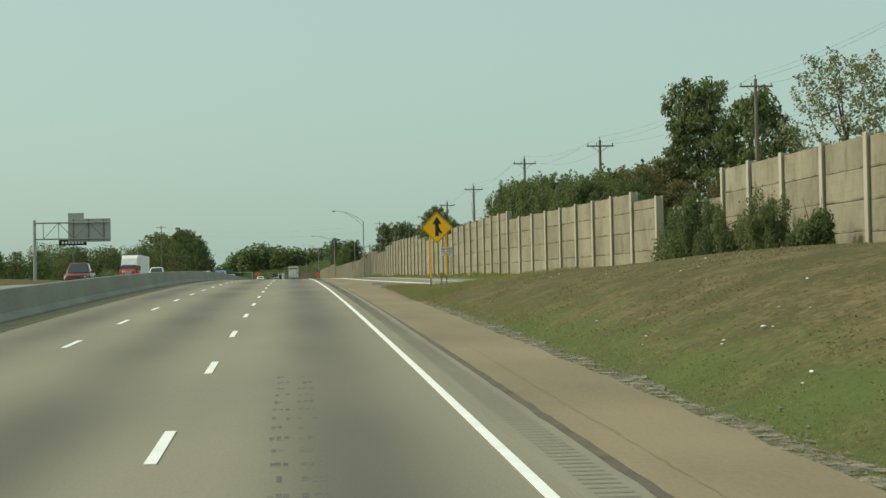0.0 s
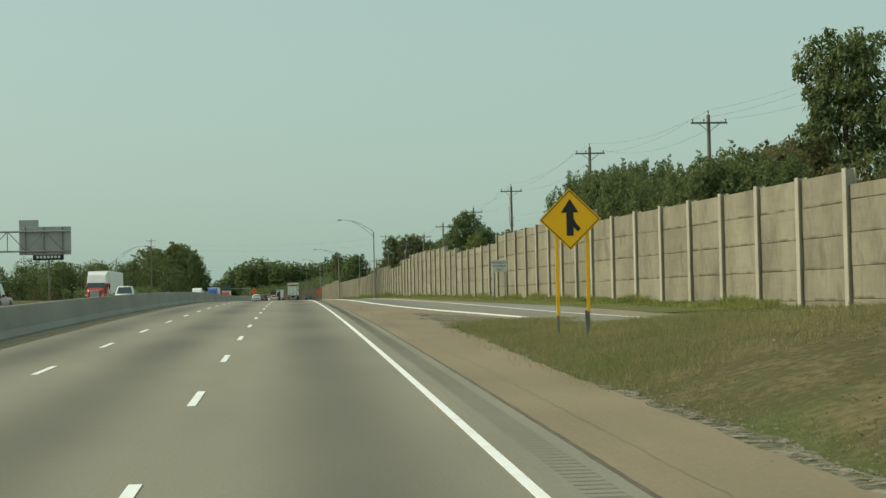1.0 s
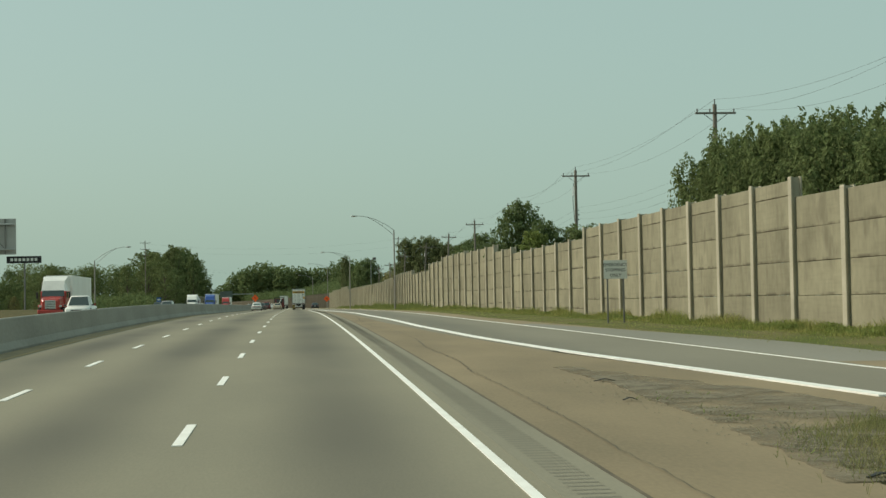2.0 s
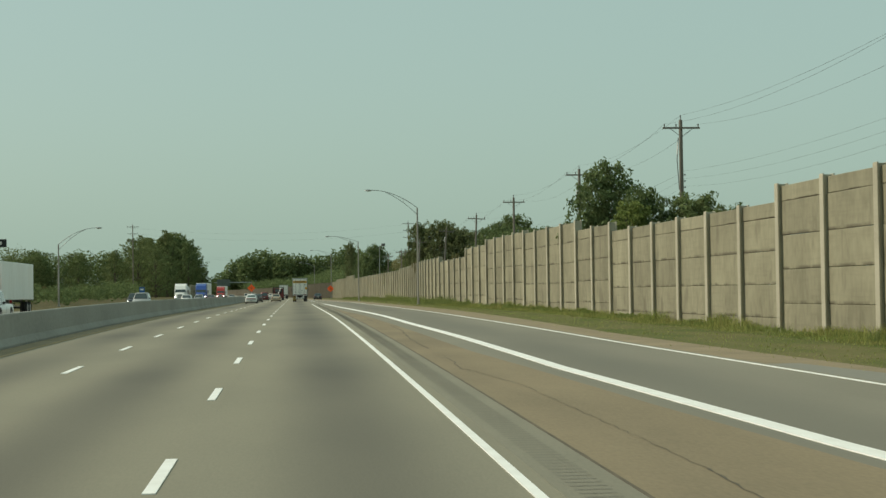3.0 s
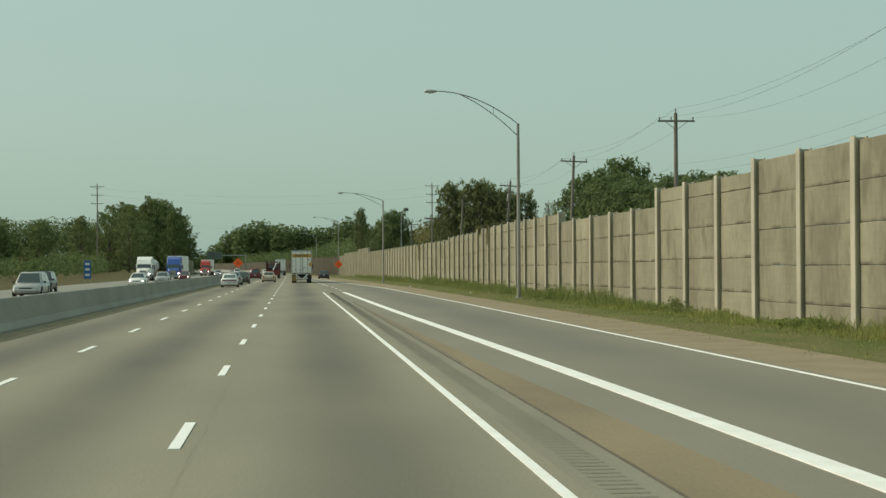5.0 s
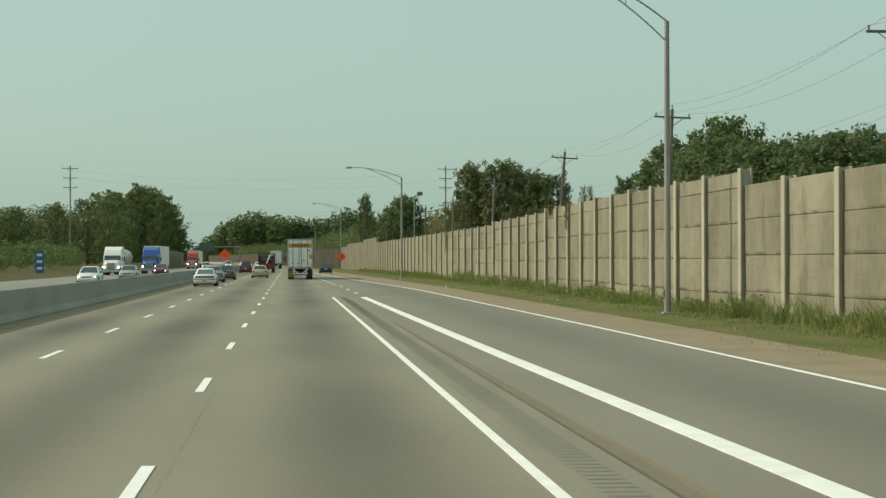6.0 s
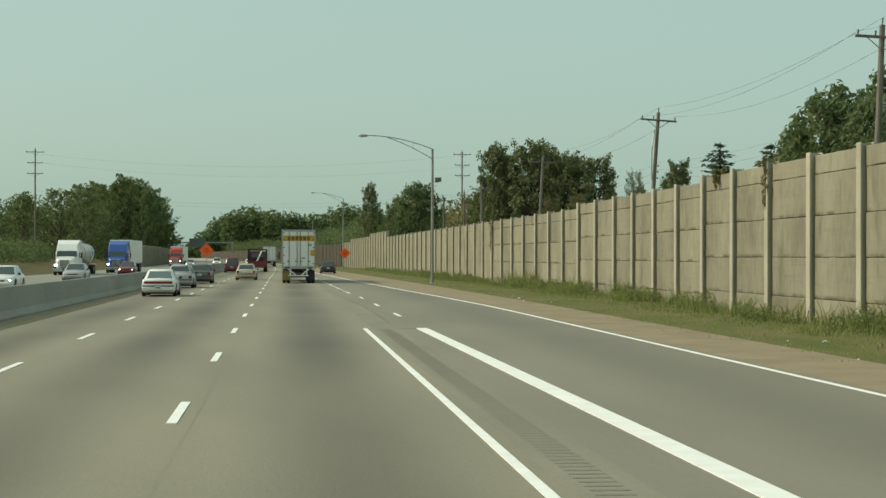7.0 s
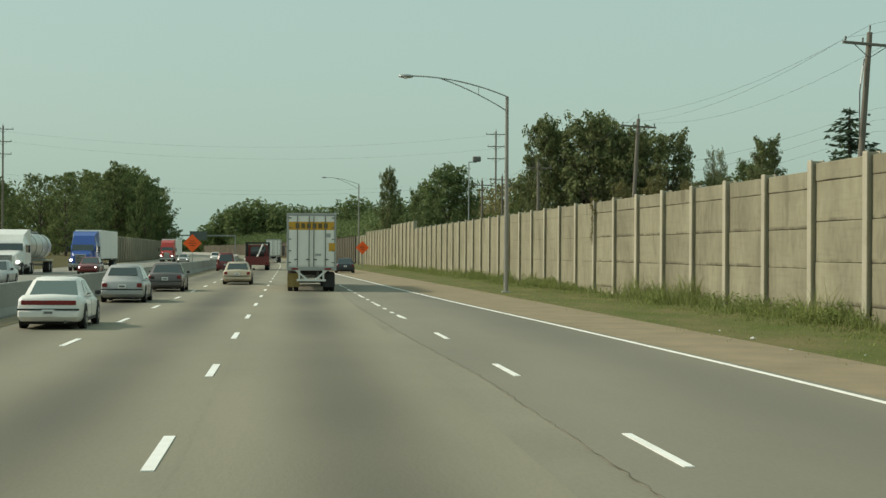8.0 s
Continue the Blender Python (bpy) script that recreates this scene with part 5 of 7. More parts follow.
def woods_line(name, label, line, hlo, hhi, gap, seed, count, size, material):
    """A belt of joined crowns along a line of (x, y)."""
    r = random.Random(seed)
    lumps = []
    for (x0, y0), (x1, y1) in zip(line, line[1:]):
        n = max(1, int(math.hypot(x1 - x0, y1 - y0) / gap))
        for i in range(n):
            u = (i + r.random()) / n
            x, y = x0 + (x1 - x0) * u + r.gauss(0, 2), y0 + (y1 - y0) * u
            h = r.uniform(hlo, hhi)
            w = r.uniform(0.26, 0.4) * h
            lumps.append((x, y, land(x, y) + h - w * 0.8, w, w, w * 0.8))
            lumps.append((x + r.gauss(0, 2), y + r.gauss(0, 2), land(x, y) + h * 0.42, w * 1.15, w * 1.15, h * 0.42))
    tagged(new(name, cloud_mesh(name, lumps, count, size, seed, material, stray=0.08)), label, "woods", "", "stuff")


woods_line("roadside_woods", "continuous green belt of trees behind the noise wall", [(21, 560), (22, 640), (20, 760), (14, 900), (0, 1050), (-30, 1250)], 9, 12.5, 2.6, 91, 36000, 0.42, M_LEAF_D)
woods_line("roadside_woods", "olive undergrowth and trees behind the noise wall", [(36, 520), (40, 640), (40, 800), (30, 1000)], 11, 14.5, 3.5, 92, 18000, 0.45, M_LEAF_O)
woods_line("field_woods", "dense belt of trees beyond the open field", [(-38, 640), (-120, 650), (-230, 670), (-330, 700)], 12, 16.5, 4.5, 93, 30000, 0.42, M_LEAF_D)
woods_line("field_woods", "dense green wood beyond the opposite carriageway", [(-48, 870), (-66, 860), (-90, 840), (-130, 800)], 17, 24, 4.0, 94, 26000, 0.5, M_LEAF)
woods_line("field_hedge", "dark brushy hedge beside the opposite carriageway", [(-33, 290), (-34, 340), (-37, 430)], 1.4, 3.0, 2.2, 96, 7000, 0.2, M_LEAF_D)
woods_line("field_hedge", "low brushy hedge and dry weeds beyond the field", [(-36, 430), (-42, 520), (-55, 600), (-130, 610), (-240, 640)], 2.4, 4.6, 2.4, 95, 14000, 0.26, M_LEAF_D)


# shrubs in front of the wall on the bank
def shrub(name, label, height, width, seed, material, count):
    rng = random.Random(seed)
    t = thing(name, label, "shrub", "shrubs")
    for i in range(7):
        a = rng.uniform(0, 6.28)
        part("stem", tube((0, 0, -0.2), (math.cos(a) * width * 0.3, math.sin(a) * width * 0.3, height * rng.uniform(0.6, 0.95)), 0.04, 0.01, 5), M_BARK, t)
    lumps = []
    for i in range(11):
        a, d, u = rng.uniform(0, 6.28), rng.uniform(0, 0.36) * width, rng.uniform(0.12, 0.85)
        rr = rng.uniform(0.15, 0.26) * width * (1.15 - 0.5 * u)
        lumps.append((math.cos(a) * d, math.sin(a) * d, u * height, rr, rr, rr * rng.uniform(0.9, 1.6)))
    part("foliage", cloud_mesh("foliage", lumps, count, 0.075, seed, material), None, t)
    return t


S1 = shrub("shrub", "dark green leafy shrub on the grass bank", 3.2, 3.4, 61, M_LEAF_D, 8000)
S2 = shrub("shrub", "rounded dark evergreen shrub on the grass bank", 2.9, 2.6, 62, M_LEAF_D, 6000)
S3 = shrub("shrub", "thin upright shrub with loose leafy shoots", 3.2, 2.8, 63, M_LEAF, 4500)
first(S1, 22.4, 62.0, 0.9, 0, 1.3)
first(S2, 22.3, 42.2, 0.76, 0, 0.93)
first(S3, 22.2, 49.6, 0.62, 0, 1.2)
for i, (p, x, y, s, sz) in enumerate(((S1, 22.7, 66.4, 0.9, 1.15), (S1, 22.5, 58.6, 0.66, 1.1), (S3, 22.3, 55.4, 0.7, 1.05), (S3, 22.2, 47.4, 0.6, 1.02), (S3, 22.6, 52.4, 0.6, 0.9), (S2, 22.5, 45.0, 0.55, 0.78))):
    place(p, x, y, s, 70 * i, sz)


# ---------------------------------------------------------------- grass and weeds
def blades(name, spots, height, seed, material, label, width=0.02, lean=0.35):
    """Tufts of bent blades at the given spots (x, y, height factor)."""
    rng = np.random.default_rng(seed)
    verts, faces = [], []
    for x, y, k in spots:
        z = land(x, y) - 0.03
        a = rng.uniform(0, 6.283)
        h = height * k * rng.uniform(0.6, 1.2)
        w = width * rng.uniform(0.7, 1.4)
        dx, dy = math.cos(a) * w, math.sin(a) * w
        b = rng.uniform(0, 6.283)
        lx, ly = math.cos(b) * lean * h * rng.uniform(0.2, 1.0), math.sin(b) * lean * h * rng.uniform(0.2, 1.0)
        n = len(verts)
        verts += [(x - dx, y - dy, z), (x + dx, y + dy, z), (x + lx * 0.4 - dx * 0.8, y + ly * 0.4 - dy * 0.8, z + h * 0.6), (x + lx * 0.4 + dx * 0.8, y + ly * 0.4 + dy * 0.8, z + h * 0.6), (x + lx, y + ly, z + h)]
        faces += [(n, n + 1, n + 3, n + 2), (n + 2, n + 3, n + 4)]
    ob = raw(name, verts, faces, material)
    tagged(ob, label, "grass", "", "stuff")


def tufted(n, area, seed, clump=12, spread=0.35, factor=None):
    """Spots in loose clumps; area gives (x, y) from two random numbers."""
    r = random.Random(seed)
    out = []
    for i in range(n // clump):
        x, y = area(r.random(), r.random())
        f = factor(x, y, r) if factor else r.uniform(0.6, 1.3)
        if f <= 0:
            continue
        for k in range(clump):
            out.append((x + r.gauss(0, spread), y + r.gauss(0, spread * 1.6), f))
    return out


def wall_edge(y):
    return lerp(WALL_X, y) + bend(y)


def weed_height(x, y, r):
    """Weeds are low at first and rank further along the wall."""
    d = wall_edge(y) - x
    base = lerp([(60, 0.2), (110, 0.25), (190, 0.3), (235, 0.45), (262, 0.8), (320, 0.85), (380, 0.75), (480, 0.6)], y)
    patch = 0.75 + 1.5 * noise.noise((x * 0.2, y * 0.3, 2.0)) + 0.5 * noise.noise((x * 0.5, y * 1.1, 6.0))
    return max(0.12, base * patch * (1.0 if d < 1.2 else 0.22) * r.uniform(0.6, 1.3))


blades("wall_weeds", tufted(52000, lambda u, v: (wall_edge(66 + 430 * v) - 0.3 - 2.2 * u ** 1.5, 66 + 430 * v), 8, 14, 0.22, weed_height), 0.8, 8, M_RANK, "tall rank green weeds along the foot of the noise wall", 0.014, 0.8)
blades("verge_weeds", tufted(42000, lambda u, v: (wall_edge(84 + 170 * v ** 1.4) - 0.25 - 2.0 * u ** 1.6, 84 + 170 * v ** 1.4), 19, 12, 0.25, lambda x, y, r: max(0.15, 0.6 + 1.3 * noise.noise((x * 0.5, y * 0.25, 4.0))) * (1.0 if wall_edge(y) - x < 0.9 else 0.5)), 0.5, 19, M_TALL, "yellow green weeds along the foot of the noise wall", 0.012, 0.7)
blades("verge_grass", tufted(42000, lambda u, v: (lerp(VERGE_R, 95 + 300 * v) - 0.3 + u * (wall_edge(95 + 300 * v) - lerp(VERGE_R, 95 + 300 * v)), 95 + 300 * v), 9, 10, 0.4), 0.08, 9, M_TALL, "short green grass between the ramp and the noise wall", 0.011, 0.9)
blades("bank_grass", tufted(20000, lambda u, v: (7.0 + 10.5 * u ** 1.1, -6 + 66 * v ** 1.3), 10, 5, 0.12), 0.035, 10, M_STRAW, "short dry tan and green grass of the bank", 0.018, 2.4)
blades("nose_weeds", tufted(36000, lambda u, v: (lerp(BROWN_R, 44 + 35 * v) + 0.2 + 6.5 * u ** 1.3 * (1 - 0.6 * smooth01((v - 0.75) * 4)), 44 + 35 * v), 11, 10, 0.3), 0.17, 11, M_BLADE, "longer dry grass round the sign posts", 0.0045, 1.0)
blades("shoulder_weeds", tufted(26000, lambda u, v: (6.5 + 1.2 * u ** 0.6 + 0.4 * smooth01((v - 0.55) / 0.4), -10 + 82 * v), 12, 14, 0.16), 0.035, 12, M_FOOT, "short green weeds growing out of the gravel edge", 0.008, 1.1)


def weed_clumps(name, label, y0, y1, n, seed, material, size, hmax):
    """Leafy weeds of uneven height in patches along the wall."""
    r = random.Random(seed)
    lumps = []
    while len(lumps) < n:
        y = r.uniform(y0, y1)
        x = wall_edge(y) - 0.35 - 1.1 * r.random() ** 1.4
        p = noise.noise((x * 0.25, y * 0.13, 5.0)) + 0.5 * noise.noise((x * 0.9, y * 0.6, 9.0))
        if p < -0.05 + 0.25 * r.random():
            continue
        h = hmax * (0.35 + 0.9 * min(1.0, p + 0.2)) * r.uniform(0.6, 1.15)
        w = r.uniform(0.2, 0.5)
        lumps.append((x, y, land(x, y) + h * 0.45, w, w * 1.3, h * 0.55))
    me = cloud_mesh(name, lumps, n * 150, size * 1.12, seed, material)
    tagged(new(name, me), label, "weeds", "", "stuff")


weed_clumps("leafy_weeds", "leafy green weeds in patches along the noise wall", 235, 420, 150, 71, M_LEAF_W, 0.042, 0.85)
weed_clumps("leafy_weeds", "low leafy weeds at the foot of the noise wall", 100, 225, 90, 72, M_LEAF_Y, 0.05, 0.4)


def vine(k, drop, seed):
    p = wall_point(k)
    top = max(wall_top(k), wall_top(k - 1)) + 0.1
    r = random.Random(seed)
    lumps = [(p.x - 0.22 + r.gauss(0, 0.03), p.y + r.gauss(0, 0.15), top - drop * u, 0.1, 0.17 * (1.1 - u), 0.2) for u in [i / 7 for i in range(8)]]
    lumps += [(p.x - 0.1, p.y + r.uniform(-1.2, 1.4), top + 0.02, 0.1, 0.25, 0.08) for i in range(3)]
    t = thing("wall_vine", "dark vine hanging over a wall post", "vine", "vines")
    part("foliage", cloud_mesh("foliage", lumps, 450, 0.05, seed, M_LEAF_O), None, t)
    part("stem", tube((p.x - 0.24, p.y, top - drop), (p.x - 0.24, p.y, top), 0.015, seg=5), M_BARK, t)


vine(24, 1.5, 81)
vine(39, 2.2, 82)
vine(25.5, 0.5, 83)


def litter():
    """Scraps of paper and plastic, each crumpled its own way."""
    r = random.Random(3)
    spots = [(10.8, 9.2, 1), (9.5, 6.8, 0.8), (9.6, 5.5, 0.6), (8.8, 5.4, 1.7), (8.85, 5.05, 0.9), (8.0, 14.9, 1), (7.9, 9.7, 1), (7.65, 8.9, 0.7), (8.25, 5.7, 1), (8.15, 5.45, 0.9), (8.0, 0.7, 1.0), (7.75, 0.3, 0.8), (11.3, 18.8, 1.2), (10.9, 19, 0.8),
             (12.7, 327.9, 2.4), (12.25, 323.5, 1.5), (13.2, 321.6, 1.2), (14.1, 287.9, 2.6), (13.4, 288.6, 1.0), (12.6, 281.7, 1.2), (12.9, 331.7, 1.4)]
    for i in range(8):
        spots.append((r.uniform(9.5, 14), r.uniform(20, 50), 0.9))
    for x, y, k in spots:
        bm = bmesh.new()
        bmesh.ops.create_icosphere(bm, subdivisions=1, radius=0.028 * k)
        for v in bm.verts:
            v.co = Vector((v.co.x * r.uniform(0.6, 1.6), v.co.y * r.uniform(0.5, 1.5), max(-0.01, v.co.z) * r.uniform(0.3, 0.9)))
        ob = part("litter", bm, M_WHITE)
        ob.matrix_basis = Matrix.Translation((x, y, land(x, y) + 0.03))
        tagged(ob, "scrap of crumpled white litter caught in the grass", "litter", "litter scraps")


litter()


def stones():
    r = random.Random(13)
    verts, faces = [], []
    for i in range(2600):
        y = -14 + 92 * r.random() ** 1.3
        x = lerp([(-60, 6.55), (50, 6.8), (70, 7.2), (82, 8.0)], y) + r.gauss(0, 0.16)
        z = land(x, y) + 0.012
        s = 0.009 + 0.028 * r.random() ** 2.5
        n = len(verts)
        verts += [(x - s, y - s * 0.4, z), (x + s * 0.8, y - s * 0.7, z), (x + s * 0.6, y + s, z), (x - s * 0.5, y + s * 0.8, z), (x, y, z + s * 0.9)]
        faces += [(n, n + 1, n + 4), (n + 1, n + 2, n + 4), (n + 2, n + 3, n + 4), (n + 3, n, n + 4)]
    ob = raw("loose_stones", verts, faces, M_GRAVEL)
    tagged(ob, "loose pale stones along the shoulder edge", "gravel", "", "stuff")


stones()


def gore_rubble():
    r = random.Random(17)
    spots = []
    for x, y, k in ((7.16, 82.8, 8), (7.28, 82.5, 8), (8.0, 83.3, 12), (7.6, 83.1, 6), (7.5, 80.2, 14), (7.55, 78.8, 14), (7.5, 79.5, 8), (7.8, 76.9, 22), (7.75, 76.4, 18), (8.38, 79.2, 10), (8.6, 79.6, 8), (7.1, 74.9, 16), (6.9, 74.0, 12)):
        for j in range(k * 3):
            spots.append((x + r.gauss(0, 0.14), y + r.gauss(0, 0.3), r.uniform(0.4, 1.2)))
    blades("gore_weeds", spots, 0.08, 18, M_RANK, "scattered dark weeds on the paved gore", 0.012, 1.2)
    verts, faces = [], []
    for i in range(900):
        u = r.random()
        x, y = 6.8 + 1.6 * u + r.gauss(0, 0.35), 75 + 13 * r.random() ** 1.2
        z = land(x, y) + 0.02
        s = r.uniform(0.008, 0.026)
        n = len(verts)
        verts += [(x - s, y - s * 0.4, z), (x + s * 0.8, y - s * 0.7, z), (x + s * 0.6, y + s, z), (x - s * 0.5, y + s * 0.8, z), (x, y, z + s * 0.8)]
        faces += [(n, n + 1, n + 4), (n + 1, n + 2, n + 4), (n + 2, n + 3, n + 4), (n + 3, n, n + 4)]
    tagged(raw("gore_stones", verts, faces, M_GRAVEL), "loose stones and crumbled asphalt on the gore", "gravel", "", "stuff")


gore_rubble()


def rubber_scrap(x, y, length, turn):
    """A torn strip of tyre tread lying on the gore."""
    t = bmesh.new()
    r = random.Random(int(x * 100))
    rows = []
    for i in range(9):
        u = i / 8
        half = 0.05 * math.sin(math.pi * (0.12 + 0.76 * u)) * r.uniform(0.7, 1.2)
        lift = 0.012 + 0.035 * math.sin(math.pi * u) ** 2
        rows.append([t.verts.new((length * (u - 0.5), s * half, lift + k)) for s in (-1, 1) for k in (0.0, 0.014)])
    for a, b in zip(rows, rows[1:]):
        for i, j in ((0, 2), (2, 3), (3, 1), (1, 0)):
            t.faces.new((a[i], a[j], b[j], b[i]))
    for a in (rows[0], rows[-1]):
        t.faces.new((a[0], a[2], a[3], a[1]))
    ob = part("tyre_scrap", t, M_BLACK)
    ob.matrix_basis = pose(x, y, land(x, y) + 0.012, 0, 0, turn)
    tagged(ob, "torn black strip of tyre rubber on the shoulder", "tyre scrap", "tyre scraps")


rubber_scrap(7.25, 87.0, 0.42, 4)
rubber_scrap(6.74, 82.3, 0.24, 0)
rubber_scrap(7.05, 72.25, 0.34, 15)


# ---------------------------------------------------------------- vehicles
def paint_mat(name, c, rough=0.35, metal=0.0):
    m = mat(name, c, tuple(k * 0.88 for k in c), scale=0.8, fine=5, rough=rough, metal=metal, coat=0.4)
    return m


M_TYRE = mat("tyre_rubber", (0.018, 0.018, 0.018), (0.03, 0.029, 0.027), scale=5, rough=0.85)
M_RIM = mat("grey_alloy_rim", (0.35, 0.35, 0.35), (0.25, 0.25, 0.25), scale=6, rough=0.4, metal=0.6)
M_TRIM = mat("black_plastic_trim", (0.02, 0.02, 0.02), (0.03, 0.03, 0.03), scale=5, rough=0.6)
M_CARGLASS = glass_mat("car_glass", (0.03, 0.045, 0.045))
M_CARGLASS_L = glass_mat("pale_car_glass", (0.1, 0.14, 0.13), 0.08)
M_TAIL = mat("red_tail_lens", (0.22, 0.012, 0.012), (0.16, 0.01, 0.01), scale=6, rough=0.25, coat=0.5)
M_LAMP = mat("clear_lamp_lens", (0.6, 0.6, 0.58), (0.5, 0.5, 0.48), scale=8, rough=0.15)
M_HEADLIT = glow_mat("lit_headlamp", (1.0, 0.95, 0.85), 6.0)
M_CHROME = mat("chrome", (0.6, 0.6, 0.6), (0.5, 0.5, 0.5), scale=6, rough=0.2, metal=0.9)
P_WHITE = paint_mat("white_car_paint", (0.84, 0.83, 0.79))
P_SILVER = paint_mat("silver_car_paint", (0.42, 0.42, 0.41), 0.35, 0.2)
P_GREY = paint_mat("grey_brown_car_paint", (0.13, 0.115, 0.11), 0.35, 0.2)
P_BEIGE = paint_mat("beige_car_paint", (0.5, 0.43, 0.32), 0.35, 0.2)
P_RED = paint_mat("dark_red_car_paint", (0.16, 0.018, 0.018))
P_BRIGHTRED = paint_mat("red_cab_paint", (0.42, 0.03, 0.02))
P_BLUE = paint_mat("blue_cab_paint", (0.03, 0.09, 0.36))
P_BLACK = paint_mat("dark_blue_black_car_paint", (0.02, 0.024, 0.032))
P_TRAILER = mat("white_trailer_skin", (0.86, 0.86, 0.82), (0.77, 0.76, 0.71), scale=0.9, fine=7, rough=0.5, stretch=(1, 1, 0.4))
M_AMBER = mat("amber_band", (0.62, 0.34, 0.03), (0.5, 0.28, 0.03), scale=2, rough=0.55)
M_DIRTY = mat("dirty_mudflap", (0.35, 0.27, 0.1), (0.2, 0.15, 0.06), scale=3, rough=0.9)
M_TANK = mat("polished_tank", (0.62, 0.6, 0.55), (0.5, 0.48, 0.43), scale=0.6, rough=0.3, metal=0.35)


def loft(stations):
    """A hull through rings of points, front to back, capped at both ends."""
    bm = bmesh.new()
    rings = [[bm.verts.new(p) for p in ring] for ring in stations]
    n = len(rings[0])
    for a, b in zip(rings, rings[1:]):
        for i in range(n):
            j = (i + 1) % n
            bm.faces.new((a[i], a[j], b[j], b[i]))
    bm.faces.new(rings[0][::-1])
    bm.faces.new(rings[-1])
    bmesh.ops.recalc_face_normals(bm, faces=list(bm.faces))
    return bm


def softened(stations):
    """A hull whose hard edges are rounded off."""
    bm = loft(stations)
    sharp = [e for e in bm.edges if len(e.link_faces) == 2 and e.calc_face_angle() > 0.45]
    bmesh.ops.bevel(bm, geom=sharp, offset=0.035, segments=2, affect="EDGES", clamp_overlap=True)
    return bm


def ring(y, hw, zb, zm, zt, crown=0.03):
    """One cross-section of a car body: tucked sill, full waist, rounded shoulder, crowned top."""
    return [(-hw * 0.9, y, zb), (-hw * 0.985, y, zb + 0.1), (-hw, y, zm), (-hw * 0.965, y, zt - 0.08), (-hw * 0.86, y, zt), (0, y, zt + crown),
            (hw * 0.86, y, zt), (hw * 0.965, y, zt - 0.08), (hw, y, zm), (hw * 0.985, y, zb + 0.1), (hw * 0.9, y, zb)]


def wheel(parent, x, y, r, w, rim=True):
    side = 1 if x > 0 else -1
    bm = tube((x - w / 2, y, r), (x + w / 2, y, r), r, seg=20)
    bmesh.ops.bevel(bm, geom=[e for e in bm.edges if len(e.link_faces) == 2 and e.calc_face_angle() > 1.0], offset=0.03, segments=2, affect="EDGES")
    ty = part("wheel", bm, M_TYRE, parent, "black tyre", smooth=False)
    if rim:
        part("rim", tube((x + side * (w / 2 - 0.02), y, r), (x + side * (w / 2 + 0.008), y, r), r * 0.64, r * 0.56, 14), M_RIM, ty)
        part("hub", tube((x + side * (w / 2), y, r), (x + side * (w / 2 + 0.02), y, r), r * 0.16, r * 0.12, 8), M_DARKSTEEL, ty)


def quad(points, thick=0.012):
    """A thin pane through four points, given its thickness along its normal."""
    bm = bmesh.new()
    v = [Vector(p) for p in points]
    n = (v[1] - v[0]).cross(v[3] - v[0]).normalized() * thick / 2
    a = [bm.verts.new(p + n) for p in v]
    b = [bm.verts.new(p - n) for p in v]
    bm.faces.new(a)
    bm.faces.new(b[::-1])
    for i in range(4):
        j = (i + 1) % 4
        bm.faces.new((a[i], b[i], b[j], a[j]))
    bmesh.ops.recalc_face_normals(bm, faces=list(bm.faces))
    return bm


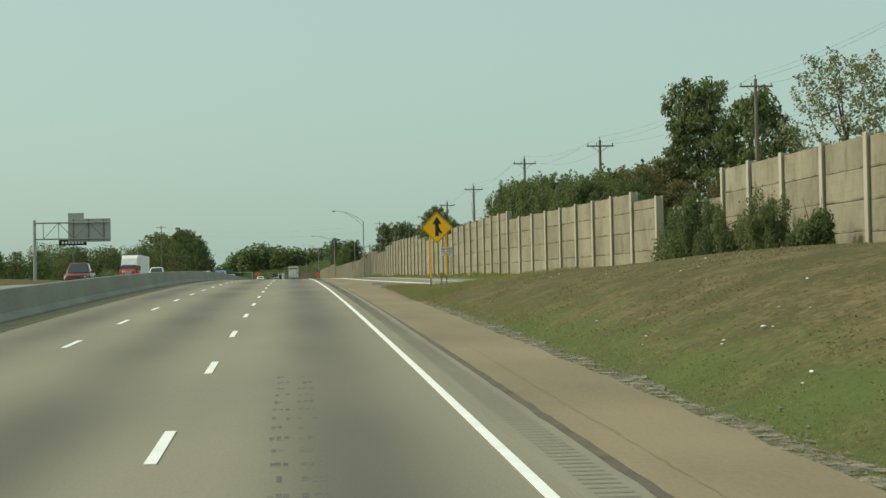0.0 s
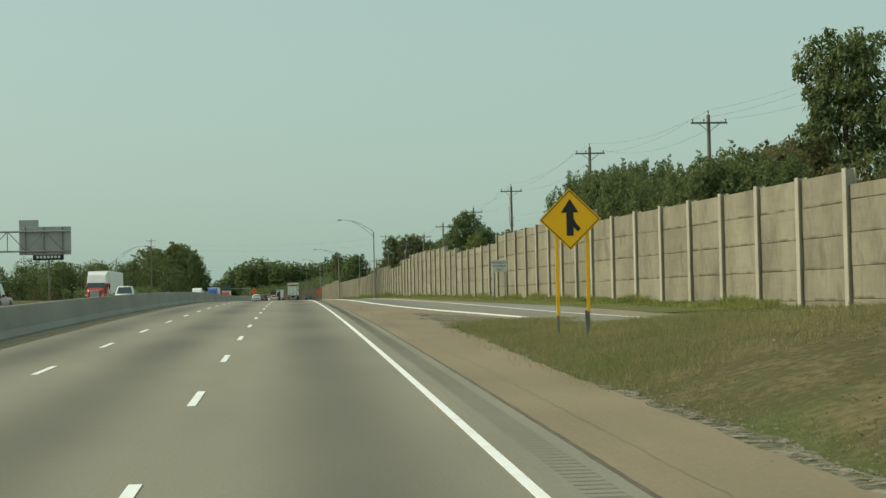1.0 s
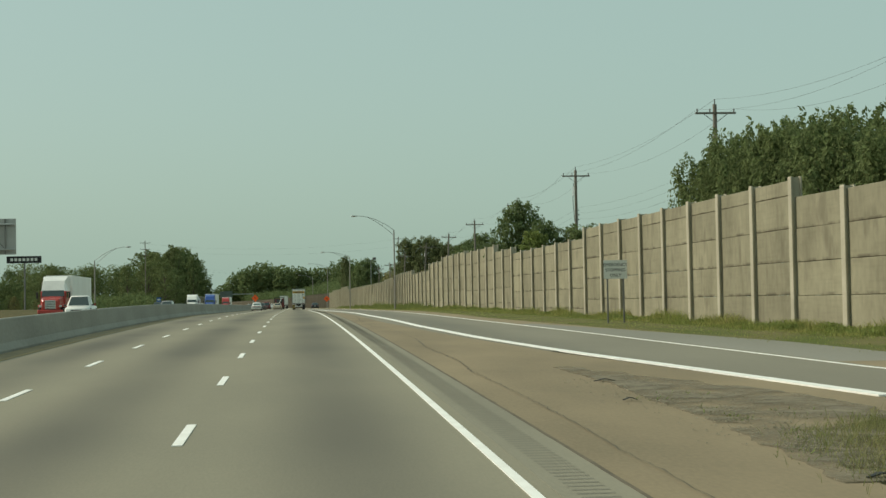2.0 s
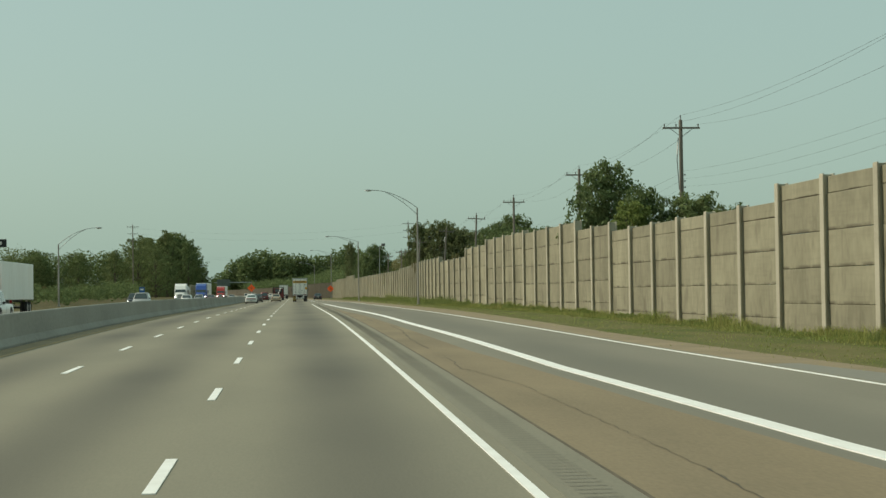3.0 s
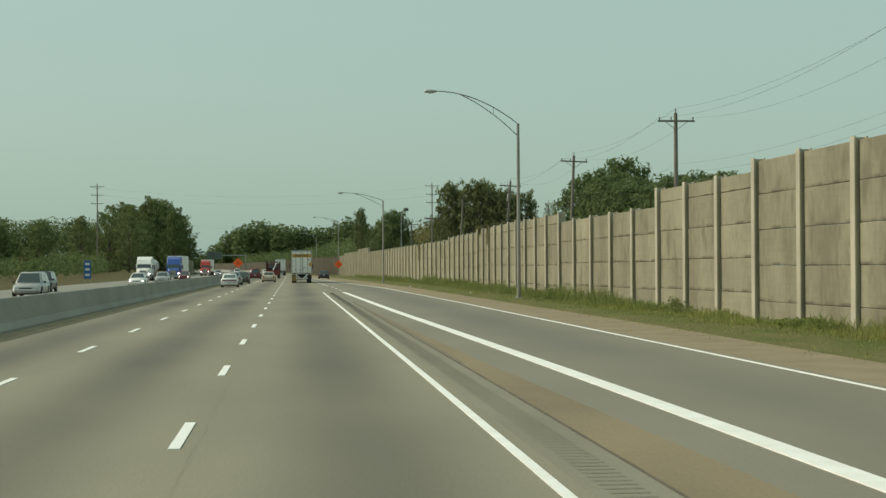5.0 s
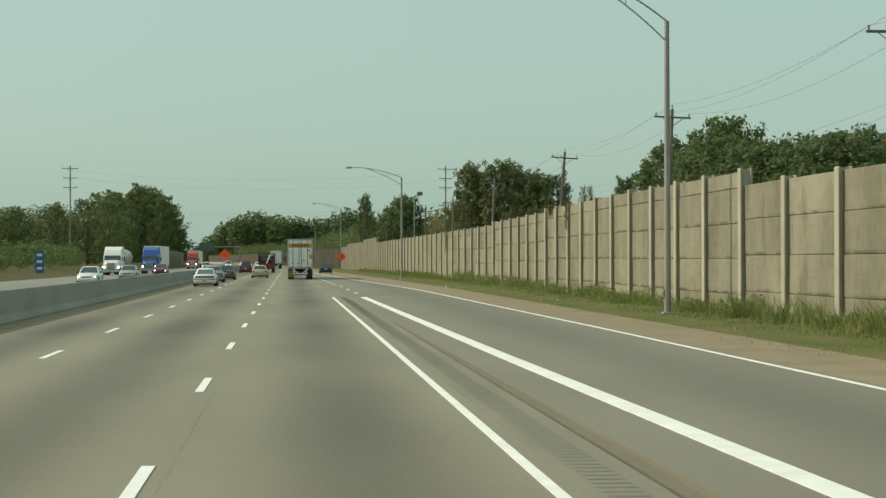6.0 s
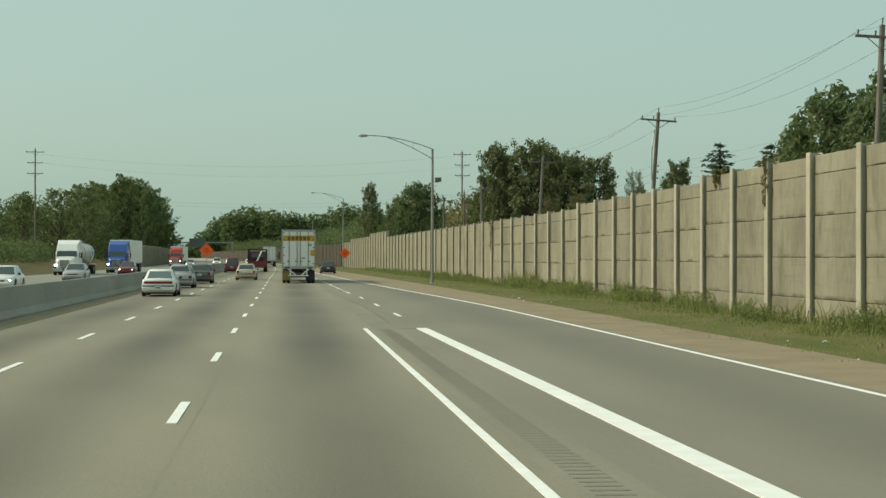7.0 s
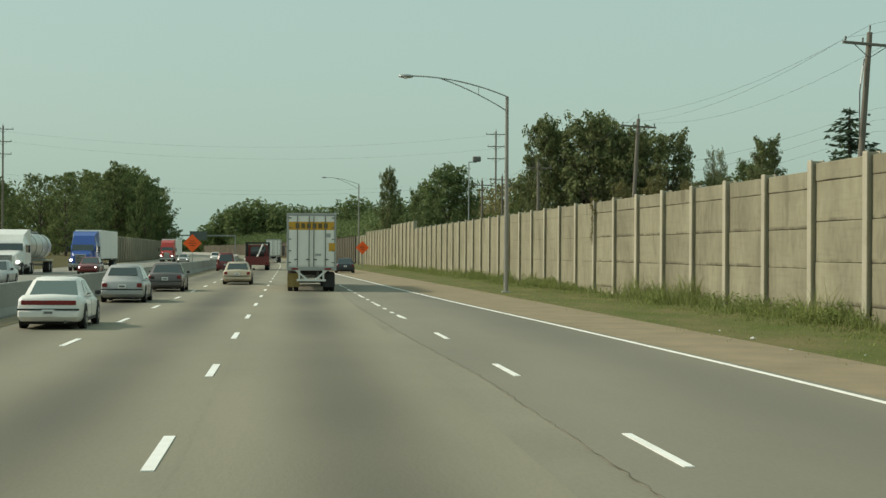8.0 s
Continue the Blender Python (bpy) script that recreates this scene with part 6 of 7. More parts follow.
def car(name, label, category, at, L, W, H, paint, style="sedan", group="traffic", wheel_r=0.31, glass=None, tail="corner", lit=False):
    """A car that faces +y, its rear bumper at y = 0, wheels on z = 0."""
    c = thing(name, label, category, group, at)
    glass = glass or M_CARGLASS
    hw = W / 2
    zb = 0.2 if style not in ("suv", "pickup") else 0.3
    belt = {"sedan": 0.62, "coupe": 0.63, "hatch": 0.6, "suv": 0.58, "pickup": 0.56, "van": 0.5}[style] * H
    deck = belt + (0.04 if style in ("sedan", "coupe") else 0.0)
    hood = belt - 0.05
    prof = {  # rear window foot, roof rear, roof front, windscreen foot, as shares of the length
        "sedan": (0.16, 0.27, 0.52, 0.68), "coupe": (0.19, 0.33, 0.54, 0.68), "hatch": (0.035, 0.17, 0.56, 0.74),
        "suv": (0.02, 0.08, 0.6, 0.73), "pickup": (0.4, 0.43, 0.62, 0.73), "van": (0.02, 0.05, 0.66, 0.84)}[style]
    rw, rr, rf, wf = (p * L for p in prof)
    body = part("body", softened([ring(0.0, hw * 0.9, zb + 0.12, 0.5 * belt + 0.1, deck - 0.12), ring(0.07, hw * 0.955, zb + 0.02, 0.5 * belt + 0.12, deck - 0.03), ring(0.35, hw * 0.985, zb, 0.5 * belt + 0.12, deck),
                              ring(L * 0.3, hw, zb, 0.5 * belt + 0.12, belt), ring(L * 0.68, hw, zb, 0.5 * belt + 0.12, belt), ring(L * 0.78, hw * 0.99, zb, 0.5 * belt + 0.1, hood),
                              ring(L * 0.92, hw * 0.95, zb, 0.5 * belt + 0.05, hood - 0.08), ring(L - 0.06, hw * 0.86, zb + 0.03, 0.45 * belt, hood - 0.17), ring(L, hw * 0.74, zb + 0.1, 0.42 * belt, hood - 0.24)]), paint, c, smooth=True)
    # greenhouse: roof, pillars and panes
    th, top = hw * (0.66 if style == "hatch" else 0.72), H
    b0 = belt - 0.02
    bt = hw * 0.93
    roof = bmesh.new()
    low = [(-bt, rw, b0), (bt, rw, b0), (bt, wf, b0), (-bt, wf, b0)]
    high = [(-th, rr, top - 0.045), (th, rr, top - 0.045), (th * 0.97, rf, top - 0.045), (-th * 0.97, rf, top - 0.045)]
    crown = [(-th * 0.82, rr + 0.12, top), (th * 0.82, rr + 0.12, top), (th * 0.8, rf - 0.12, top), (-th * 0.8, rf - 0.12, top)]
    lv, hv, cv = ([roof.verts.new(p) for p in s] for s in (low, high, crown))
    for i in range(4):
        j = (i + 1) % 4
        roof.faces.new((lv[i], lv[j], hv[j], hv[i]))
        roof.faces.new((hv[i], hv[j], cv[j], cv[i]))
    roof.faces.new(cv)
    bmesh.ops.recalc_face_normals(roof, faces=list(roof.faces))
    bmesh.ops.bevel(roof, geom=list(roof.edges), offset=0.045, segments=3, affect="EDGES", clamp_overlap=True)
    part("roof", roof, paint, c, smooth=True)

    def pane(a, b, cc, d, nm, u0=0.07, u1=0.93, v0=0.08, v1=0.9):
        a, b, cc, d = (Vector(p) for p in (a, b, cc, d))
        def at_(u, v):
            return a.lerp(b, u).lerp(d.lerp(cc, u), v)
        n = (b - a).cross(d - a).normalized()
        mid = (a + b + cc + d) / 4
        if n.dot(mid - Vector((0, (rw + wf) / 2, mid.z))) < 0:
            n = -n
        pts = [at_(u0, v0) + n * 0.008, at_(u1, v0) + n * 0.008, at_(u1, v1) + n * 0.008, at_(u0, v1) + n * 0.008]
        return part(nm, quad(pts), glass, c)
    pane(low[0], low[1], high[1], high[0], "rear_window", 0.09, 0.91, 0.34 if style == "hatch" else 0.08, 0.86)
    pane(low[3], low[2], high[2], high[3], "windscreen", 0.06, 0.94, 0.06, 0.93)
    for s in (0, 1):
        a, d = (low[1], high[1]) if s else (low[0], high[0])
        b, e = (low[2], high[2]) if s else (low[3], high[3])
        if style in ("pickup",):
            pane(a, b, e, d, "side_window", 0.12, 0.86)
        else:
            pane(a, b, e, d, "side_window", 0.13, 0.47)
            pane(a, b, e, d, "side_window", 0.51, 0.87)
    # trim
    part("rear_bumper", box(W * 0.93, 0.12, 0.2, (0, -0.01, zb + 0.2), 0.04), paint, c)
    part("bumper_strip", box(W * 0.94, 0.02, 0.05, (0, -0.075, zb + 0.33), 0.008), M_TRIM, c)
    part("front_bumper", box(W * 0.8, 0.14, 0.2, (0, L + 0.0, zb + 0.2), 0.05), paint, c)
    part("grille", box(W * 0.42, 0.03, 0.14, (0, L - 0.005, hood - 0.33), 0.01), M_TRIM, c)
    plate_ = part("number_plate", box(0.32, 0.015, 0.16, (0, -0.082 if style == "coupe" else -0.03, zb + (0.25 if style == "coupe" else 0.45)), 0.004), M_WHITE, c)
    part("plate_bar", box(0.22, 0.006, 0.06, (0, (-0.082 if style == "coupe" else -0.03) - 0.012, zb + (0.25 if style == "coupe" else 0.45))), M_DARKSTEEL, plate_)
    zt = deck - 0.2
    if tail == "band":
        part("tail_light", box(W * 0.83, 0.04, 0.12, (0, 0.0, zt + 0.01), 0.012), M_TAIL, c, "dark red full-width tail light band")
    else:
        for s in (-1, 1):
            part("tail_light", box(0.2 if tail == "corner" else 0.13, 0.1, 0.17 if tail == "corner" else 0.42, (s * hw * 0.78, 0.02, zt + (0 if tail == "corner" else 0.2)), 0.02), M_TAIL, c)
    for s in (-1, 1):
        part("headlight", box(0.32, 0.1, 0.13, (s * hw * 0.64, L - 0.06, hood - 0.27), 0.03), M_HEADLIT if lit else M_LAMP, c)
        part("mirror", box(0.17, 0.1, 0.13, (s * (hw + 0.07), wf - 0.22, belt + 0.06), 0.03), M_TRIM, c)
        part("door_seam", box(0.006, 0.012, belt - zb - 0.16, (s * (hw + 0.0005), L * 0.47, (belt + zb) / 2 - 0.02)), M_TRIM, c)
        part("sill", box(0.03, L * 0.46, 0.09, (s * hw * 0.965, L * 0.5, zb + 0.03), 0.01), M_TRIM, c)
        for y in (L * 0.2, L * 0.8):
            part("wheel_arch", tube((s * (hw * 0.97), y, wheel_r + 0.02), (s * (hw + 0.006), y, wheel_r + 0.02), wheel_r + 0.055, seg=18), M_TRIM, c)
            wheel(c, s * (hw - 0.085), y, wheel_r, 0.2)
    part("underbody", box(W * 0.8, L * 0.86, 0.12, (0, L / 2, zb - 0.01), 0.02), M_TRIM, c)
    if style == "pickup":
        # no bed is hollowed out; a flat black plate stands for its shade
        part("bed_dark_plate", box(W * 0.8, L * 0.33, 0.02, (0, L * 0.21, belt + 0.045), 0.004), M_TRIM, c)
    part("exhaust", tube((hw * 0.5, -0.04, zb), (hw * 0.5, 0.3, zb), 0.035, seg=8), M_DARKSTEEL, c)
    return c


def here(x, y, turn=0.0, drop=0.0):
    return Matrix.Translation((x, y, land(x, y) + 0.021 - drop)) @ pose(0, 0, 0, 0, 0, turn)


# ---- the traffic ahead, all going the camera's way
AHEAD = -19.0
car("coupe_car", "older white sedan with a full-width red tail light band", "car", here(-4.95, 351.0 + AHEAD), 4.5, 1.7, 1.36, P_WHITE, "coupe", tail="band", glass=M_CARGLASS_L, wheel_r=0.3)
car("hatchback_car", "silver hatchback with a tall rounded tail", "car", here(-5.3, 372.5 + AHEAD), 4.2, 1.74, 1.5, P_SILVER, "hatch", tail="corner")
car("sedan_car", "grey brown sedan in the fast lane", "car", here(-4.95, 389.5 + AHEAD), 4.7, 1.8, 1.45, P_GREY, "sedan")
car("sedan_car", "beige sedan in the middle lane", "car", here(-1.92, 406.5 + AHEAD), 4.6, 1.75, 1.4, P_BEIGE, "sedan")
car("van_car", "dark red minivan far ahead in the fast lane", "car", here(-5.2, 470 + AHEAD), 4.8, 1.9, 1.85, P_RED, "van", tail="high", wheel_r=0.34)
car("sedan_car", "dark blue black sedan in the merging lane", "car", here(6.5, 441), 4.5, 1.78, 1.42, P_BLACK, "sedan")


def trailer_wheels(parent, y, r=0.5):
    for s in (-1, 1):
        for x in (s * 1.08, s * 0.78):
            wheel(parent, x, y, r, 0.26, rim=x == s * 1.08)


def box_trailer(at, name, label, L=15.5, band=True, W=2.55, top=4.05):
    t = thing(name, label, "truck trailer", "traffic", at)
    floor = 1.15
    part("cargo_box", box(W, L, top - floor, (0, L / 2, (top + floor) / 2), 0.03), P_TRAILER, t)
    part("rear_frame", box(W + 0.01, 0.08, 0.14, (0, 0.0, top - 0.07), 0.01), M_STEEL, t)
    part("rear_frame", box(W + 0.01, 0.1, 0.2, (0, -0.01, floor + 0.03), 0.01), M_STEEL, t)
    for s in (-1, 1):
        part("corner_post", box(0.1, 0.09, top - floor - 0.2, (s * (W / 2 - 0.05), -0.005, (top + floor) / 2), 0.01), M_STEEL, t)
        d = part("rear_door", box(W / 2 - 0.13, 0.05, top - floor - 0.36, (s * (W / 4 - 0.045), -0.008, (top + floor) / 2 + 0.02), 0.012), P_TRAILER, t, "white ribbed cargo door")
        for bx in (0.12, 0.72):
            part("lock_rod", tube((s * bx, -0.06, floor + 0.14), (s * bx, -0.06, top - 0.16), 0.025, seg=6), M_DARKSTEEL, d)
            part("rod_bracket", box(0.2, 0.05, 0.06, (s * (bx + 0.06), -0.06, floor + 0.5), 0.008), M_DARKSTEEL, d)
        for hz in (0.2, 0.8, 1.4, 2.0, 2.5):
            part("hinge", box(0.14, 0.04, 0.05, (s * (W / 2 - 0.17), -0.05, floor + 0.15 + hz), 0.006), M_DARKSTEEL, d)
        part("tail_light", box(0.34, 0.04, 0.1, (s * 0.85, -0.07, floor + 0.02), 0.01), M_TAIL, t)
        part("mudflap", box(0.62, 0.02, 0.72, (s * 0.92, 0.55, 0.58), 0.004), M_DIRTY if s < 0 else M_TRIM, t, "mud-stained yellow flap" if s < 0 else "black rubber flap")
        part("brace", tube((s * 0.8, -0.02, floor - 0.05), (s * 0.2, -0.02, 0.6), 0.05, seg=6), M_WHITE, t, "white slanted guard brace")
        part("guard_upright", box(0.09, 0.07, 0.5, (s * 0.62, -0.03, 0.85), 0.008), M_WHITE, t)
    part("guard_bar", box(1.5, 0.09, 0.1, (0, -0.03, 0.58), 0.01), M_WHITE, t, "white underride guard bar")
    if band:
        part("band", box(W - 0.22, 0.006, 0.42, (0, -0.037, top - 0.66)), M_AMBER, t, "amber band along the top of the doors")
        for i in range(6):
            part("letter_bar", box(0.2, 0.006, 0.26, (-0.72 + i * 0.29, -0.043, top - 0.66)), mat("dark_letter_bar", (0.14, 0.1, 0.04), rough=0.6) if i == 0 else bpy.data.materials["dark_letter_bar"], t)
        part("placard", box(0.34, 0.006, 0.42, (W / 2 - 0.22, -0.05, floor + 1.15)), M_AMBER, t, "amber placard on the door")
        part("decal", box(0.26, 0.006, 0.2, (0.85, -0.04, floor + 1.75)), M_STEEL, t)
        part("decal", box(0.3, 0.006, 0.12, (0.35, -0.04, floor + 0.75)), M_STEEL, t)
    for y in (1.2, 2.45):
        trailer_wheels(t, y)
        part("axle", tube((-1.0, y, 0.5), (1.0, y, 0.5), 0.07, seg=8), M_TRIM, t)
    for s in (-1, 1):
        part("frame_rail", box(0.12, L - 1, 0.2, (s * 0.45, L / 2, floor - 0.1)), M_TRIM, t)
    part("landing_leg", box(0.14, 0.14, 0.8, (0.5, L - 3.2, 0.75)), M_DARKSTEEL, t)
    part("landing_leg", box(0.14, 0.14, 0.8, (-0.5, L - 3.2, 0.75)), M_DARKSTEEL, t)
    return t


def tractor(at, name, label, paint, W=2.45, roof_paint=None, lit=True, high=3.75):
    """A conventional truck tractor that faces +y, with a sleeper, its rear end at y = 0."""
    t = thing(name, label, "truck", "traffic", at)
    rp = roof_paint or paint
    hw = W / 2
    part("hood", loft([ring(4.4, hw * 0.82, 0.75, 1.3, 2.0), ring(5.4, hw * 0.8, 0.7, 1.3, 1.9), ring(6.2, hw * 0.72, 0.7, 1.2, 1.72), ring(6.4, hw * 0.6, 0.78, 1.15, 1.55)]), paint, t)
    part("cab", loft([[(-hw, 1.6, 0.95), (-hw, 1.6, 2.5), (hw, 1.6, 2.5), (hw, 1.6, 0.95)], [(-hw, 4.3, 0.85), (-hw * 0.98, 4.3, 2.5), (hw * 0.98, 4.3, 2.5), (hw, 4.3, 0.85)], [(-hw * 0.95, 4.65, 0.85), (-hw * 0.9, 4.45, 2.3), (hw * 0.9, 4.45, 2.3), (hw * 0.95, 4.65, 0.85)]]), paint, t)
    part("sleeper_roof", loft([[(-hw, 1.6, 2.5), (-hw * 0.96, 1.6, high), (hw * 0.96, 1.6, high), (hw, 1.6, 2.5)], [(-hw, 2.6, 2.5), (-hw * 0.95, 2.6, high + 0.03), (hw * 0.95, 2.6, high + 0.03), (hw, 2.6, 2.5)], [(-hw * 0.98, 3.9, 2.5), (-hw * 0.82, 3.7, high - 0.4), (hw * 0.82, 3.7, high - 0.4), (hw * 0.98, 3.9, 2.5)], [(-hw * 0.94, 4.3, 2.5), (-hw * 0.8, 4.15, 2.75), (hw * 0.8, 4.15, 2.75), (hw * 0.94, 4.3, 2.5)]]), rp, t, "tall white wind-deflecting roof" if roof_paint else "")
    part("windscreen", quad([(-hw * 0.86, 4.62, 1.98), (hw * 0.86, 4.62, 1.98), (hw * 0.83, 4.40, 2.56), (-hw * 0.83, 4.40, 2.56)], 0.03), M_CARGLASS, t)
    for s in (-1, 1):
        part("side_window", quad([(s * (hw + 0.004), 3.1, 1.85), (s * (hw + 0.004), 4.1, 1.85), (s * (hw - 0.01), 4.0, 2.42), (s * (hw - 0.01), 3.1, 2.42)], 0.02), M_CARGLASS, t)
        part("headlight", box(0.36, 0.1, 0.2, (s * hw * 0.72, 6.24, 1.05), 0.03), M_HEADLIT if lit else M_LAMP, t)
        part("mirror", box(0.16, 0.12, 0.62, (s * (hw + 0.3), 4.35, 2.1), 0.03), M_TRIM, t)
        part("mirror_arm", tube((s * hw, 4.3, 2.35), (s * (hw + 0.3), 4.35, 2.35), 0.02, seg=5), M_TRIM, t)
        part("fuel_tank", tube((s * 0.95, 2.0, 0.75), (s * 0.95, 3.6, 0.75), 0.3, seg=14), M_CHROME, t)
        part("fender", box(0.34, 1.15, 0.3, (s * hw * 0.85, 5.5, 1.08), 0.1), paint, t)
        wheel(t, s * (hw - 0.16), 5.45, 0.5, 0.3)
        for y in (0.7, 1.95):
            wheel(t, s * 0.98, y, 0.5, 0.5)
        part("stack", tube((s * (hw - 0.12), 1.5, 1.2), (s * (hw - 0.12), 1.5, high + 0.05), 0.07, seg=10), M_CHROME, t)
    part("grille", box(1.0, 0.06, 0.85, (0, 6.4, 1.2), 0.03), M_CHROME, t)
    for i in range(5):
        part("grille_bar", box(0.86, 0.02, 0.05, (0, 6.44, 0.88 + i * 0.16)), M_TRIM, t)
    part("front_bumper", box(W * 0.97, 0.22, 0.34, (0, 6.42, 0.55), 0.06), M_CHROME if not roof_paint else paint, t)
    part("chassis", box(0.9, 6.0, 0.24, (0, 3.0, 0.8)), M_TRIM, t)
    part("fifth_wheel", tube((0, 1.3, 0.92), (0, 1.3, 1.08), 0.5, seg=14), M_TRIM, t)
    return t


TX = 2.4
box_trailer(here(TX, 391.0 + AHEAD), "box_trailer", "white box trailer with amber band and white guard braces")
tractor(here(TX, 391.0 + AHEAD + 12.2), "truck_tractor", "white truck tractor that pulls the box trailer", P_WHITE, lit=False, high=3.6)


# ---- a dark red hauler with an open frame, and a white box truck
def hauler(at):
    t = thing("hauler_truck", "dark red flatbed hauler with an open dark frame", "truck", "traffic", at)
    part("bed", box(2.5, 6.5, 0.35, (0, 3.3, 1.05), 0.04), P_RED, t)
    part("tail_board", box(2.5, 0.12, 0.9, (0, 0.05, 1.0), 0.03), P_RED, t)
    for s in (-1, 1):
        for y in (0.15, 2.3, 4.4, 6.4):
            part("stake_post", box(0.14, 0.14, 1.75, (s * 1.18, y, 2.05), 0.02), M_TRIM, t)
        part("top_rail", box(0.14, 6.5, 0.16, (s * 1.18, 3.3, 2.9), 0.02), M_TRIM, t)
        part("side_board", box(0.08, 6.4, 0.8, (s * 1.2, 3.3, 1.6), 0.02), P_RED, t)
        part("tail_light", box(0.25, 0.05, 0.12, (s * 1.0, -0.03, 0.75), 0.01), M_TAIL, t)
    part("rear_rail", box(2.5, 0.14, 0.16, (0, 0.12, 2.9), 0.02), M_TRIM, t)
    part("boom", tube((-0.1, 0.6, 1.2), (0.55, 1.4, 2.75), 0.09, seg=8), M_WHITE, t, "pale slanted boom")
    part("drum", tube((-0.7, 1.6, 1.7), (0.7, 1.6, 1.7), 0.42, seg=14), M_TRIM, t)
    part("cab", loft([[(-1.15, 7.0, 0.8), (-1.1, 7.0, 2.7), (1.1, 7.0, 2.7), (1.15, 7.0, 0.8)], [(-1.15, 8.6, 0.8), (-1.05, 8.4, 2.65), (1.05, 8.4, 2.65), (1.15, 8.6, 0.8)], [(-1.1, 9.6, 0.8), (-1.05, 9.4, 1.6), (1.05, 9.4, 1.6), (1.1, 9.6, 0.8)]]), P_RED, t)
    part("rear_window", quad([(-0.8, 6.98, 1.9), (0.8, 6.98, 1.9), (0.8, 6.98, 2.5), (-0.8, 6.98, 2.5)], 0.03), M_CARGLASS, t)
    for y in (1.3, 2.5, 8.7):
        for s in (-1, 1):
            wheel(t, s * 1.0, y, 0.48, 0.42)
    part("chassis", box(0.9, 9.0, 0.3, (0, 4.6, 0.75)), M_TRIM, t)


hauler(here(-2.2, 478 + AHEAD))
box_trailer(here(-1.7, 585 + AHEAD), "box_trailer", "plain white box trailer far ahead", band=False)
tractor(here(-1.7, 585 + AHEAD + 12.2), "truck_tractor", "distant white truck tractor in the middle lane", P_WHITE, lit=False)
car("hatchback_car", "small white hatchback far ahead in the fast lane", "car", here(-5.2, 545), 4.1, 1.72, 1.5, P_WHITE, "hatch", tail="high")

# ---- oncoming traffic behind the barrier; it stands a little lower than this carriageway
LOW = 0.0
T180 = 180


def oncoming(x, y):
    return here(x, y, T180, LOW)


tractor(oncoming(-21.4, 210 + 6.4), "truck_tractor", "red truck tractor with tall white roof, coming the other way", P_BRIGHTRED, roof_paint=P_WHITE, lit=False, high=3.9)
box_trailer(oncoming(-21.4, 210 + 6.4 + 14.0), "box_trailer", "pale grey box trailer behind a red tractor", band=False, L=14.5)
car("pickup_truck", "white pickup truck coming the other way", "pickup", oncoming(-15.2, 187), 5.4, 1.98, 1.8, P_WHITE, "pickup", tail="high", wheel_r=0.38)
car("pickup_truck", "dark red pickup truck going by behind the barrier", "pickup", oncoming(-15.0, 111), 5.4, 1.95, 1.8, P_RED, "pickup", tail="high", wheel_r=0.38)
car("suv_car", "dark sport utility car with lit headlamps", "car", oncoming(-19.6, 312), 4.7, 1.9, 1.72, P_BLACK, "suv", tail="high", wheel_r=0.36, lit=True)
car("suv_car", "pale silver sport utility car coming the other way", "car", oncoming(-16.2, 285), 4.7, 1.9, 1.72, P_SILVER, "suv", tail="high", wheel_r=0.36)
car("sedan_car", "white sedan with lit headlamps coming the other way", "car", oncoming(-15.5, 352), 4.6, 1.8, 1.45, P_WHITE, "sedan", lit=True)
car("sedan_car", "silver sedan coming the other way", "car", oncoming(-15.6, 386), 4.6, 1.8, 1.45, P_SILVER, "sedan")
car("sedan_car", "dark red sedan with lit headlamps coming the other way", "car", oncoming(-15.8, 431), 4.6, 1.8, 1.45, P_RED, "sedan", lit=True)


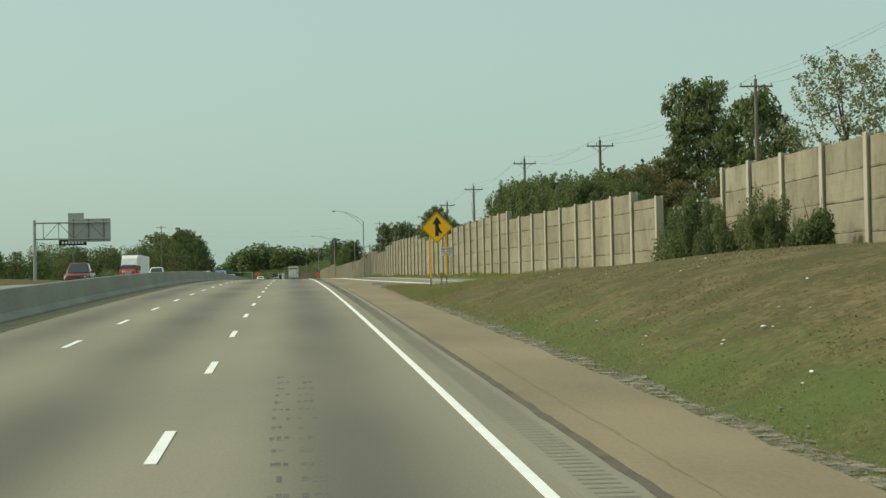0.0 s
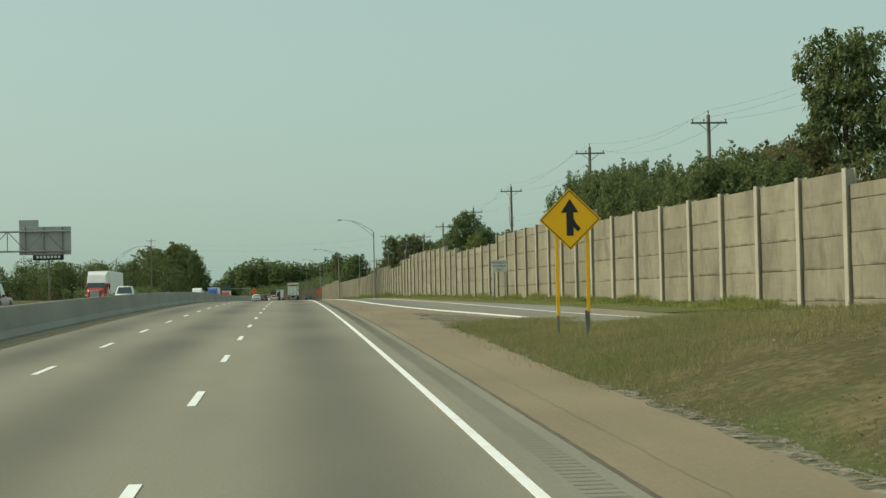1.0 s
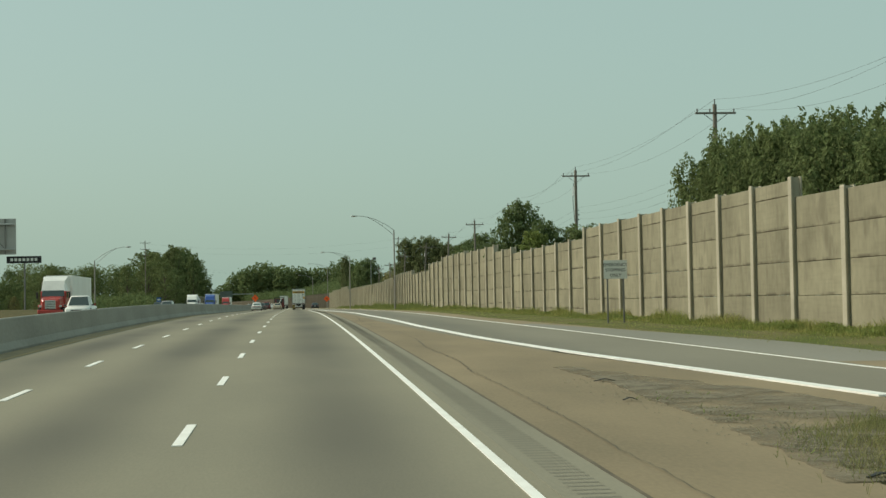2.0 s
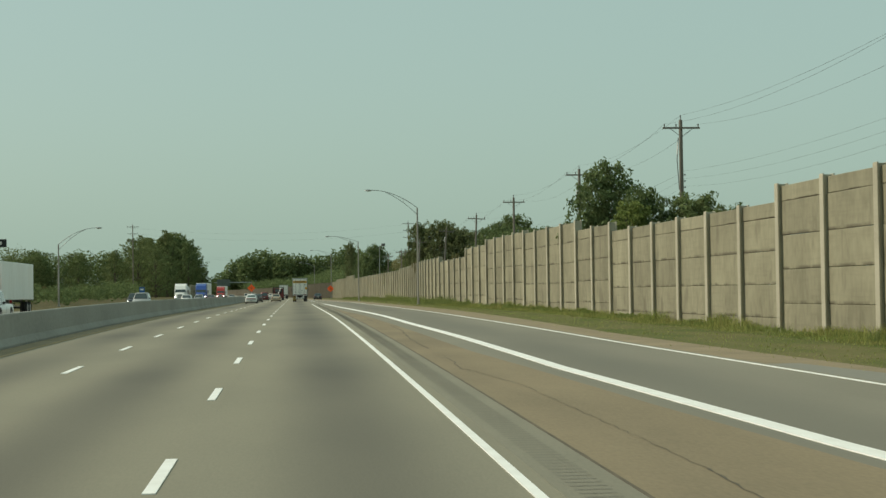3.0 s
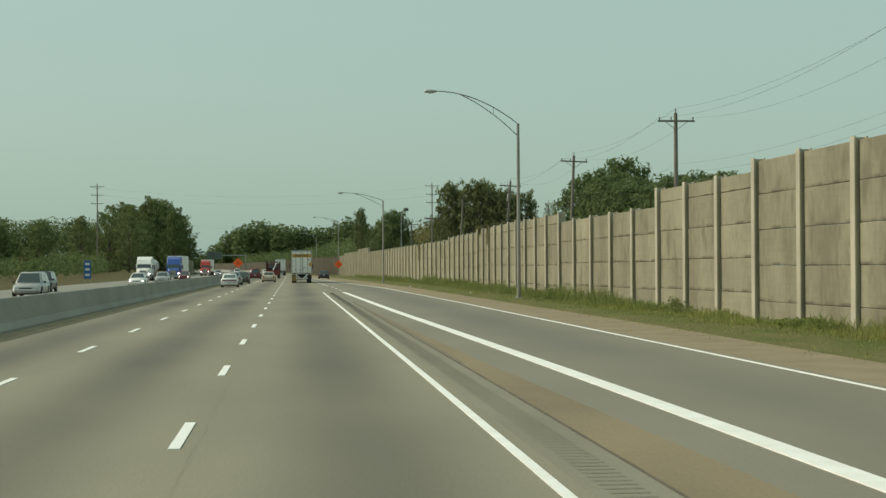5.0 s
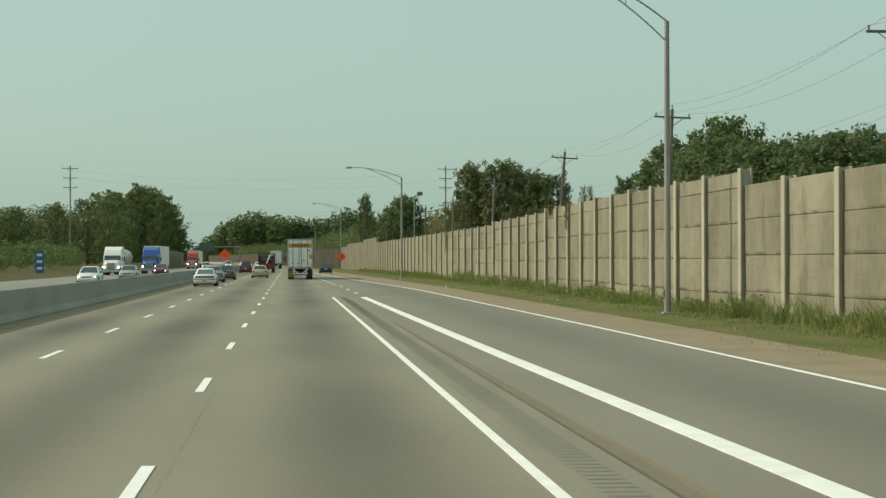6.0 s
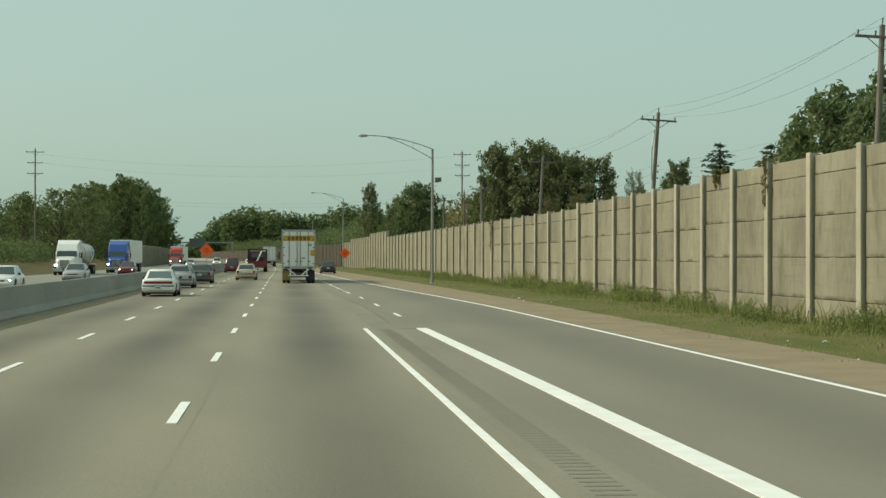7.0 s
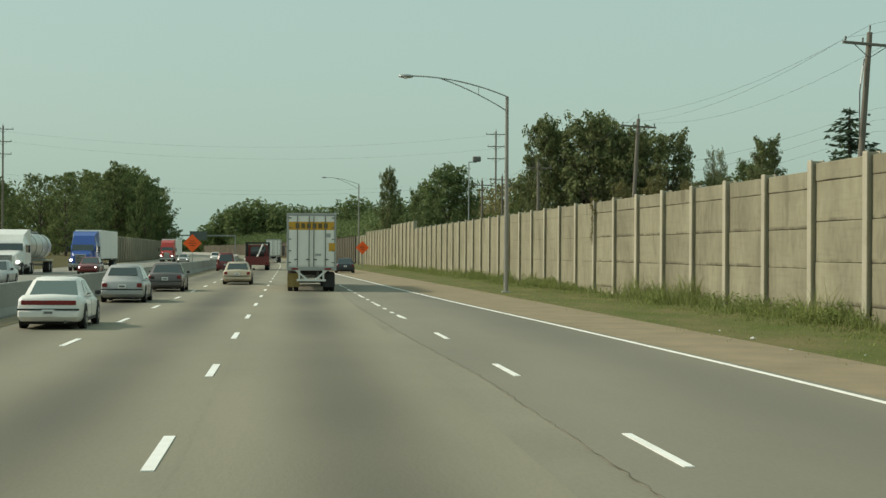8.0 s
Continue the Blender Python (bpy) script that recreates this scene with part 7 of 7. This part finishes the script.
def tanker(at):
    t = thing("tank_trailer", "polished pale tank trailer behind a white tractor", "truck trailer", "traffic", at)
    L = 11.5
    bm = bmesh.new()
    rings = []
    for y, r in ((0.0, 0.55), (0.12, 0.9), (0.4, 1.08), (L / 2, 1.12), (L - 0.4, 1.08), (L - 0.12, 0.9), (L, 0.55)):
        rings.append([(math.cos(a * math.pi / 12) * r, y, 2.35 + math.sin(a * math.pi / 12) * r * 1.02) for a in range(24)])
    bm.free()
    part("tank", loft(rings), M_TANK, t, smooth=True)
    for y in (2.5, 5.7, 9.0):
        part("tank_rib", tube((0, y - 0.05, 2.35), (0, y + 0.05, 2.35), 1.15, seg=24), M_STEEL, t)
    part("walkway", box(0.5, 7.0, 0.06, (0, L / 2, 3.52), 0.01), M_DARKSTEEL, t)
    for y in (3.0, 5.5, 8.0):
        part("hatch", tube((0, y, 3.45), (0, y, 3.68), 0.26, seg=12), M_STEEL, t)
    for s in (-1, 1):
        part("frame_rail", box(0.14, L - 0.6, 0.25, (s * 0.5, L / 2, 1.15)), M_DARKSTEEL, t)
        part("mudguard", box(0.6, 2.9, 0.06, (s * 0.95, 1.7, 1.12), 0.02), M_WHITE, t)
    for y in (1.0, 2.3):
        trailer_wheels(t, y)
    part("rear_bumper", box(2.3, 0.12, 0.2, (0, 0.1, 0.7), 0.02), M_STEEL, t)


tractor(oncoming(-21.6, 421 + 6.4), "truck_tractor", "white truck tractor with lit headlamps, pulling a tank", P_WHITE, high=3.7)
tanker(oncoming(-21.6, 421 + 6.4 + 11.2))
tractor(oncoming(-18.9, 446 + 6.4), "truck_tractor", "blue truck tractor coming the other way", P_BLUE, high=3.85)
box_trailer(oncoming(-18.9, 446 + 6.4 + 14.6), "box_trailer", "pale grey box trailer behind a blue tractor", band=False, L=15.2)
tractor(oncoming(-20.5, 580), "truck_tractor", "distant red truck tractor with lit headlamps", P_BRIGHTRED, high=3.8)
box_trailer(oncoming(-20.5, 594.6), "box_trailer", "distant pale box trailer behind a red tractor", band=False)
car("sedan_car", "distant pale sedan with lit headlamps", "car", oncoming(-16.5, 560), 4.6, 1.8, 1.45, P_SILVER, "sedan", lit=True)
car("suv_car", "distant white sport utility car", "car", oncoming(-13.8, 615), 4.7, 1.9, 1.72, P_WHITE, "suv", lit=True, tail="high", wheel_r=0.36)
